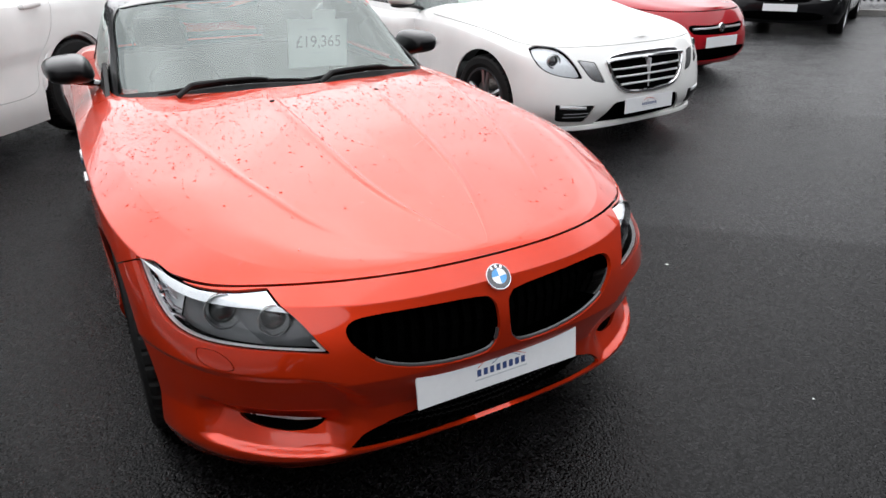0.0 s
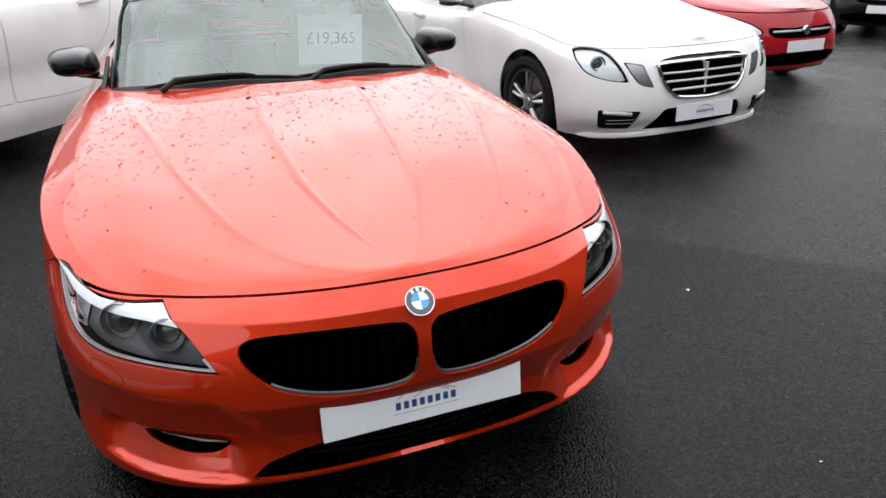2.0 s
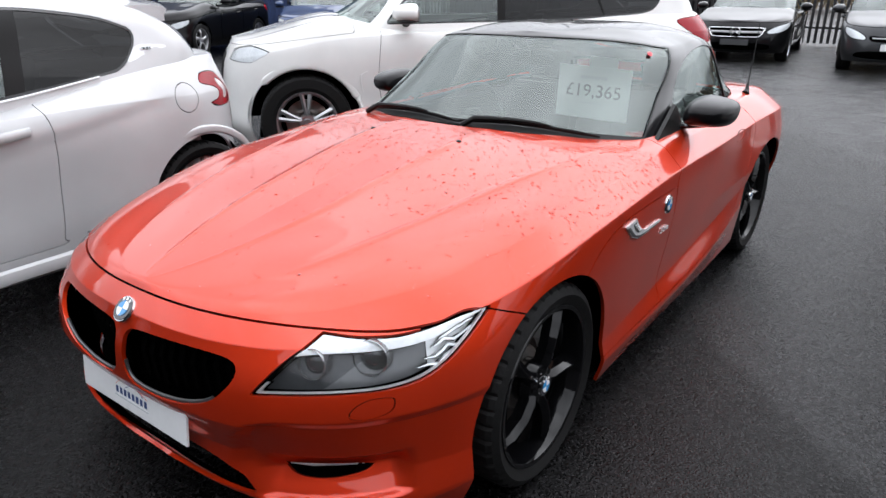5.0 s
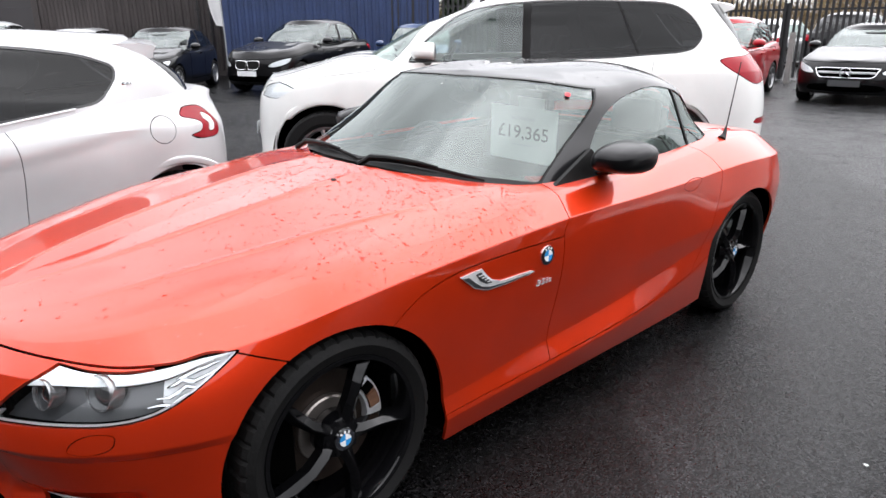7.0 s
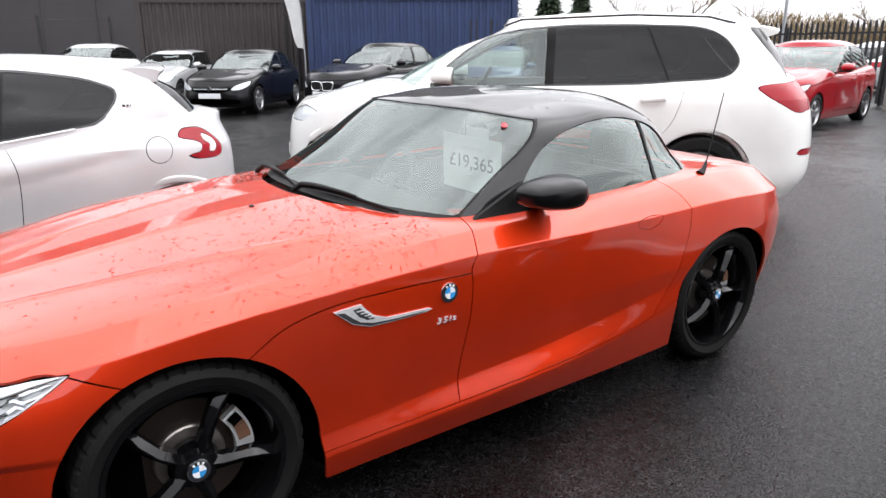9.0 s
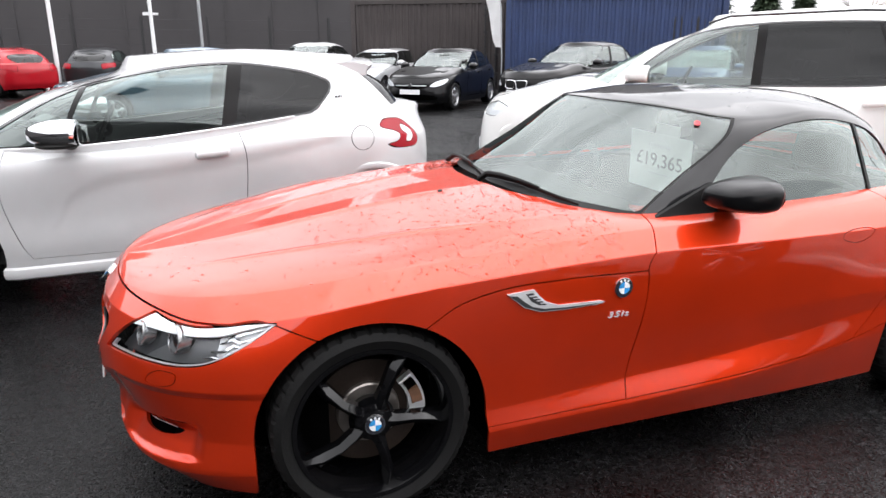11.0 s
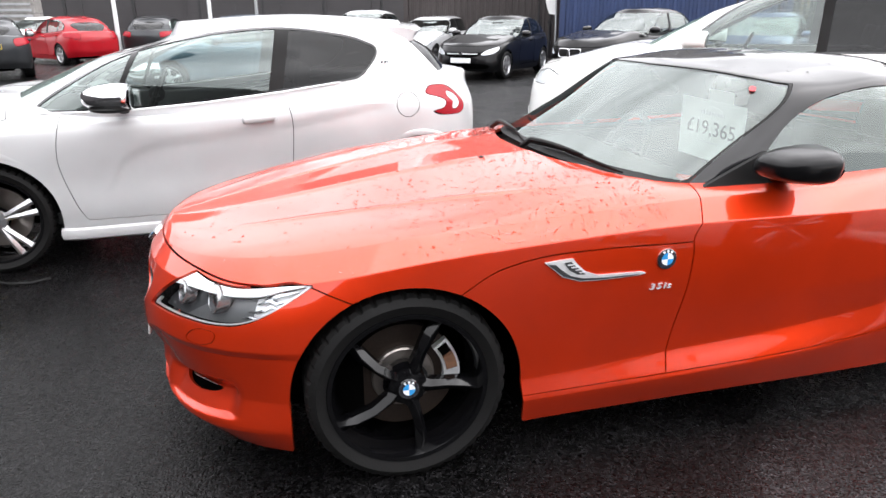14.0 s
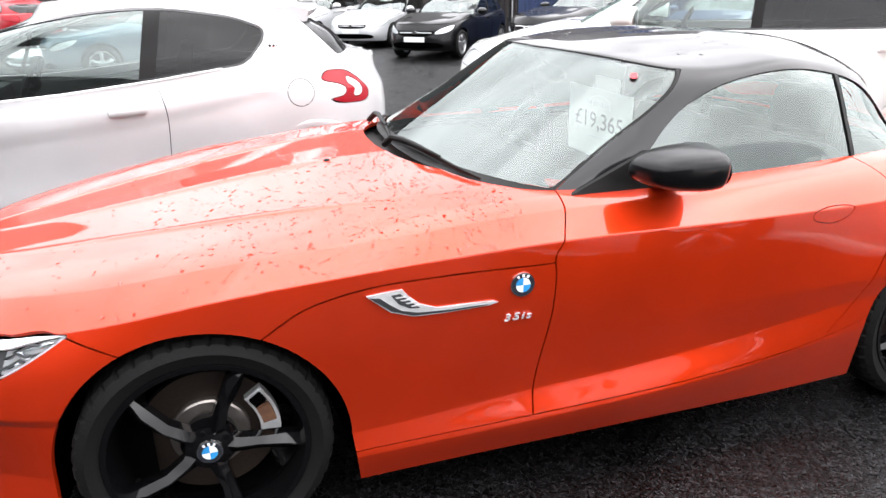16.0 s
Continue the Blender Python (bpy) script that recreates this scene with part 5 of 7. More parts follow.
def motorcar(name, at, label, s, group=""):
    """A car from a table of its sizes: nose towards -y, its left at +x."""
    car = thing(name, at, label, "car", group)
    h, WB, N, H = s["W"] / 2, s["WB"], -s["WB"] / 2 - s["fo"], s["H"]
    T = N + s["L"]
    R, zn, zc, yc = s["R"], s["zn"], s["zc"], s["yc"]
    b0, b1, zd = s["belt"][0], s["belt"][1], s["zd"]
    fine = s.get("fine", False)
    F, B = -WB / 2, WB / 2
    tuck = s.get("tuck", 0.0)
    yg, na, rb, rm = s["yg"], s.get("nose", 0.85), s.get("tail", 0.55), s.get("tailm", 2.6)
    top = [(N, zn), (N + 0.25, zn + 0.04), (min(F, yc - 0.42), zn + 0.55 * (zc - zn)), (yc, zc - 0.02), (yc + 0.3, b0 + 0.01), (B, b1), (yg, b1 + 0.01), (T - 0.05, zd), (T + 0.1, zd - 0.05)]
    mid = [(N, zn - 0.12), (F, b0 - 0.13), (B, b1 - 0.14), (T, zd - 0.14)]
    full = [(N, h), (F, h), (0, h * 0.99), (B, h), (T, h * 0.97)]
    L = [
        dict(yf=N + 0.10, a=0.8 * na, n=2.9, yr=T - 0.08, b=rb, m=rm, w=[(y, x * 0.93) for y, x in full], z=[(N, 0.2), (F, 0.19), (B, 0.2), (T, 0.28)]),
        dict(yf=N + 0.01, a=0.85 * na, n=2.7, yr=T - 0.01, b=rb, m=rm, w=[(y, x * 0.975) for y, x in full], z=[(N, 0.33), (B, 0.34), (T, 0.42)]),
        dict(yf=N, a=0.9 * na, n=2.5, yr=T, b=rb, m=rm, w=[(y, x * 0.992) for y, x in full], z=[(N, 0.52), (F, 0.52), (B, 0.55), (T, 0.6)]),
        dict(yf=N + 0.03, a=0.95 * na, n=2.4, yr=T - 0.01 - tuck * 0.6, b=rb, m=rm, c=s.get("crease", 0.5), w=[(y, x * 0.99) for y, x in full], z=mid),
        dict(yf=N + 0.09, a=0.9 * na, n=2.4, yr=T - 0.06 - tuck, b=rb, m=rm, w=[(y, x * 0.925) for y, x in full], z=[(y, z - 0.02) for y, z in top]),
        dict(yf=N + 0.12, a=0.6, n=2.3, yr=T - 0.08 - tuck, b=0.4, w=[(y, x * 0.62) for y, x in full], z=[(y, z + 0.025) for y, z in top]),
        dict(yf=N + 0.12, a=0.3, n=2.2, yr=T - 0.08 - tuck, b=0.4, w=[(N, 0), (T, 0)], z=[(y, z + 0.04) for y, z in top]),
    ]
    big = dict(nf=44, nm=110, nr=30, sub=12) if fine else dict(nf=22, nm=46, nr=14, sub=5)
    body = wrap(L, **big)
    if s.get("press"):
        # a hollow pressed into the flank, sharp along its upper edge
        below = spl(s["press"], body.y) - body.z
        hollow = np.interp(below, [-0.004, 0.026, 0.10, 0.30], [0, 1, 0.7, 0]) * np.clip((body.y - s["press"][0][0]) / 0.25, 0, 1) * np.clip((s["press"][-1][0] - body.y) / 0.4, 0, 1) * (body.x > h * 0.6)
        body = renewed(moved(body, (-0.011 * hollow)[:, None]))
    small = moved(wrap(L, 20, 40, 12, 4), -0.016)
    arches = s.get("arch", (0.045, 0.045))
    for cy, ar in ((F, R + arches[0]), (B, R + arches[1])):
        fn = lambda q, cy=cy, ar=ar: np.where(q.x > h * 0.5, np.hypot(q.y - cy, q.z - R) - ar, 1.0)
        body, small = split(body, fn)[1], split(small, fn)[1]
    ct = s.get("cabtail", 0.4)
    round_ = lambda y: h * 0.84 * (1 - np.clip((y - yg + 0.1 + ct) / ct, 0, 1) ** 2.6) ** (1 / 2.6)
    hole = lambda q: np.where(q.lev > 4.02, np.maximum(np.maximum(yc + 0.28 - q.y, q.y - yg + 0.1), q.x - round_(q.y)), 1.0)
    body, small = split(body, hole)[1], split(small, hole)[1]
    front = lambda q, poly: np.where(q.y < F, inside(q.x, q.z, poly), 1.0)
    noselike = lambda q, poly: np.where(q.y < F + 0.5, inside(q.round_nose / 90, q.z, poly / (90, 1)), 1.0)
    taillike = lambda q, poly: np.where(q.y > B, inside(np.degrees(np.arctan2(q.x, q.y - B + 0.2)) / 90, q.z, poly / (90, 1)), 1.0)
    main = M[s["paint"]]
    fittings = []
    for nm, poly, mat, lab, kind in s.get("inlets", ()):
        poly = outline(poly)
        fn = (lambda q, poly=poly: front(q, poly)) if kind == "front" else (lambda q, poly=poly: noselike(q, poly)) if kind == "nose" else (lambda q, poly=poly: taillike(q, poly)) if kind == "tail" else (lambda q, poly=poly: np.where(q.x > h * 0.5, inside(q.y, q.z, poly), 1.0))
        got, body = split(body, fn, 0.0025 if fine else 0.004)
        if nm == "headlight":
            small = split(small, fn)[1]
        fittings.append((nm, got, mat, lab))
    panels = []
    for nm, poly in s.get("doors", ()):
        poly = outline(poly)
        got, body = split(body, lambda q, poly=poly: np.where(q.x > h * 0.6, inside(q.y, q.z, poly), 1.0), 0.0022 if fine else 0.005)
        panels.append((nm, got))
    if s.get("seam"):
        bon, body = split(body, lambda q: np.maximum(np.maximum(spl(s["seam"], q.y) - q.z, q.y - yc - 0.12), 0.1 - q.lev), 0.002 if fine else 0.005)
        both("bonnet", bon, main, car)
    both("body", body, main, car)
    SKINS[name] = np.concatenate([q.v for q in [body] + [f[1] for f in fittings] if len(q.v)])
    # shell just inside the skin, shade black so shut lines look dark
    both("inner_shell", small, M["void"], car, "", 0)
    for nm, got in panels:
        pair(nm, got, main, car)
    for nm, got, mat, lab in fittings:
        if not len(got.t):
            continue
        if got.x.min() < 0.02 and nm in ("grille", "lower_intake"):
            g = both(nm, moved(got, -0.02), M[mat], car, lab, 0.0)
        elif nm == "headlight":
            for k in (1, -1):
                gg = got if k > 0 else mirrored(got)
                lamp = skin(nm, moved(gg, -0.002), M["lamplens"], car, lab, 0.0)
                lamp.visible_shadow = False
                inner = moved(got, -0.03 if s.get("eyes", fine) else -0.010)
                skin("reflector", inner if k > 0 else mirrored(inner), M[s.get("lampmat", "satin")], lamp, "", 0.0)
                if not s.get("eyes", fine):
                    continue
                c = inner.v[np.argmin(np.abs(inner.v - inner.v.mean(0)).sum(1))]
                bm = bmesh.new()
                bmesh.ops.create_uvsphere(bm, u_segments=18, v_segments=10, radius=0.040)
                ob = part("projector", bm, M["gloss"], lamp, "dark glass projector", smooth=True)
                ob.matrix_basis = pose(k * c[0], c[1] + 0.012, c[2])
                bm = bmesh.new()
                lathe(bm, [(-0.01, 0.050), (0.012, 0.050), (0.018, 0.046), (0.012, 0.040), (-0.01, 0.038)], 28, closed=True)
                ob = part("light_ring", bm, M["lampgrey"], lamp, "", smooth=True)
                ob.matrix_basis = pose(k * c[0], c[1] - 0.004, c[2], 0, 0, -90 + 18 * k)
        else:
            pair(nm, moved(got, 0.001), M[mat], car, lab, 0.01)

    # cabin
    yrf, yrr = s["roof"]
    rail = s.get("rail", 0.70)
    tilt = [(y, z) for y, z in ((yrf, H - 0.10), ((yrf + yrr) / 2, H - 0.055), (yrr, H - s.get("drop", 0.14)))]
    G = [
        dict(yf=yc, a=0.42, n=2.6, yr=yg, b=s.get("cabtail", 0.4), m=2.6, w=[(yc, h * 0.90), (0, h * 0.915), (yg, h * 0.88)], z=[(yc, zc - 0.02), (yc + 0.35, b0 - 0.03), (B, b1 - 0.04), (yg, b1 - 0.03)]),
        dict(yf=yc + (yrf - yc) * 0.5, a=0.40, n=2.5, yr=yg + (yrr - yg) * 0.46, b=0.38, m=2.6, w=[(yc, h * 0.83), (0, h * 0.85), (yg, h * 0.80)],
             z=[(yc, zc + (H - zc) * 0.55), (yc + 0.8, b0 + (H - b0) * 0.47), (yg, b1 + (H - b1) * 0.45)]),
        dict(yf=yrf, a=0.32, n=2.3, yr=yrr, b=0.34, m=2.5, c=0.3, w=[(yc, h * rail), (0, h * rail * 1.03), (yg, h * rail * 0.97)], z=tilt),
        dict(yf=yrf + 0.04, a=0.28, n=2.3, yr=yrr - 0.02, b=0.3, w=[(yc, h * rail * 0.66), (yg, h * rail * 0.66)], z=[(y, z + 0.065) for y, z in tilt]),
        dict(yf=yrf + 0.05, a=0.25, n=2.3, yr=yrr - 0.02, b=0.3, w=[(yc, 0), (yg, 0)], z=[(y, z + 0.075) for y, z in tilt]),
    ]
    cab = wrap(G, **(dict(nf=34, nm=80, nr=26, sub=9) if fine else dict(nf=16, nm=30, nr=12, sub=5)))
    pa = s["apillar"]
    screen, cab = split(cab, lambda q: np.maximum(q.y - spl(pa, q.z), (q.lev - 1.95) * 0.15), 0.002)
    pc = s["cpillar"]
    back, cab = split(cab, lambda q: np.maximum(spl(pc, q.z) - q.y, (q.lev - 1.9) * 0.15), 0.002)
    trim = outline(s["glass"])
    lights, cab = split(cab, lambda q: np.where(q.x > h * 0.45, inside(q.y, q.z, grown(trim, 0.012)), 1.0), 0.001)
    pane, frame_ = split(lights, lambda q: inside(q.y, q.z, trim))
    posts = s.get("posts", ())
    both("roof", cab, main, car, "", 0.02)
    pair("window_trim", frame_, M[s.get("trim", "gloss")], car, "", 0.008)
    g = both("windscreen", moved(screen, -0.003), M["glass"], car, "", 0.0)
    g.visible_shadow = False
    g = both("rear_window", moved(back, -0.003), M["dark_glass"], car, "dark rear window", 0.0)
    g.visible_shadow = False
    last = pane
    for y, lean, w in posts:
        a, last = split(last, lambda q: q.y - y - lean * (q.z - b0) + w / 2)
        post, last = split(last, lambda q: q.y - y - lean * (q.z - b0) - w / 2)
        dark = s.get("privacy", 99) < y
        for ob in pair("side_window", moved(a, -0.004), M["dark_glass" if dark else s.get("sideglass", "glass")], car, "dark side window" if dark else "clear side window", 0.0):
            if ob:
                ob.visible_shadow = False
        pair("window_post", post, M["plastic"], car, "", 0.006)
    dark = s.get("privacy", 99) < 90
    for ob in pair("side_window", moved(last, -0.004), M["dark_glass" if dark else s.get("sideglass", "glass")], car, "dark side window" if dark else "clear side window", 0.0):
        if ob:
            ob.visible_shadow = False
    # inside
    bm = bmesh.new()
    box(bm, -h * 0.8, h * 0.8, yc + 0.1, yc + 0.62, 0.6, b0 - 0.03, 0.04)
    part("dashboard", bm, M["dash"], car)
    bm = bmesh.new()
    box(bm, -h * 0.85, h * 0.85, yc + 0.2, yg - 0.15, 0.25, 0.32)
    part("cabin_floor", bm, M["dash"], car)
    for k in (1, -1):
        seat(car, (k * h * 0.42, yc + 1.35, b0 - 0.62), s.get("seats", "seat"))
    if fine:
        steering_wheel(car, (-h * 0.42, yc + 0.80, b0 - 0.02))
        bm = bmesh.new()
        box(bm, -h * 0.7, h * 0.7, yc + 1.95, yc + 2.45, 0.35, b0 - 0.25, 0.06)
        box(bm, -h * 0.7, h * 0.7, yc + 2.35, yc + 2.5, 0.5, b0 + 0.05, 0.05)
        part("rear_bench", bm, M[s.get("seats", "seat")], car)
        for k in (1, -1):
            bm = bmesh.new()
            box(bm, k * h * 0.84 - 0.02, k * h * 0.84 + 0.02, yc + 0.35, yg - 0.35, 0.35, b0 - 0.03, 0.015)
            part("door_lining", bm, M["lining"], car)
    # underneath and wheels; floor and liners carry their shade as black colour
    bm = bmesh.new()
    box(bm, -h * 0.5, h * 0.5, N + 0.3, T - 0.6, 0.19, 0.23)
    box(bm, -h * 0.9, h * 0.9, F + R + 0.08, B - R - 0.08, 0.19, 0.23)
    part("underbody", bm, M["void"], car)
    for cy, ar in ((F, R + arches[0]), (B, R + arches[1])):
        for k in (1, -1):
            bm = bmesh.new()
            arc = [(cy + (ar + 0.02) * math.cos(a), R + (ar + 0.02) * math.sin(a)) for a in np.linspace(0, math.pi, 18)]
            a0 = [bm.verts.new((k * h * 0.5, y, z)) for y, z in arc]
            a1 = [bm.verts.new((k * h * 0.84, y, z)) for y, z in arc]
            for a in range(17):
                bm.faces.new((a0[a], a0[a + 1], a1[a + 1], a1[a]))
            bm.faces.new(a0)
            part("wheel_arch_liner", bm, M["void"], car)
            wheel(car, (k * (h - 0.13 - s.get("inset", 0.0)), cy, R), k, R, 0.23, R * s.get("rimk", 0.70), s.get("spokes", 5), s.get("twin", False), s.get("rim", "alloy"), fine, fine, turn=radians(90), caliper=s.get("caliper", "disc"), barrel=s.get("barrel"))
    for k in (1, -1):
        wing_mirror(car, (k * (h + 0.10), s["mirror"][0], s["mirror"][1]), k, s.get("mirrorpaint", s["paint"]), s.get("mirrorsize", (0.115, 0.14, 0.082)), band=s.get("mirrorband"))
    for y, z in s.get("handles", ()):
        for k in (1, -1):
            x = float(np.interp(0, [0, 1], [h * 0.985, h]))
            bm = bmesh.new()
            tube(bm, [(k * (x - 0.014), y - 0.112, z - 0.008), (k * (x + 0.030), y - 0.085, z - 0.004), (k * (x + 0.042), y, z + 0.004), (k * (x + 0.032), y + 0.085, z + 0.010), (k * (x - 0.014), y + 0.112, z + 0.010)], [0.012, 0.019, 0.022, 0.020, 0.014], 10, (0.6, 1.1))
            part("door_handle", bm, main, car, smooth=True)
    if s.get("fplate"):
        plate(car, pose(0, N - 0.012, s["fplate"], 88), s.get("platemat", "plate"), dealer=dealer_print() if fine else False, bars=False)
    if s.get("rplate"):
        plate(car, pose(0, T + 0.005, s["rplate"], 92, 0, 180), "plateyellow")
    return car


def spec(**k):
    base = dict(L=4.3, W=1.79, H=1.46, WB=2.62, fo=0.86, R=0.32, zn=0.74, zc=1.0, yc=-0.78, belt=(0.93, 0.99), zd=0.98, yg=1.86, roof=(0.02, 1.45),
                apillar=[(0.9, -0.40), (1.0, -0.28), (1.36, 0.25), (1.5, 0.45)], cpillar=[(0.9, 1.92), (1.02, 1.80), (1.35, 1.42), (1.5, 1.3)],
                glass=[(-0.30, 0.965), (-0.30, 0.965), (0.0, 1.20), (0.25, 1.34), (0.6, 1.37), (1.1, 1.345), (1.42, 1.24), (1.52, 1.12), (1.42, 1.05), (0.6, 0.99)],
                posts=((0.50, 0.0, 0.09), (1.18, 0.1, 0.05)), mirror=(-0.36, 1.02), paint="black",
                handles=((0.30, 0.86), (1.2, 0.90)), fplate=0.45,
                doors=[("front_door", [(-0.45, 0.92), (-0.45, 0.92), (-0.5, 0.6), (-0.45, 0.30), (-0.45, 0.30), (0.52, 0.30), (0.52, 0.30), (0.54, 0.95), (0.54, 0.95)]),
                       ("rear_door", [(0.54, 0.95), (0.54, 0.95), (0.53, 0.30), (0.53, 0.30), (0.90, 0.30), (1.0, 0.5), (1.3, 0.74), (1.35, 0.97), (1.35, 0.97)])],
                inlets=[("grille", [(-0.2, 0.62), (0.2, 0.62), (0.42, 0.63), (0.44, 0.58), (0.36, 0.54), (0.0, 0.53), (-0.2, 0.53)], "mesh", "black grille", "front"),
                        ("headlight", [(25, 0.60), (31, 0.675), (42, 0.735), (53, 0.765), (53, 0.765), (49, 0.67), (38, 0.59), (27, 0.565)], "lamplens", "clear headlight", "nose"),
                        ("lower_intake", [(-0.2, 0.38), (0.4, 0.38), (0.62, 0.34), (0.6, 0.27), (0.3, 0.25), (-0.2, 0.25)], "mesh", "black lower intake", "front"),
                        ("tail_light", [(28, 0.78), (40, 0.82), (54, 0.86), (56, 0.98), (42, 0.98), (28, 0.95)], "tail", "red tail light", "tail")],
                seam=[(-3, 0.76), (-1.8, 0.78), (-1.3, 0.84), (-0.6, 0.93), (1, 0.95)])
    base.update(k)
    return base


def scaled_lamps(dz, dh=0.0):
    return [(n, [(x + (dh if kind == "nose" else 0), z + dz) for x, z in p], m, l, kind) for n, p, m, l, kind in spec()["inlets"]]


# white saloon beside the roadster
saloon = motorcar("saloon_car", pose(2.75, 2.68, 0, 0, 0, 5.0), "white executive saloon with chrome slatted grille, parked on tarmac", spec(
    L=4.87, W=1.86, H=1.44, WB=2.874, fo=0.86, nose=0.55, R=0.338, zn=0.76, zc=1.0, yc=-0.80, belt=(0.93, 0.97), zd=0.98, yg=1.95, roof=(0.10, 1.15), drop=0.11, paint="white", fine=True, rim="alloy", barrel="alloydark", spokes=5, twin=True,
    apillar=[(0.9, -0.42), (1.0, -0.28), (1.34, 0.30), (1.5, 0.5)], cpillar=[(0.9, 2.0), (1.0, 1.9), (1.34, 1.2), (1.5, 1.0)],
    glass=[(-0.36, 0.96), (-0.36, 0.96), (0.0, 1.18), (0.35, 1.32), (0.8, 1.35), (1.2, 1.28), (1.6, 1.08), (1.66, 1.02), (1.5, 1.0), (0.6, 0.98)], mirror=(-0.42, 1.04), mirrorpaint="white", fplate=0.345,
    inlets=[("grille", [(-0.2, 0.672), (0.2, 0.670), (0.375, 0.664), (0.388, 0.650), (0.345, 0.540), (0.26, 0.474), (0.1, 0.454), (-0.2, 0.452)], "mesh", "black grille behind chrome bars", "front"),
            ("headlight", [(43.6, 0.772), (43.6, 0.772), (41, 0.786), (36.6, 0.781), (33, 0.750), (30.5, 0.700), (28.5, 0.640), (26.8, 0.572), (26.8, 0.572), (31, 0.580), (36, 0.605), (39.5, 0.645), (42, 0.71)], "lamplens", "clear diamond headlight with projector", "nose"),
            ("inner_headlight", [(28.2, 0.693), (28.2, 0.693), (22.6, 0.672), (22.6, 0.672), (19.2, 0.532), (19.2, 0.532), (23.3, 0.556), (26, 0.625)], "lampgrey", "silver inner lamp", "nose"),
            ("lower_intake", [(-0.2, 0.378), (0.34, 0.378), (0.34, 0.378), (0.45, 0.235), (0.45, 0.235), (0.40, 0.226), (-0.2, 0.222)], "mesh", "black lower intake", "front"),
            ("fog_intake", [(22.4, 0.374), (22.4, 0.374), (34.6, 0.391), (34.6, 0.391), (34.4, 0.264), (34.4, 0.264), (25.4, 0.252), (25.4, 0.252)], "mesh", "black side intake", "nose"),
            ("tail_light", [(25, 0.72), (40, 0.74), (52, 0.80), (54, 0.92), (40, 0.92), (25, 0.90)], "tail", "red tail light", "tail")],
    seam=[(-3, 0.775), (-1.9, 0.79), (-1.4, 0.86), (-0.6, 0.93), (1, 0.95)], handles=((0.40, 0.83), (1.30, 0.86))), "cars on the lot")
N_ = -2.874 / 2 - 0.86
for z, w_ in ((0.505, 0.29), (0.560, 0.335), (0.613, 0.36)):
    bm = bmesh.new()
    tube(bm, [(x, on_nose("saloon_car", x, z) + 0.004, z) for x in np.linspace(-w_, w_, 13)], 0.0085, 6, (0.7, 1.0))
    part("grille_bar", bm, M["satin"], saloon, smooth=True)
bm = bmesh.new()
box(bm, -0.007, 0.007, on_nose("saloon_car", 0, 0.6) - 0.010, N_ + 0.06, 0.462, 0.668, 0.003)
part("grille_bar", bm, M["satin"], saloon)


def nose_ring(name, pts, r):
    """A rounded moulding that lies on the nose of the car built last under that name."""
    go = outline(pts)
    ys = np.array([on_nose(name, x, z) for x, z in go])
    ys = sum(np.roll(ys, k) for k in range(-4, 5)) / 9
    ring_ = [(x, y - 0.006, z) for (x, z), y in zip(go, ys)]
    bm = bmesh.new()
    tube(bm, ring_ + [ring_[0]], r, 8)
    return bm


part("grille_surround", nose_ring("saloon_car", [(-0.37, 0.676), (0, 0.684), (0.37, 0.676), (0.397, 0.652), (0.352, 0.538), (0.265, 0.466), (0.1, 0.447), (0, 0.443), (-0.1, 0.447), (-0.265, 0.466), (-0.352, 0.538), (-0.397, 0.652)], 0.013), M["chrome"], saloon, "chrome grille surround", smooth=True)
bm = bmesh.new()
tube(bm, [(x, on_nose("saloon_car", x, 0.70) + 0.002, 0.706 - 0.03 * (x / 0.38) ** 4) for x in np.linspace(-0.385, 0.385, 21)], [0.012] + [0.026] * 19 + [0.012], 8, (0.6, 1.0))
part("grille_cap", bm, M["chrome"], saloon, "broad chrome cap over the grille", smooth=True)
star(saloon, pose(0, N_ + 0.2, 0.835, 60), 0.024)
for k in (1, -1):
    bm = bmesh.new()
    tube(bm, [(k * x, on_nose("saloon_car", x, z) + 0.004, z) for x, z in ((0.58, 0.362), (0.64, 0.367), (0.70, 0.372), (0.76, 0.376))], 0.015, 8, (0.8, 1))
    part("daytime_lamp", bm, M["satin"], saloon, "silver daytime running lamp", smooth=True)

    bm = bmesh.new()
    tube(bm, [(k * 0.86, -1.02, 0.215), (k * 0.915, -0.95, 0.22), (k * 0.925, 0.95, 0.235), (k * 0.87, 1.02, 0.235)], 0.036, 8, (0.6, 1))
    part("side_skirt", bm, M["white"], saloon, smooth=True)
    bm = bmesh.new()
    for y0, y1 in ((-0.86, -0.845), (-0.835, -0.80), (-0.79, -0.755), (-0.745, -0.72)):
        box(bm, k * 0.925 - 0.004, k * 0.925 + 0.004, y0, y1, 0.700, 0.716, 0.001)
    part("script_mark", bm, M["satin"], saloon, "small chrome script on the front wing")
    bm = bmesh.new()
    for z in (0.30, 0.325):
        tube(bm, [(k * x, on_nose("saloon_car", x, z) - 0.018, z) for x in (0.57, 0.63, 0.69, 0.74)], 0.004, 6)
    part("fog_mesh", bm, M["alloydark"], saloon)
bm = bmesh.new()
tube(bm, [(x, on_nose("saloon_car", x, 0.225) - 0.012, 0.205) for x in np.linspace(-0.84, 0.84, 29)], [0.008] + [0.02] * 27 + [0.008], 8, (0.7, 1))
part("front_lip", bm, M["white"], saloon, smooth=True)

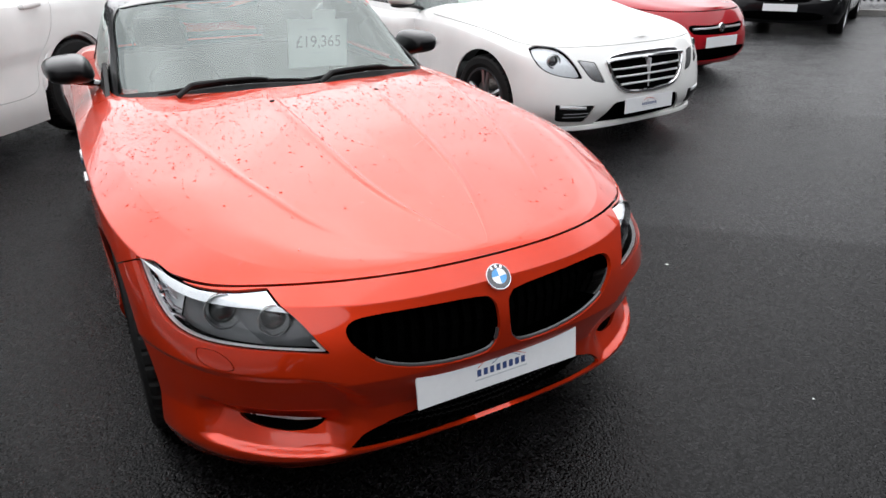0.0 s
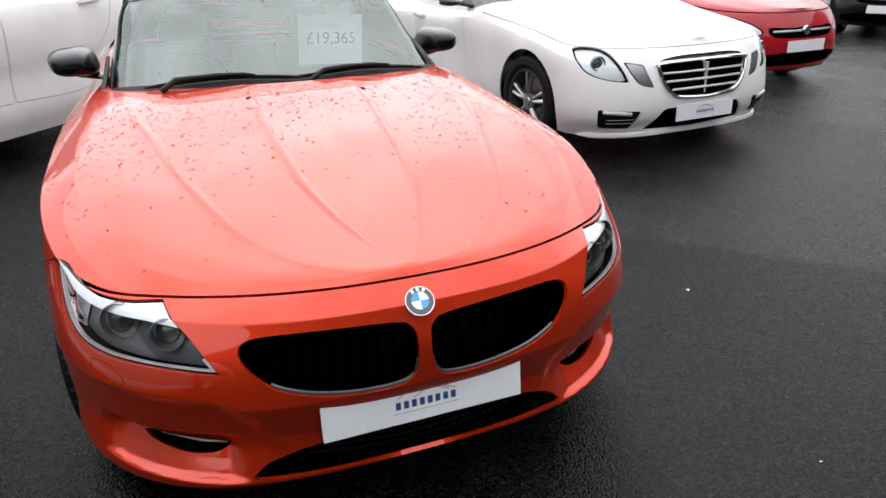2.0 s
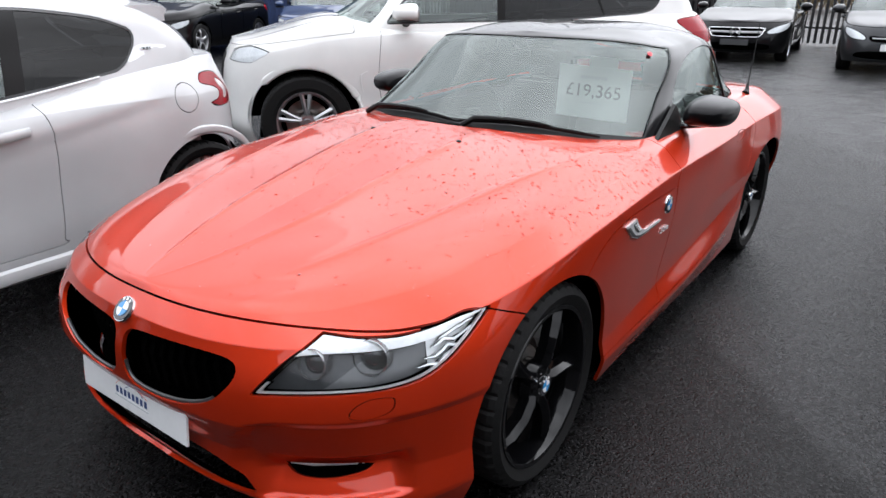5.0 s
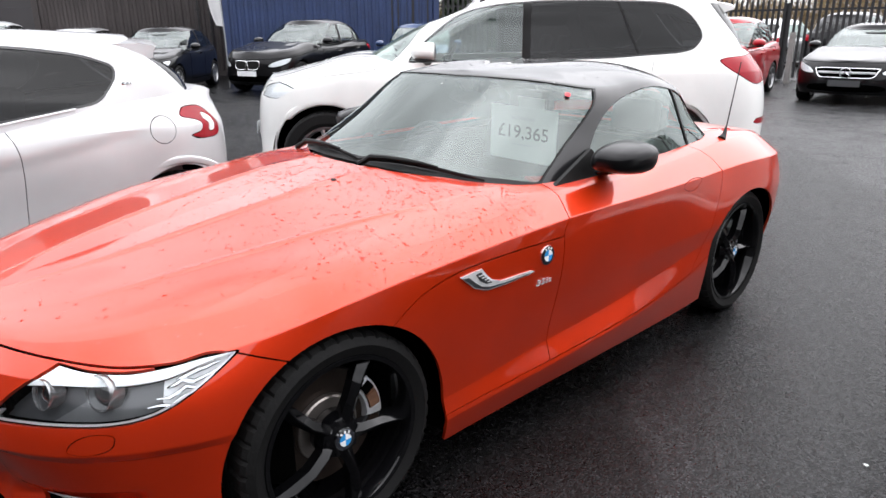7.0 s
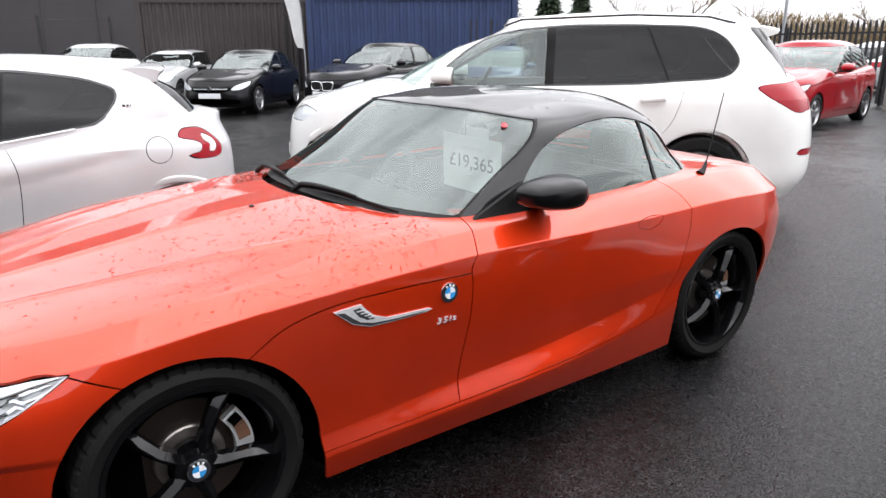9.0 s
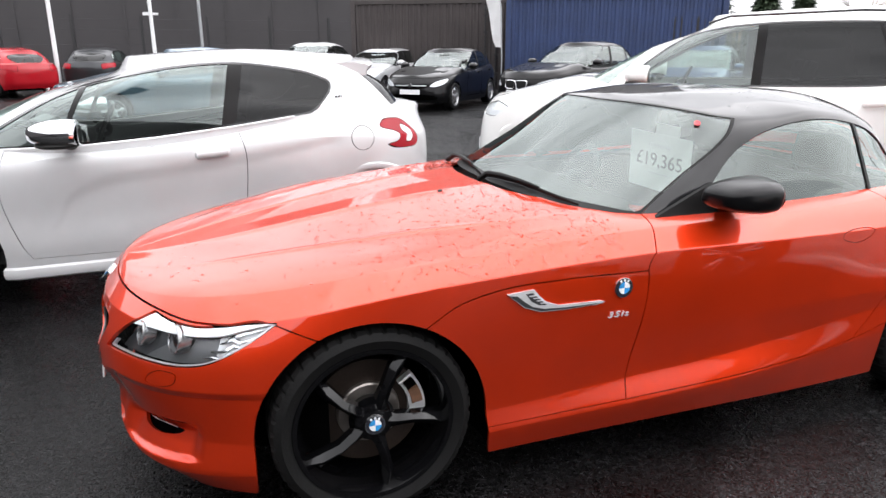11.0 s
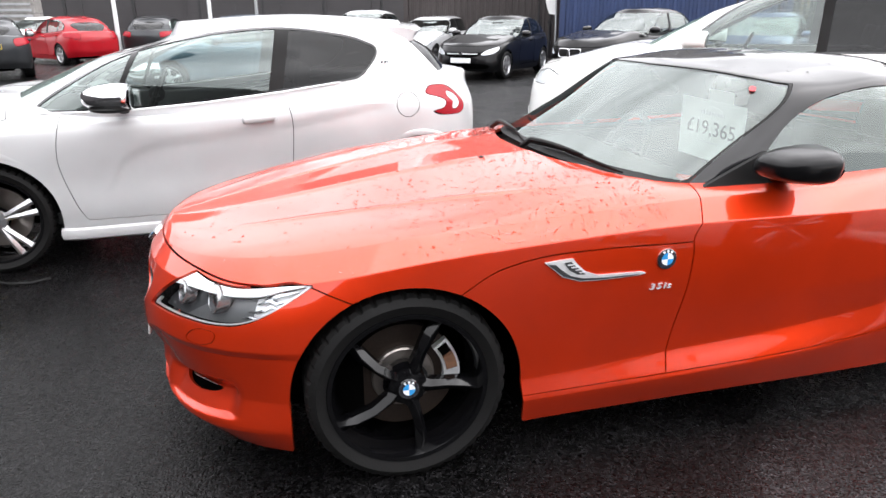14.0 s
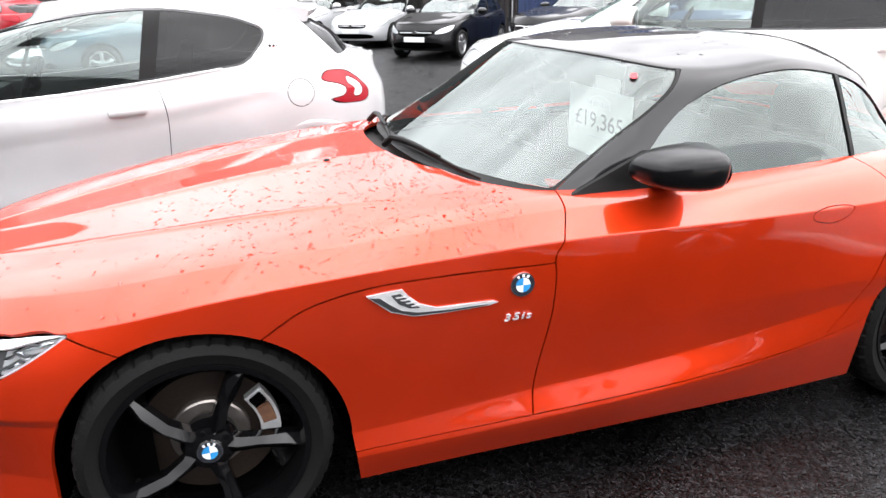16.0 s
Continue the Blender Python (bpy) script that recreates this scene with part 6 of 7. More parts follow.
# white off-roader behind
suv = motorcar("off_roader", pose(-2.42, 2.77, 0, 0, 0, -40), "white off-road estate with dark rear windows and roof rails", spec(
    L=4.74, tuck=0.11, W=1.938, H=1.74, WB=2.933, fo=0.71, nose=0.86, tail=0.58, tailm=2.6, R=0.383, zn=0.97, zc=1.20, yc=-1.16, belt=(1.13, 1.19), zd=1.19, yg=2.32, eyes=False, roof=(-0.16, 2.06), drop=0.12, arch=(0.085, 0.06), rail=0.74, paint="white", fine=True, twin=True, rimk=0.66, inset=0.0,
    apillar=[(1.1, -0.97), (1.22, -0.83), (1.45, -0.60), (1.63, -0.32), (1.8, -0.05)], cpillar=[(1.1, 2.28), (1.22, 2.18), (1.60, 1.84), (1.8, 1.7)],
    glass=[(-0.76, 1.165), (-0.76, 1.165), (-0.57, 1.356), (-0.25, 1.56), (0.24, 1.626), (0.7, 1.636), (1.06, 1.630), (1.42, 1.612), (1.61, 1.540), (1.73, 1.395), (1.72, 1.305), (1.60, 1.234), (1.23, 1.205), (0.9, 1.185), (0.23, 1.175)],
    press=[(-1.05, 0.60), (-0.8, 0.61), (0, 0.65), (1.0, 0.71), (1.35, 0.73)], posts=((0.23, 0.03, 0.07), (1.23, -0.42, 0.02)), privacy=0.25, mirror=(-0.60, 1.24), mirrorpaint="white", handles=((0.05, 1.03), (1.06, 1.06)), fplate=0.55,
    doors=[("front_door", [(-0.82, 1.12), (-0.82, 1.12), (-0.86, 0.7), (-0.80, 0.42), (-0.80, 0.42), (0.22, 0.42), (0.22, 0.42), (0.24, 1.15), (0.24, 1.15)]),
           ("rear_door", [(0.25, 1.15), (0.25, 1.15), (0.23, 0.42), (0.23, 0.42), (0.90, 0.42), (1.02, 0.65), (1.22, 0.88), (1.32, 1.17), (1.32, 1.17)])],
    inlets=[("grille", [(0.05, 0.90), (0.3, 0.91), (0.36, 0.86), (0.3, 0.66), (0.08, 0.65), (0.03, 0.75)], "mesh", "black kidney grille", "front"),
            ("headlight", [(25, 0.880), (25, 0.880), (25.5, 0.950), (27, 0.962), (32, 0.982), (38.3, 0.998), (38.3, 0.998), (44.5, 0.983), (50.5, 0.955), (50.5, 0.955), (46.5, 0.908), (42.6, 0.873), (40, 0.866), (32.8, 0.868)], "lamplens", "clear headlight", "nose"),
            ("lower_intake", [(-0.2, 0.52), (0.4, 0.52), (0.55, 0.45), (0.5, 0.36), (-0.2, 0.34)], "mesh", "black lower intake", "front"),
            ("tail_light", [(26, 1.0), (36, 0.965), (43, 0.955), (49, 1.02), (54, 1.10), (55, 1.16), (44, 1.185), (26, 1.18)], "tail", "red wrap-round tail light", "tail"),
            ("reflector", [(24, 0.60), (40, 0.61), (40, 0.655), (24, 0.645)], "tail", "red bumper reflector", "tail")],
    seam=[(-3, 0.985), (-1.9, 1.0), (-1.4, 1.06), (-0.6, 1.13), (1, 1.15)]), "cars on the lot")
for k in (1, -1):
    bm = bmesh.new()
    tube(bm, [(k * 0.70, -0.15, 1.64), (k * 0.715, 0.0, 1.69), (k * 0.72, 0.9, 1.72), (k * 0.715, 1.5, 1.70), (k * 0.70, 1.72, 1.65)], 0.010, 8)
    part("roof_rail", bm, M["gloss"], suv, "black roof rail", smooth=True)
for k in (1, -1):
    bm = bmesh.new()
    tube(bm, [(k * 0.975, -0.915, 0.790), (k * 0.983, -0.97, 0.790), (k * 0.984, -1.01, 0.765), (k * 0.981, -1.012, 0.70), (k * 0.972, -0.995, 0.63), (k * 0.962, -1.02, 0.56)], [0.001, 0.003, 0.005, 0.005, 0.003, 0.001], 8)
    part("wing_gill", bm, M["white"], suv, "pressed fold behind the front wheel", smooth=True)
for cy, ar in ((-1.4665, 0.468), (1.4665, 0.443)):
    for k in (1, -1):
        bm = bmesh.new()
        arc = [(k * float(np.interp(cy + ar * math.cos(a), [-2.0, -1.85, -1.5, -0.9, 0.9, 1.5, 2.0], [0.80, 0.875, 0.955, 0.958, 0.958, 0.955, 0.90])), cy + ar * math.cos(a), 0.383 + ar * math.sin(a)) for a in np.linspace(0.1, math.pi - (0.75 if cy < 0 else 0.1), 33)]
        tube(bm, arc, [0.006] + [0.024] * 31 + [0.006], 8, (0.75, 1.3))
        part("wheel_arch_lip", bm, M["white"], suv, smooth=True)
bm = bmesh.new()
rows_ = []
for x in np.linspace(-0.61, 0.61, 21):
    e = abs(x) / 0.61
    tip, dz = 2.20 - 0.10 * e ** 3, -0.045 * e ** 2
    rows_.append([bm.verts.new((x, y, z + dz)) for y, z in ((1.74, 1.688), (1.95, 1.672), (tip - 0.03, 1.640), (tip, 1.630), (tip - 0.01, 1.612), (2.0, 1.585), (1.80, 1.60))])
for r0, r1 in zip(rows_, rows_[1:]):
    for q in range(7):
        bm.faces.new((r0[q], r0[(q + 1) % 7], r1[(q + 1) % 7], r1[q]))
bm.faces.new(rows_[0]), bm.faces.new(rows_[-1])
part("roof_spoiler", bm, M["white"], suv, smooth=True)
for x in (-0.58, 0.58):
    bm = bmesh.new()
    bmesh.ops.create_cone(bm, cap_ends=True, segments=20, radius1=0.045, radius2=0.045, depth=0.1, matrix=pose(x, 2.33, 0.40, 90))
    part("exhaust_tip", bm, M["chrome"], suv)

# silver-white hatchback alongside
hatch = motorcar("hatchback", pose(-2.47, -1.92, 0, 0, 0, 2.0), "pearl white three-door hatchback with dark rear glass, parked on tarmac", spec(
    L=3.962, W=1.739, H=1.428, WB=2.538, fo=0.82, tail=0.8, tailm=2.2, R=0.318, zn=0.76, zc=0.99, yc=-1.22, belt=(0.915, 1.04), zd=1.0, yg=1.68, cabtail=0.7, roof=(-0.24, 1.34), drop=0.10, rail=0.73, paint="pearl", sideglass="side_glass", fine=True, rim="alloy", barrel="rimblack", inset=0.02, twin=True, rimk=0.79,
    apillar=[(0.88, -1.14), (0.93, -1.06), (1.04, -0.91), (1.22, -0.60), (1.34, -0.28), (1.5, 0.1)], cpillar=[(0.9, 1.68), (1.05, 1.51), (1.35, 1.20), (1.5, 1.08)],
    glass=[(-0.98, 0.93), (-0.98, 0.93), (-0.83, 1.035), (-0.51, 1.205), (-0.08, 1.315), (0.39, 1.362), (0.80, 1.318), (0.97, 1.268), (1.022, 1.232), (0.995, 1.165), (0.91, 1.082), (0.80, 1.056), (0.42, 1.011), (-0.05, 0.962), (-0.44, 0.935)],
    posts=((-0.56, 0.45, 0.03), (0.36, 0.2, 0.085)), privacy=0.40, mirror=(-0.50, 1.005), mirrorsize=(0.10, 0.185, 0.082), press=[(-0.72, 0.44), (-0.60, 0.52), (-0.55, 0.612), (-0.42, 0.704), (-0.17, 0.752), (0.15, 0.786), (0.45, 0.821), (1.03, 0.915), (1.3, 0.95)], mirrorpaint="chrome", handles=((0.262, 0.845),), fplate=0.45,
    doors=[("door", [(-0.835, 0.905), (-0.835, 0.905), (-0.875, 0.65), (-0.82, 0.40), (-0.77, 0.29), (-0.77, 0.29), (0.36, 0.29), (0.42, 0.33), (0.445, 0.56), (0.46, 0.82), (0.42, 0.99), (0.42, 0.99)]),
           ("fuel_flap", [(1.20 + 0.078 * math.cos(radians(a)), 0.895 + 0.078 * math.sin(radians(a))) for a in range(0, 360, 45)])],
    inlets=[("grille", [(-0.2, 0.60), (0.2, 0.60), (0.34, 0.58), (0.3, 0.44), (-0.2, 0.43)], "mesh", "black grille", "front"),
            ("headlight", [(30, 0.62), (34, 0.70), (46, 0.77), (55, 0.80), (52, 0.72), (42, 0.64)], "lamplens", "clear headlight", "nose"),
            ("reverse_light", [(58.5, 0.962), (53, 0.925), (51, 0.875), (53, 0.842), (57, 0.842), (57, 0.86), (56, 0.89), (59, 0.925)], "tailclear", "clear curved reversing light", "tail"),
            ("tail_light", [(71.2, 0.955), (69.5, 0.995), (66, 1.006), (58, 0.995), (50.4, 0.925), (46.5, 0.86), (49, 0.808), (58, 0.806), (66, 0.818), (69.5, 0.845), (69.5, 0.845), (62.5, 0.856), (60.8, 0.896), (64, 0.925)], "tail", "red claw-shaped tail light", "tail")],
    seam=[(-3, 0.77), (-1.7, 0.80), (-1.2, 0.88), (-0.7, 0.95), (1, 0.97)]), "cars on the lot")
bm = bmesh.new()
rows_ = []
for x in np.linspace(-0.60, 0.60, 25):
    e = abs(x) / 0.60
    tip, dz = 1.44 - 0.12 * e ** 3, -0.035 * e ** 2
    rows_.append([bm.verts.new((x, y, z + dz)) for y, z in ((1.00, 1.395), (1.22, 1.400), (tip - 0.02, 1.388), (tip, 1.375), (tip - 0.02, 1.345), (1.30, 1.315), (1.12, 1.30), (1.00, 1.33))])
for r0, r1 in zip(rows_, rows_[1:]):
    for q in range(8):
        bm.faces.new((r0[q], r0[(q + 1) % 8], r1[(q + 1) % 8], r1[q]))
bm.faces.new(rows_[0]), bm.faces.new(rows_[-1])
part("roof_spoiler", bm, M["pearl"], hatch)
for k in (1, -1):
    bm = bmesh.new()
    tube(bm, [(k * 0.83, -0.92, 0.21), (k * 0.865, -0.85, 0.215), (k * 0.868, 0.8, 0.225), (k * 0.83, 0.9, 0.22)], 0.038, 8, (0.6, 1))
    part("side_skirt", bm, M["pearl"], hatch, smooth=True)
    for cy in (-1.269, 1.269):
        bm = bmesh.new()
        tube(bm, [(k * (0.862 - 0.01 * abs(math.cos(a))), cy + 0.395 * math.cos(a), 0.318 + 0.395 * math.sin(a)) for a in np.linspace(0.50, math.pi - 0.50, 25)], [0.003, 0.007, 0.011, 0.014] + [0.016] * 17 + [0.014, 0.011, 0.007, 0.003], 8, (0.8, 1.4))
        part("wheel_arch_lip", bm, M["pearl"], hatch, smooth=True)
    bm = bmesh.new()
    for y0, y1 in ((1.02, 1.035), (1.043, 1.055), (1.062, 1.068)):
        box(bm, k * 0.734 - 0.006, k * 0.734 + 0.006, y0 + 0.03, y1 + 0.03, 1.150, 1.164, 0.001)
    part("script_mark", bm, M["chrome"], hatch, "small chrome script on the rear pillar")
    bm = bmesh.new()
    plaque = outline([(0.955, 1.098), (0.985, 1.135), (1.02, 1.168), (1.08, 1.176), (1.18, 1.168), (1.20, 1.156), (1.16, 1.146), (1.06, 1.126), (1.0, 1.105)], 4)
    face = [bm.verts.new((k * (0.7555 - (z - 1.07) * 0.32 - 0.02 * max(0, y - 1.0)), y, z)) for y, z in plaque]
    edge = [bm.verts.new((v.co.x - k * 0.012, v.co.y, v.co.z)) for v in face]
    bm.faces.new(face)
    for a in range(len(face)):
        bm.faces.new((face[a], face[a - 1], edge[a - 1], edge[a]))
    part("pillar_plaque", bm, M["satin"], hatch, "bright plaque behind the side window")
    bm = bmesh.new()
    tube(bm, [(k * x, y, z) for x, y, z in ((0.790, -0.97, 0.918), (0.806, -0.70, 0.919), (0.806, -0.44, 0.922), (0.800, -0.05, 0.948), (0.786, 0.42, 0.996), (0.768, 0.78, 1.042))], 0.0055, 6)
    part("waist_strip", bm, M["satin"], hatch, "bright strip below the side windows", smooth=True)

far = "cars parked in rows"
row = [
    ("hatchback", (-14.75, 4.4, 48), "black five-door hatchback with silver wheels, parked in a row", spec(L=4.06, W=1.73, H=1.45, WB=2.59, fo=0.80, zn=0.76, paint="black")),
    ("estate_car", (-19.35, 3.7, 52), "silver estate car with dark wheels, parked in a row", spec(L=4.7, W=1.82, H=1.43, WB=2.8, fo=0.9, paint="silver", roof=(0.1, 2.2), yg=2.5, cpillar=[(0.9, 2.6), (1.0, 2.5), (1.35, 2.15), (1.5, 2.0)],
        glass=[(-0.30, 0.965), (-0.30, 0.965), (0.05, 1.2), (0.3, 1.33), (0.9, 1.36), (1.8, 1.32), (2.15, 1.22), (2.2, 1.08), (1.9, 1.03), (0.6, 0.99)], rim="alloydark", posts=((0.5, 0, 0.09), (1.4, 0.1, 0.06)))),
    ("off_roader", (-20.3, 1.65, 52), "pale silver crossover with dark bonnet, parked behind other cars", spec(L=4.4, W=1.83, H=1.62, WB=2.65, fo=0.9, R=0.34, zn=0.85, zc=1.1, belt=(1.02, 1.08), zd=1.08, paint="silver", mirror=(-0.36, 1.12),
        apillar=[(1.0, -0.40), (1.1, -0.28), (1.5, 0.25), (1.7, 0.45)], cpillar=[(1.0, 1.92), (1.12, 1.80), (1.5, 1.42), (1.7, 1.3)],
        glass=[(-0.30, 1.06), (-0.30, 1.06), (0.0, 1.30), (0.25, 1.46), (0.6, 1.51), (1.1, 1.48), (1.42, 1.36), (1.52, 1.24), (1.42, 1.14), (0.6, 1.08)], inlets=scaled_lamps(0.1))),
    ("off_roader", (-13.05, 7.24, 24), "black compact off-roader with twin grille, parked in a row", spec(L=4.45, W=1.82, H=1.60, WB=2.67, fo=0.84, R=0.345, zn=0.86, zc=1.1, belt=(1.02, 1.08), zd=1.08, paint="black", mirror=(-0.36, 1.12),
        apillar=[(1.0, -0.40), (1.1, -0.28), (1.5, 0.25), (1.7, 0.45)], cpillar=[(1.0, 1.92), (1.12, 1.80), (1.5, 1.42), (1.7, 1.3)],
        glass=[(-0.30, 1.06), (-0.30, 1.06), (0.0, 1.30), (0.25, 1.45), (0.6, 1.50), (1.1, 1.47), (1.42, 1.36), (1.52, 1.24), (1.42, 1.14), (0.6, 1.08)],
        inlets=[("grille", [(0.03, 0.71), (0.27, 0.72), (0.32, 0.68), (0.28, 0.55), (0.06, 0.54), (0.03, 0.62)], "mesh", "black kidney grille", "front")] + scaled_lamps(0.02)[1:])),
    ("hatchback", (-11.6, 9.9, 40), "dark blue hatchback, parked in a row", spec(paint="blue", H=1.5)),
    ("hatchback", (-4.75, 12.05, 8), "red compact hatchback with silver wheels, parked by a fence", spec(L=4.39, W=1.786, H=1.557, WB=2.70, fo=0.85, zn=0.83, zc=1.07, belt=(0.99, 1.05), zd=1.05, paint="red", mirror=(-0.36, 1.08),
        apillar=[(0.95, -0.40), (1.07, -0.28), (1.45, 0.25), (1.7, 0.45)], cpillar=[(1.0, 1.92), (1.08, 1.80), (1.45, 1.42), (1.7, 1.3)],
        glass=[(-0.30, 1.03), (-0.30, 1.03), (0.0, 1.27), (0.25, 1.42), (0.6, 1.46), (1.1, 1.43), (1.42, 1.32), (1.52, 1.20), (1.42, 1.11), (0.6, 1.05)], inlets=scaled_lamps(0.07))),
    ("saloon_car", (-2.3, 14.0, 6), "black four-door coupe with chrome star grille, parked by a fence", spec(L=4.94, W=1.88, H=1.42, WB=2.874, fo=0.86, paint="black", yg=2.1, roof=(0.05, 1.3), fplate=0.40, platemat="lampdark", inlets=[("grille", [(-0.2, 0.665), (0.3, 0.665), (0.50, 0.655), (0.50, 0.62), (0.44, 0.52), (0.3, 0.50), (-0.2, 0.495)], "mesh", "black grille", "front")] + spec()["inlets"][1:])),
    ("hatchback", (0.42, 13.3, 8), "dark grey hatchback with silver number plate, parked by a fence", spec(L=4.25, W=1.75, H=1.46, paint="grey")),
    ("saloon_car", (3.0, 13.9, 20), "black coupe with silver wheels, parked by a fence", spec(L=4.7, W=1.79, H=1.40, WB=2.76, paint="black", yg=2.1, roof=(0.1, 1.25), fplate=0.42)),
    ("off_roader", (-5.6, 23.6, 176), "black off-roader seen from behind through the palisade fence", spec(L=4.45, W=1.85, H=1.74, WB=2.67, fo=0.84, R=0.36, zn=0.9, zc=1.15, belt=(1.07, 1.13), zd=1.13, paint="black", mirror=(-0.36, 1.16),
        apillar=[(1.05, -0.40), (1.15, -0.28), (1.6, 0.25), (1.8, 0.45)], cpillar=[(1.05, 1.92), (1.17, 1.80), (1.6, 1.52), (1.8, 1.4)],
        glass=[(-0.30, 1.11), (-0.30, 1.11), (0.0, 1.36), (0.25, 1.56), (0.6, 1.61), (1.1, 1.59), (1.42, 1.46), (1.52, 1.30), (1.42, 1.2), (0.6, 1.13)], inlets=scaled_lamps(0.12))),
    ("estate_car", (-8.0, 23.8, 172), "silver estate car seen from behind through the palisade fence", spec(L=4.5, W=1.8, H=1.56, paint="silver", rplate=0.75)),
    ("hatchback", (5.35, 4.1, 4), "red family hatchback, parked beside a white saloon", spec(L=4.36, W=1.82, H=1.48, WB=2.65, paint="red")),
    ("saloon_car", (11.6, 5.3, -62), "black saloon with silver show plate, parked by a kerb", spec(L=4.9, W=1.86, H=1.46, WB=2.83, paint="black", yg=2.2, roof=(0.05, 1.5))),
    ("estate_car", (13.4, 2.6, -75), "dark grey estate car with silver wheels, parked by a kerb", spec(L=4.6, W=1.82, WB=2.7, paint="grey")),
    ("hatchback", (10.2, 8.6, -58), "black hatchback standing beyond other cars", spec(paint="black")),
    ("hatchback", (-18.3, -8.4, -72), "grey hatchback with yellow rear plate, seen from behind", spec(L=4.5, W=1.80, H=1.43, WB=2.7, paint="grey", rplate=0.78)),
    ("hatchback", (-23.4, -7.7, -53), "dark red hatchback with rear spoiler, parked on the lot", spec(L=4.3, W=1.77, paint="red")),
    ("hatchback", (-25.5, -4.9, -100), "blue-grey hatchback, parked on the lot", spec(paint="grey")),
    ("hatchback", (-30.0, -10.5, 60), "white hatchback far off on the lot", spec(paint="white")),
    ("hatchback", (-12.6, -2.3, 20), "steel-blue hatchback with pale show plate, seen through another car's windows", spec(L=4.4, paint="steelblue")),
]
for nm, (x, y, rz), lab, sp in row:
    car_ = motorcar(nm, pose(x, y, 0, 0, 0, rz), lab, sp, far)
    grille = next(q[1] for q in sp["inlets"] if q[0] == "grille")
    zg = max(z for _, z in grille) - 0.035
    if "twin grille" in lab:
        for k in (1, -1):
            part("grille_surround", nose_ring(nm, [(k * x_, z) for x_, z in grille], 0.013), M["chrome"], car_, "chrome kidney surround", smooth=True)
        continue
    if "star grille" in lab:
        edge_ = [(x_, z) for x_, z in grille if x_ > 0]
        part("grille_surround", nose_ring(nm, [(-x_, z) for x_, z in edge_[::-1]] + edge_, 0.012), M["chrome"], car_, "chrome grille surround", smooth=True)
        bm = bmesh.new()
        tube(bm, [(x_, on_nose(nm, x_, 0.59) + 0.002, 0.59) for x_ in np.linspace(-0.46, 0.46, 13)], 0.022, 6, (0.5, 1.0))
        part("grille_bar", bm, M["satin"], car_, "bright grille bar", smooth=True)
        star(car_, pose(0, on_nose(nm, 0, 0.585) - 0.03, 0.585, 90), 0.09)
        continue
    bm = bmesh.new()
    tube(bm, [(x_, on_nose(nm, x_, zg) + 0.002, zg) for x_ in np.linspace(-0.40, 0.40, 13)], 0.012, 6, (0.6, 1.0))
    part("grille_bar", bm, M["satin"], car_, "bright grille bar", smooth=True)
    bm = bmesh.new()
    bmesh.ops.create_cone(bm, cap_ends=True, segments=20, radius1=0.05, radius2=0.045, depth=0.02, matrix=pose(0, on_nose(nm, 0, zg) - 0.012, zg, 90))
    part("badge", bm, M["chrome"], car_, "round chrome badge", smooth=True)


# ---- ground ----
def ground():
    bm = bmesh.new()
    n = 40
    vs = [bm.verts.new((1500 * math.cos(2 * math.pi * k / n), 1500 * math.sin(2 * math.pi * k / n), 0)) for k in range(n)]
    bm.faces.new(vs)
    return tagged(part("ground", bm, M["ground"]), "dark wet tarmac of a car lot", "ground", kind="structure")


ground()


def plain_wall(name, at, length):
    bm = bmesh.new()
    box(bm, 0, length, 0, 0.3, 0, 6)
    w = part(name, bm, M["cladding"])
    w.matrix_world = at
    return tagged(w, "plain dark grey wall added out of view to close the lot", "wall", kind="structure")


# added walls, out of view: they close the lot and darken reflections
plain_wall("wall_south", pose(-14, -12, 0), 30.3)
plain_wall("wall_east", pose(16.3, -11.6, 0, 0, 0, 90), 14.5)


# ---- things behind: containers, building, fence, poles, trees ----
def container(at, mat, label, length=6.06, height=2.9, doors=False):
    c = thing("shipping_container", at, label, "container")
    bm = bmesh.new()
    box(bm, 0, length, 0.04, 2.4, 0.12, height - 0.08)
    part("core", bm, mat, c)
    bm = bmesh.new()
    x, pts = 0.15, []
    while x < length - 0.2:
        pts += [(x, 0.0), (x + 0.07, 0.0), (x + 0.105, 0.035), (x + 0.175, 0.035)]
        x += 0.21
    lo = [bm.verts.new((px, py, 0.15)) for px, py in pts]
    hi = [bm.verts.new((px, py, height - 0.12)) for px, py in pts]
    for a in range(len(pts) - 1):
        bm.faces.new((lo[a], lo[a + 1], hi[a + 1], hi[a]))
    part("corrugated_side", bm, mat, c)
    bm = bmesh.new()
    for x0 in (-0.03, length - 0.13):
        box(bm, x0, x0 + 0.16, -0.03, 0.14, 0, height, 0.01)
    for z0 in (0.0, height - 0.13):
        box(bm, 0.12, length - 0.12, -0.02, 0.1, z0, z0 + 0.13, 0.01)
    part("frame", bm, mat, c)
    if doors:
        for x0 in (length - 1.6, length - 1.25, length - 0.75, length - 0.4):
            bm = bmesh.new()
            tube(bm, [(x0, -0.05, 0.2), (x0, -0.05, height - 0.2)], 0.025, 8)
            for z in (0.6, 1.2, 1.9, 2.4):
                box(bm, x0 - 0.06, x0 + 0.06, -0.07, 0.0, z, z + 0.08)
            part("lock_rod", bm, M["steel"], c)
    return c


container(pose(-20.6, 3.6, 0, 0, 0, 61) @ pose(-0.4, 0, 0), M["container_dark"], "dark brown shipping container with lock rods, rusty and weathered", 6.06, 2.95, True)
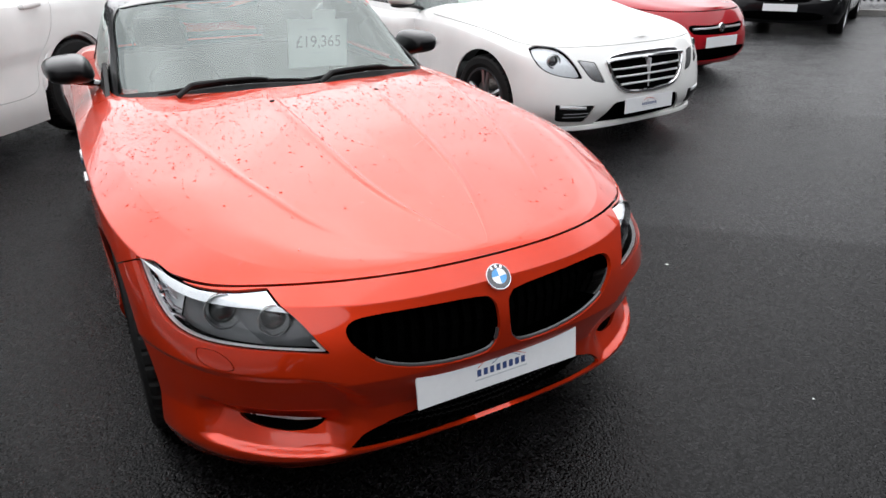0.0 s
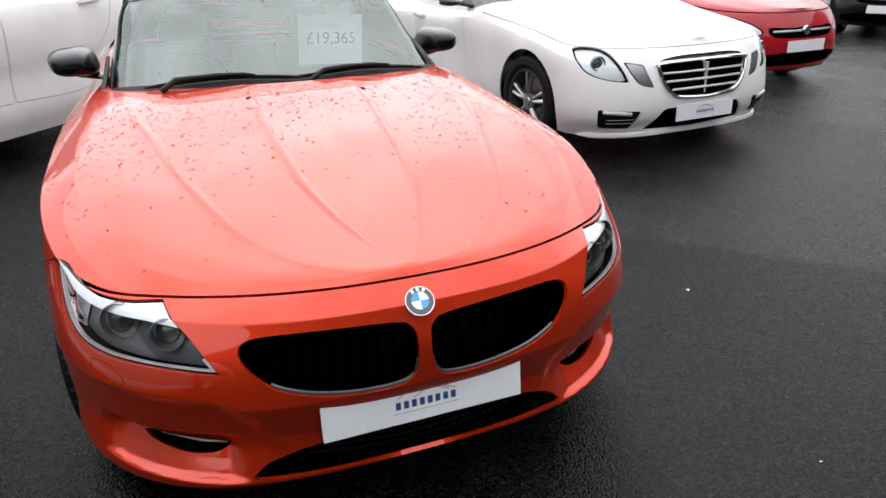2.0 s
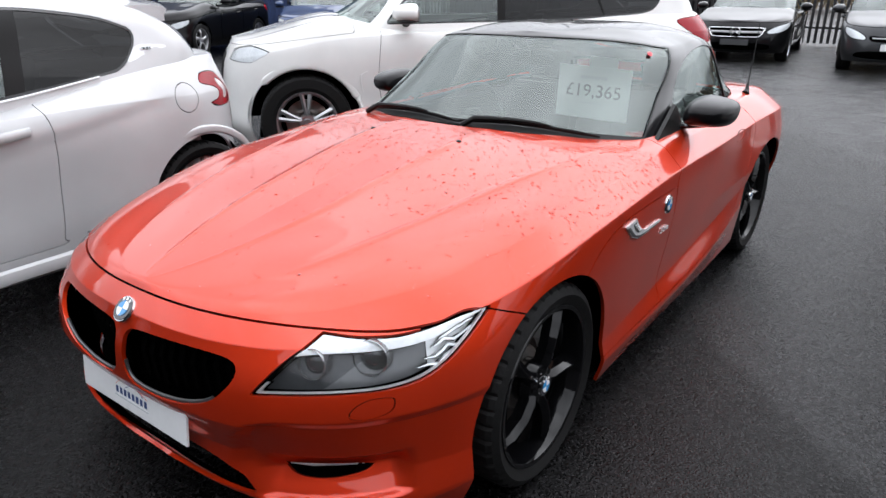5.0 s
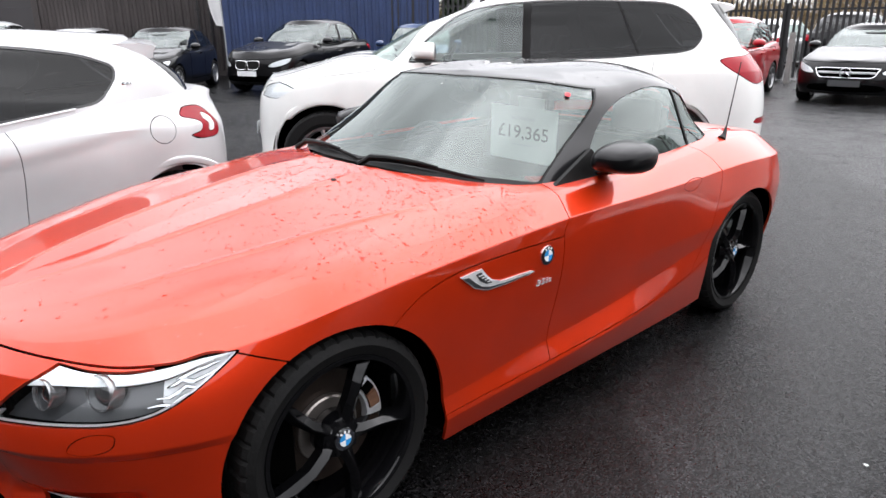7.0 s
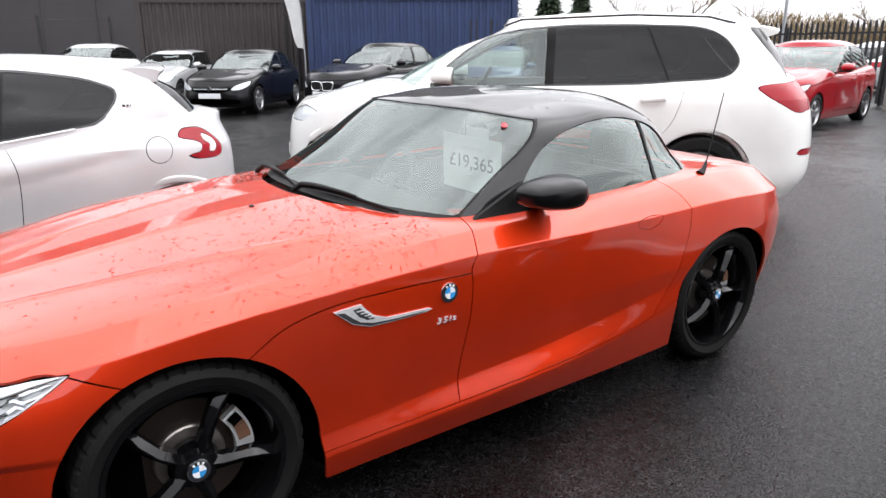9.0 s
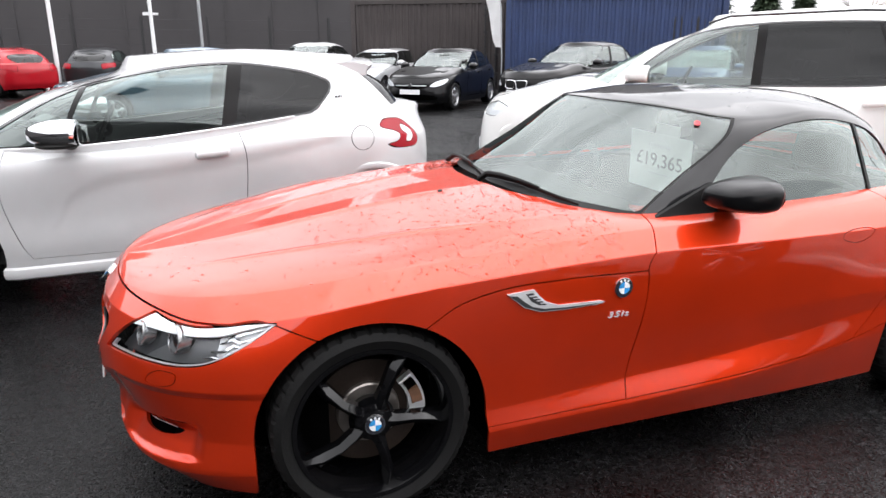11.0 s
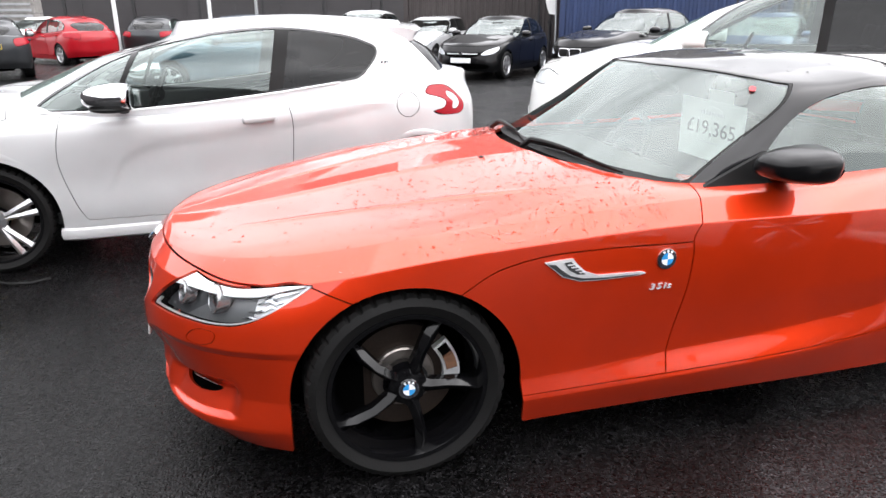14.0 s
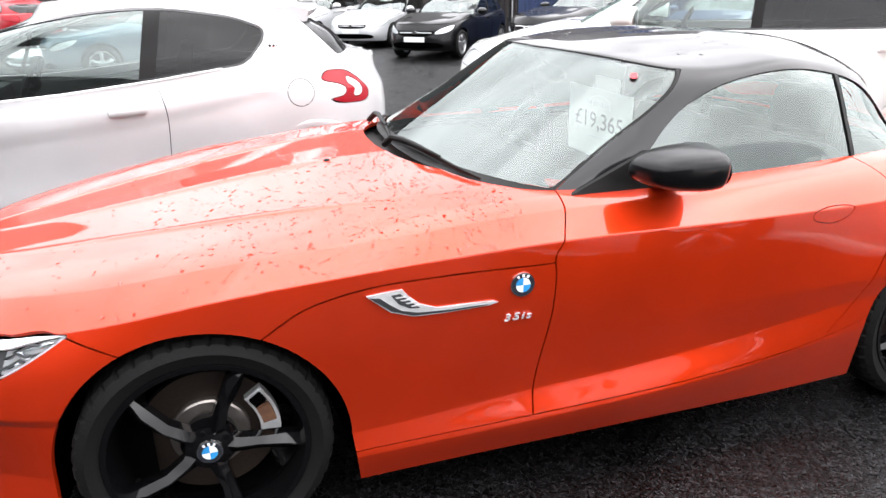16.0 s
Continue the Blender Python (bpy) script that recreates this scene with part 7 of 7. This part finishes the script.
container(pose(-16.6, 7.0, 0, 0, 0, 58), M["container_blue"], "dark blue corrugated shipping container", 6.06, 2.9)


def shed():
    b = thing("industrial_building", pose(-36, -30, 0), "dark grey metal-clad industrial building", "building")
    bm = bmesh.new()
    box(bm, -14, 0, 0, 58, 0, 11)
    part("wall", bm, M["cladding"], b)
    bm = bmesh.new()
    box(bm, -14.2, 0.25, -0.2, 58.2, 11, 11.35, 0.05)
    part("roof", bm, M["steel"], b)
    for k in range(24):
        bm = bmesh.new()
        box(bm, 0.0, 0.05, 1 + k * 2.4, 1.12 + k * 2.4, 0, 11)
        part("cladding_rib", bm, M["cladding"], b)
    return b


shed()


def post_fence():
    f = thing("post_fence", pose(-29.5, -22, 0), "row of dark steel fence posts with thin wires before a building", "fence")
    for k in range(15):
        bm = bmesh.new()
        box(bm, -0.06, 0.06, k * 2.6 - 0.06, k * 2.6 + 0.06, 0, 2.75, 0.008)
        part("post", bm, M["steel"], f)
    for z in (0.4, 1.0, 1.6, 2.2, 2.6):
        bm = bmesh.new()
        tube(bm, [(0, 0, z), (0, 36.4, z)], 0.008, 5)
        part("wire", bm, M["steel"], f)
    return f


post_fence()


def palisade(at, length, label, h=2.1):
    f = thing("palisade_fence", at, label, "fence")
    me = None
    n = int(length / 0.15)
    for k in range(n):
        if me is None:
            bm = bmesh.new()
            prism(bm, [(-0.035, 0.05), (-0.035, h - 0.12), (-0.012, h), (0.0, h - 0.05), (0.012, h), (0.035, h - 0.12), (0.035, 0.05)], 0.012, Matrix(((1, 0, 0, 0), (0, 0, 1, 0), (0, 1, 0, 0), (0, 0, 0, 1))))
            ob = part("pale", bm, M["steel"], f)
            me = ob.data
        else:
            ob = new("pale", me)
            ob.parent = f
        ob.matrix_basis = pose(k * 0.15, 0, 0)
    for z in (0.4, h - 0.35):
        bm = bmesh.new()
        box(bm, 0, length, 0.015, 0.06, z, z + 0.05)
        part("rail", bm, M["steel"], f)
    for k in range(int(length / 2.75) + 1):
        bm = bmesh.new()
        box(bm, k * 2.75 - 0.05, k * 2.75 + 0.05, 0.06, 0.16, 0, h - 0.15)
        part("post", bm, M["steel"], f)
    return f


palisade(pose(-16.5, 18.0, 0, 0, 0, -3), 32.0, "tall black palisade fence with pointed steel pales")
palisade(pose(-14.2, 10.9, 0, 0, 0, 58), 4.5, "short run of black palisade fence beside a container", 2.3)
palisade(pose(13.5, 12.0, 0, 0, 0, -55), 18.0, "black palisade fence along the edge of the lot", 2.0)


def short_post():
    """A square concrete post with a chamfered head, before the fence."""
    bm = bmesh.new()
    box(bm, -0.06, 0.06, -0.06, 0.06, 0, 1.2, 0.012)
    prism(bm, [(-0.05, -0.05), (0.05, -0.05), (0.05, 0.05), (-0.05, 0.05)], 0.03, pose(0, 0, 1.2))
    tagged(part("concrete_post", bm, M["kerb"]), "pale weathered concrete post before a palisade fence", "post").matrix_world = pose(-4.75, 16.1, 0)


short_post()


def kerb():
    k = thing("kerb", pose(9.0, 12.5, 0, 0, 0, -55), "pale concrete kerb at the edge of the tarmac", "kerb", kind="structure")
    for j in range(24):
        bm = bmesh.new()
        box(bm, j * 0.915, j * 0.915 + 0.91, 0, 0.125, -0.02, 0.12, 0.012)
        part("kerbstone", bm, M["kerb"], k)


kerb()


def mast(name, x, y, h, r, mat, label, lamp=False, lean=0.0):
    p = thing(name, pose(x, y, 0, 0, lean, 0), label, "pole")
    bm = bmesh.new()
    tube(bm, [(0, 0, 0), (0, 0, h * 0.5), (0, 0, h)], [r, r * 0.85, r * 0.65], 14)
    part("pole", bm, M[mat], p, smooth=True)
    bm = bmesh.new()
    bmesh.ops.create_cone(bm, cap_ends=True, segments=14, radius1=r * 1.9, radius2=r * 1.9, depth=0.03, matrix=pose(0, 0, 0.015))
    part("base_plate", bm, M[mat], p)
    if lamp:
        for k in (1, -1):
            bm = bmesh.new()
            box(bm, -0.06, 0.06, k * 0.04, k * 0.24, -0.05, 0.03, 0.01, m=pose(0, 0, lamp))
            part("bracket_lamp", bm, M[mat], p)
    return p


mast("flagpole", -24.0, -6.2, 8.0, 0.075, "pole", "white painted flagpole on the lot")
mast("camera_pole", -24.0, -3.1, 8.0, 0.07, "pole", "white pole with crossbar lamps on the lot", 2.6)
mast("lamp_post", -25.0, -1.5, 9.0, 0.06, "polegrey", "grey steel lamp post on the lot")
mast("lamp_post", -14.0, 27.5, 9.0, 0.08, "polegrey", "grey steel lamp post beyond the fence")


def cabin():
    c = thing("air_unit", pose(-30.8, -11.2, -0.1), "pale grey louvred air-conditioning unit by a building", "air unit")
    bm = bmesh.new()
    box(bm, -0.6, 0.6, -0.9, 0.9, 0.1, 2.6, 0.03)
    part("housing", bm, M["kerb"], c)
    for k in range(9):
        bm = bmesh.new()
        box(bm, 0.6, 0.64, -0.8, 0.8, 0.4 + k * 0.23, 0.5 + k * 0.23)
        part("louvre", bm, M["polegrey"], c)


cabin()


def feather_flag():
    f = thing("feather_flag", pose(-14.1, 5.75, 0, 0, 0, 30), "white feather-shaped advertising flag on a curved pole", "flag")
    bm = bmesh.new()
    path = [(0, 0, 0), (0, 0, 1.2), (-0.05, 0, 2.4), (-0.25, 0, 3.6), (-0.6, 0, 4.3)]
    tube(bm, path, [0.02, 0.018, 0.014, 0.01, 0.006], 8)
    part("pole", bm, M["polegrey"], f, smooth=True)
    bm = bmesh.new()
    rows = []
    for k in range(20):
        z = 1.45 + 2.85 * k / 19
        x0 = float(np.interp(z, [0, 1.2, 2.4, 3.6, 4.3], [0, 0, -0.05, -0.25, -0.6]))
        w = 0.04 + 0.40 * math.sin(math.pi * min(1, (k + 1) / 17)) ** 0.7
        rows.append([bm.verts.new((x0 - w * j / 5, 0.05 * math.sin(k * 0.7 + j * 0.9) * j / 5, z + 0.03 * j / 5)) for j in range(6)])
    for r0, r1 in zip(rows, rows[1:]):
        for j in range(5):
            bm.faces.new((r0[j], r0[j + 1], r1[j + 1], r1[j]))
    bmesh.ops.solidify(bm, geom=bm.faces[:], thickness=0.004)
    part("cloth", bm, M["cloth"], f, smooth=True)


feather_flag()


def bare_tree(x, y, h, seed, label="bare winter tree with fine brown twigs"):
    rnd = random.Random(seed)
    t = thing("tree", pose(x, y, 0, 0, 0, rnd.uniform(0, 360)), label, "tree")
    bm, tw = bmesh.new(), bmesh.new()
    tube(bm, [(0, 0, 0), (0.03 * h * rnd.uniform(-1, 1), 0.02 * h, h * 0.35), (0, 0.02 * h, h * 0.72)], [h * 0.028, h * 0.02, h * 0.008], 7)

    def limb(p, d, ln, r, depth):
        q = p + d * ln
        tube(bm if depth < 2 else tw, [p, p + d * ln * 0.5 + Vector((0, 0, ln * 0.05)), q], [r, r * 0.7, r * 0.4], 4 if depth < 2 else 3)
        if depth < 3:
            for _ in range(4 if depth < 2 else 5):
                nd = (d + Vector((rnd.uniform(-1, 1), rnd.uniform(-1, 1), rnd.uniform(-0.2, 0.9))) * 0.75).normalized()
                limb(p + d * ln * rnd.uniform(0.45, 1.0), nd, ln * rnd.uniform(0.5, 0.7), r * 0.5, depth + 1)

    for k in range(7):
        a = rnd.uniform(0, 2 * math.pi)
        limb(Vector((0, 0, h * rnd.uniform(0.28, 0.7))), Vector((math.cos(a), math.sin(a), rnd.uniform(0.5, 1.2))).normalized(), h * rnd.uniform(0.2, 0.32), h * 0.008, 0)
    part("trunk", bm, M["wood"], t)
    part("crown", tw, M["twig"], t)
    return t


def conifer(x, y, h, seed):
    rnd = random.Random(seed)
    t = thing("conifer", pose(x, y, 0), "dark green conifer with drooping branches", "tree")
    bm = bmesh.new()
    tube(bm, [(0, 0, 0), (0, 0, h)], [h * 0.03, h * 0.004], 7)
    part("trunk", bm, M["wood"], t)
    bm = bmesh.new()
    for k in range(1100):
        z = h * (0.08 + 0.92 * (k / 1100) ** 0.9)
        r = h * 0.34 * (1 - z / h) ** 0.8 + 0.08
        a = rnd.uniform(0, 2 * math.pi)
        rr = r * rnd.uniform(0.55, 1.08)
        c, s = math.cos(a), math.sin(a)
        for j in range(5):
            q = rnd.uniform(0.3, 1.0)
            p = Vector((c * rr * q, s * rr * q, z - 0.10 * rr * q + rnd.uniform(-0.1, 0.1)))
            u = Vector((c, s, -0.3)) * 0.30 + Vector((rnd.uniform(-1, 1), rnd.uniform(-1, 1), rnd.uniform(-1, 1))) * 0.13
            w = Vector((-s, c, rnd.uniform(-0.4, 0.4))) * 0.10
            bm.faces.new([bm.verts.new(p - w), bm.verts.new(p + u), bm.verts.new(p + w)])
    part("crown", bm, M["conifer"], t)
    return t


rt = random.Random(5)
made = [bare_tree(-42, 60, 7.4, 11), bare_tree(-52, 61, 7.0, 12), bare_tree(-37, 62, 5.6, 13)]
made[0]["group"] = made[1]["group"] = made[2]["group"] = "winter trees beyond the fence"
for k in range(34):
    x = -90 + k * 4.0 + rt.uniform(-1.5, 1.5)
    y = 84 + rt.uniform(-8, 14)
    src = made[k % 3]
    sc = rt.uniform(0.55, 1.0)
    c = copy_thing(src, pose(x, y, 0, 0, 0, rt.uniform(0, 360)))
    c.scale = (sc * 1.15, sc * 1.15, sc)
for k, (x, y, h) in enumerate(((-35.6, 30, 7.0), (-38.0, 31, 6.4), (-30.9, 30, 5.0), (-28.3, 30, 4.7), (-33.6, 32, 4.6))):
    conifer(x, y, h, 30 + k)


def hedge():
    """Fine bare twigs in a long thicket, denser towards the ground."""
    rng = np.random.default_rng(8)
    n = 80000
    x = rng.uniform(-60, 34, n)
    top = 3.1 + 0.5 * np.sin(x * 0.45) + 0.35 * np.sin(x * 1.7) + 0.25 * np.sin(x * 4.1)
    p = np.stack([x, 46 + rng.uniform(-2, 2, n), rng.uniform(0, 1, n) ** 0.9 * top * 0.9], 1)
    u = np.stack([rng.uniform(-1, 1, n) * 0.4, rng.uniform(-1, 1, n) * 0.4, rng.uniform(0.2, 1.4, n) * 0.5], 1)
    w = np.stack([rng.uniform(-1, 1, n), rng.uniform(-1, 1, n), np.zeros(n)], 1) * 0.045
    v = np.stack([p - w, p + u, p + w], 1).reshape(-1, 3)
    ob = link_mesh("scrub", v, np.arange(3 * n).reshape(-1, 3), M["scrub"], smooth=False)
    tagged(ob, "brown winter scrub beyond the fence", "scrub", kind="stuff")


hedge()


# ---- price card, sticker, drops ----
def price_card():
    c = thing("price_card", pose(0.309, 0.143, 0.990, 93, 0, 9) @ pose(0, 0, 0, 0, 0, -3), "pale price card hanging inside the windscreen", "price card")
    bm = bmesh.new()
    box(bm, -0.17, 0.17, -0.12, 0.12, 0, 0.003, 0.0012)
    part("sheet", bm, M["card"], c)
    bm = bmesh.new()
    box(bm, -0.03, 0.10, 0.12, 0.165, 0, 0.003, 0.001)
    part("tab", bm, M["card"], c)
    cu = bpy.data.curves.new("price_text", "FONT")
    cu.body, cu.size, cu.extrude, cu.align_x = "£19,365", 0.082, 0.0006, "CENTER"
    tmp = new("price_text", cu)
    me = bpy.data.meshes.new_from_object(tmp.evaluated_get(bpy.context.evaluated_depsgraph_get()))
    bpy.data.objects.remove(tmp)
    me.materials.append(M["ink"])
    t = new("price_text", me)
    t.parent = c
    t.matrix_basis = pose(0, -0.018, 0.0042)
    for k in range(8):
        bm = bmesh.new()
        box(bm, -0.062 + k * 0.0158, -0.062 + k * 0.0158 + 0.0105, 0.062, 0.078, 0.003, 0.0042)
        part("print_bar", bm, M["inkpale"], c)
    bm = bmesh.new()
    tube(bm, [(-0.05 + 0.008 * k, 0.083 + 0.014 * math.sin(math.pi * k / 13), 0.0035) for k in range(14)], 0.0009, 5)
    part("print_arc", bm, M["inkpale"], c)
    bm = bmesh.new()
    box(bm, -0.055, 0.055, -0.05, -0.046, 0.003, 0.0042)
    part("print_bar", bm, M["inkpale"], c)


price_card()
bm = bmesh.new()
bmesh.ops.create_cone(bm, cap_ends=True, segments=24, radius1=0.0115, radius2=0.0115, depth=0.002)
dot = part("sticker", bm, M["sticker"])
tagged(dot, "small round red sticker in the corner of a windscreen", "sticker")
near = np.argmin(((top_skin.v - (0.552, 0.118, 1.14)) ** 2).sum(1))
dot.matrix_world = Matrix.Translation(Vector(top_skin.v[near] + top_skin.n[near] * 0.004)) @ Vector((0, 0, 1)).rotation_difference(Vector(top_skin.n[near])).to_matrix().to_4x4()


def drops(skin_, count, seed, name, label, where):
    """Raindrops lying on a panel: small flattened domes."""
    rng = np.random.default_rng(seed)
    a, b, c = (skin_.v[skin_.t[:, k]] for k in range(3))
    area = np.linalg.norm(np.cross(b - a, c - a), axis=1)
    area = area * where((a + b + c) / 3) * (skin_.n[skin_.t[:, 0], 2] > 0.80)
    pick = rng.choice(len(area), count, p=area / area.sum())
    V, F, at = [], [], 0
    dome = [(0.0, 1.0)] + [(1.0 * math.sin(e), math.cos(e)) for e in (0.6, 1.05, 1.5)]
    for i in pick:
        r1, r2 = sorted(rng.random(2))
        p = a[i] * r1 + b[i] * (r2 - r1) + c[i] * (1 - r2)
        n = skin_.n[skin_.t[i, 0]]
        u = np.cross(n, (0, 1, 0.01))
        u /= np.linalg.norm(u)
        w = np.cross(n, u)
        R = 0.0015 + 0.0042 * rng.random() ** 2.6
        e1, e2, hh = R * rng.uniform(0.85, 1.15), R * rng.uniform(0.9, 1.3), R * rng.uniform(0.28, 0.42)
        ring = [[p + n * hh]]
        for q, t in dome[1:]:
            ring.append([p + n * hh * t * 1.0 + u * e1 * q * math.cos(k * math.pi / 4) + w * e2 * q * math.sin(k * math.pi / 4) for k in range(8)])
        V += [v for rr in ring for v in rr]
        for k in range(8):
            F.append((at, at + 1 + k, at + 1 + (k + 1) % 8))
            for q in range(2):
                s = at + 1 + 8 * q
                F.append((s + k, s + 8 + k, s + 8 + (k + 1) % 8, s + (k + 1) % 8))
        at += 25
    ob = link_mesh(name, V, F, M["drop"])
    tagged(ob, label, "raindrops", kind="stuff")


drops(bonnet_skin, 4600, 3, "raindrops", "clear raindrops beaded on an orange-red bonnet", lambda p: np.where(p[:, 1] < -0.35, np.clip((p[:, 1] + 2.1) / 1.5, 0.3, 1) ** 2.5, 0.02) * (p[:, 2] > 0.7))
drops(joined(top_skin, mirrored(top_skin)), 220, 4, "raindrops", "clear raindrops on a black hardtop", lambda p: (p[:, 2] > 1.19) * 1.0)


# ---- small things on the ground ----
def tyre_valve():
    """A brass connector with a red cap and a short hose, left by a wheel."""
    d = thing("tyre_inflator", pose(-1.50, -3.20, 0, 0, 0, 20), "brass tyre inflator with red grip and black hose by a wheel", "tool")
    bm = bmesh.new()
    lathe(bm, [(-0.05, 0.001), (-0.05, 0.016), (-0.02, 0.018), (-0.015, 0.024), (0.015, 0.024), (0.02, 0.014), (0.05, 0.012), (0.05, 0.001)], 16)
    b = part("connector", bm, M["brass"], d, smooth=True)
    b.matrix_basis = pose(0, 0, 0.026)
    bm = bmesh.new()
    lathe(bm, [(0.0, 0.001), (0.0, 0.02), (0.05, 0.022), (0.055, 0.001)], 14)
    g = part("grip", bm, M["tail"], d, "red grip", smooth=True)
    g.matrix_basis = pose(-0.10, 0.0, 0.285, 0, -70, 0)
    bm = bmesh.new()
    tube(bm, [(0.05, 0, 0.026), (0.10, 0.02, 0.014), (0.17, 0.08, 0.012), (0.22, 0.18, 0.012), (0.20, 0.28, 0.012)], 0.009, 8)
    tube(bm, [(-0.03, 0, 0.03), (-0.06, -0.03, 0.10), (-0.07, -0.02, 0.2), (-0.10, 0.0, 0.29)], 0.007, 8)
    part("hose", bm, M["plastic"], d, smooth=True)
    return d


tyre_valve()


def litter(at, r, seed):
    rnd = random.Random(seed)
    t = thing("litter_scrap", at, "small crumpled white scrap lying on wet tarmac", "litter", "scraps on the tarmac")
    bm = bmesh.new()
    n = 9
    ring = [bm.verts.new((r * rnd.uniform(0.6, 1.1) * math.cos(2 * math.pi * k / n), r * rnd.uniform(0.4, 0.8) * math.sin(2 * math.pi * k / n), rnd.uniform(0.001, 0.004))) for k in range(n)]
    top_ = bm.verts.new((0, 0, r * 0.5))
    for k in range(n):
        bm.faces.new((ring[k], ring[(k + 1) % n], top_))
    part("scrap", bm, M["card"], t)
    return t


for j, (x, y, r) in enumerate(((1.52, -1.26, 0.012), (1.81, 0.25, 0.012), (-1.62, -1.2, 0.008), (2.6, 0.9, 0.007), (1.15, -2.3, 0.006))):
    litter(pose(x, y, 0), r, j)


def screen_card():
    c = thing("price_card", pose(2.75, 2.68, 0, 0, 0, 5.0) @ pose(-0.28, -0.33, 1.02, 58, 0, 0), "pale price card behind the windscreen of a white saloon", "card")
    bm = bmesh.new()
    box(bm, -0.105, 0.105, -0.15, 0.15, 0, 0.003)
    part("card_sheet", bm, M["card"], c)
    for z in (0.08, 0.02, -0.03):
        bm = bmesh.new()
        box(bm, -0.06, 0.06, z, z + 0.018, 0.003, 0.004)
        part("print_bar", bm, M["inkpale"], c)
    return c


screen_card()
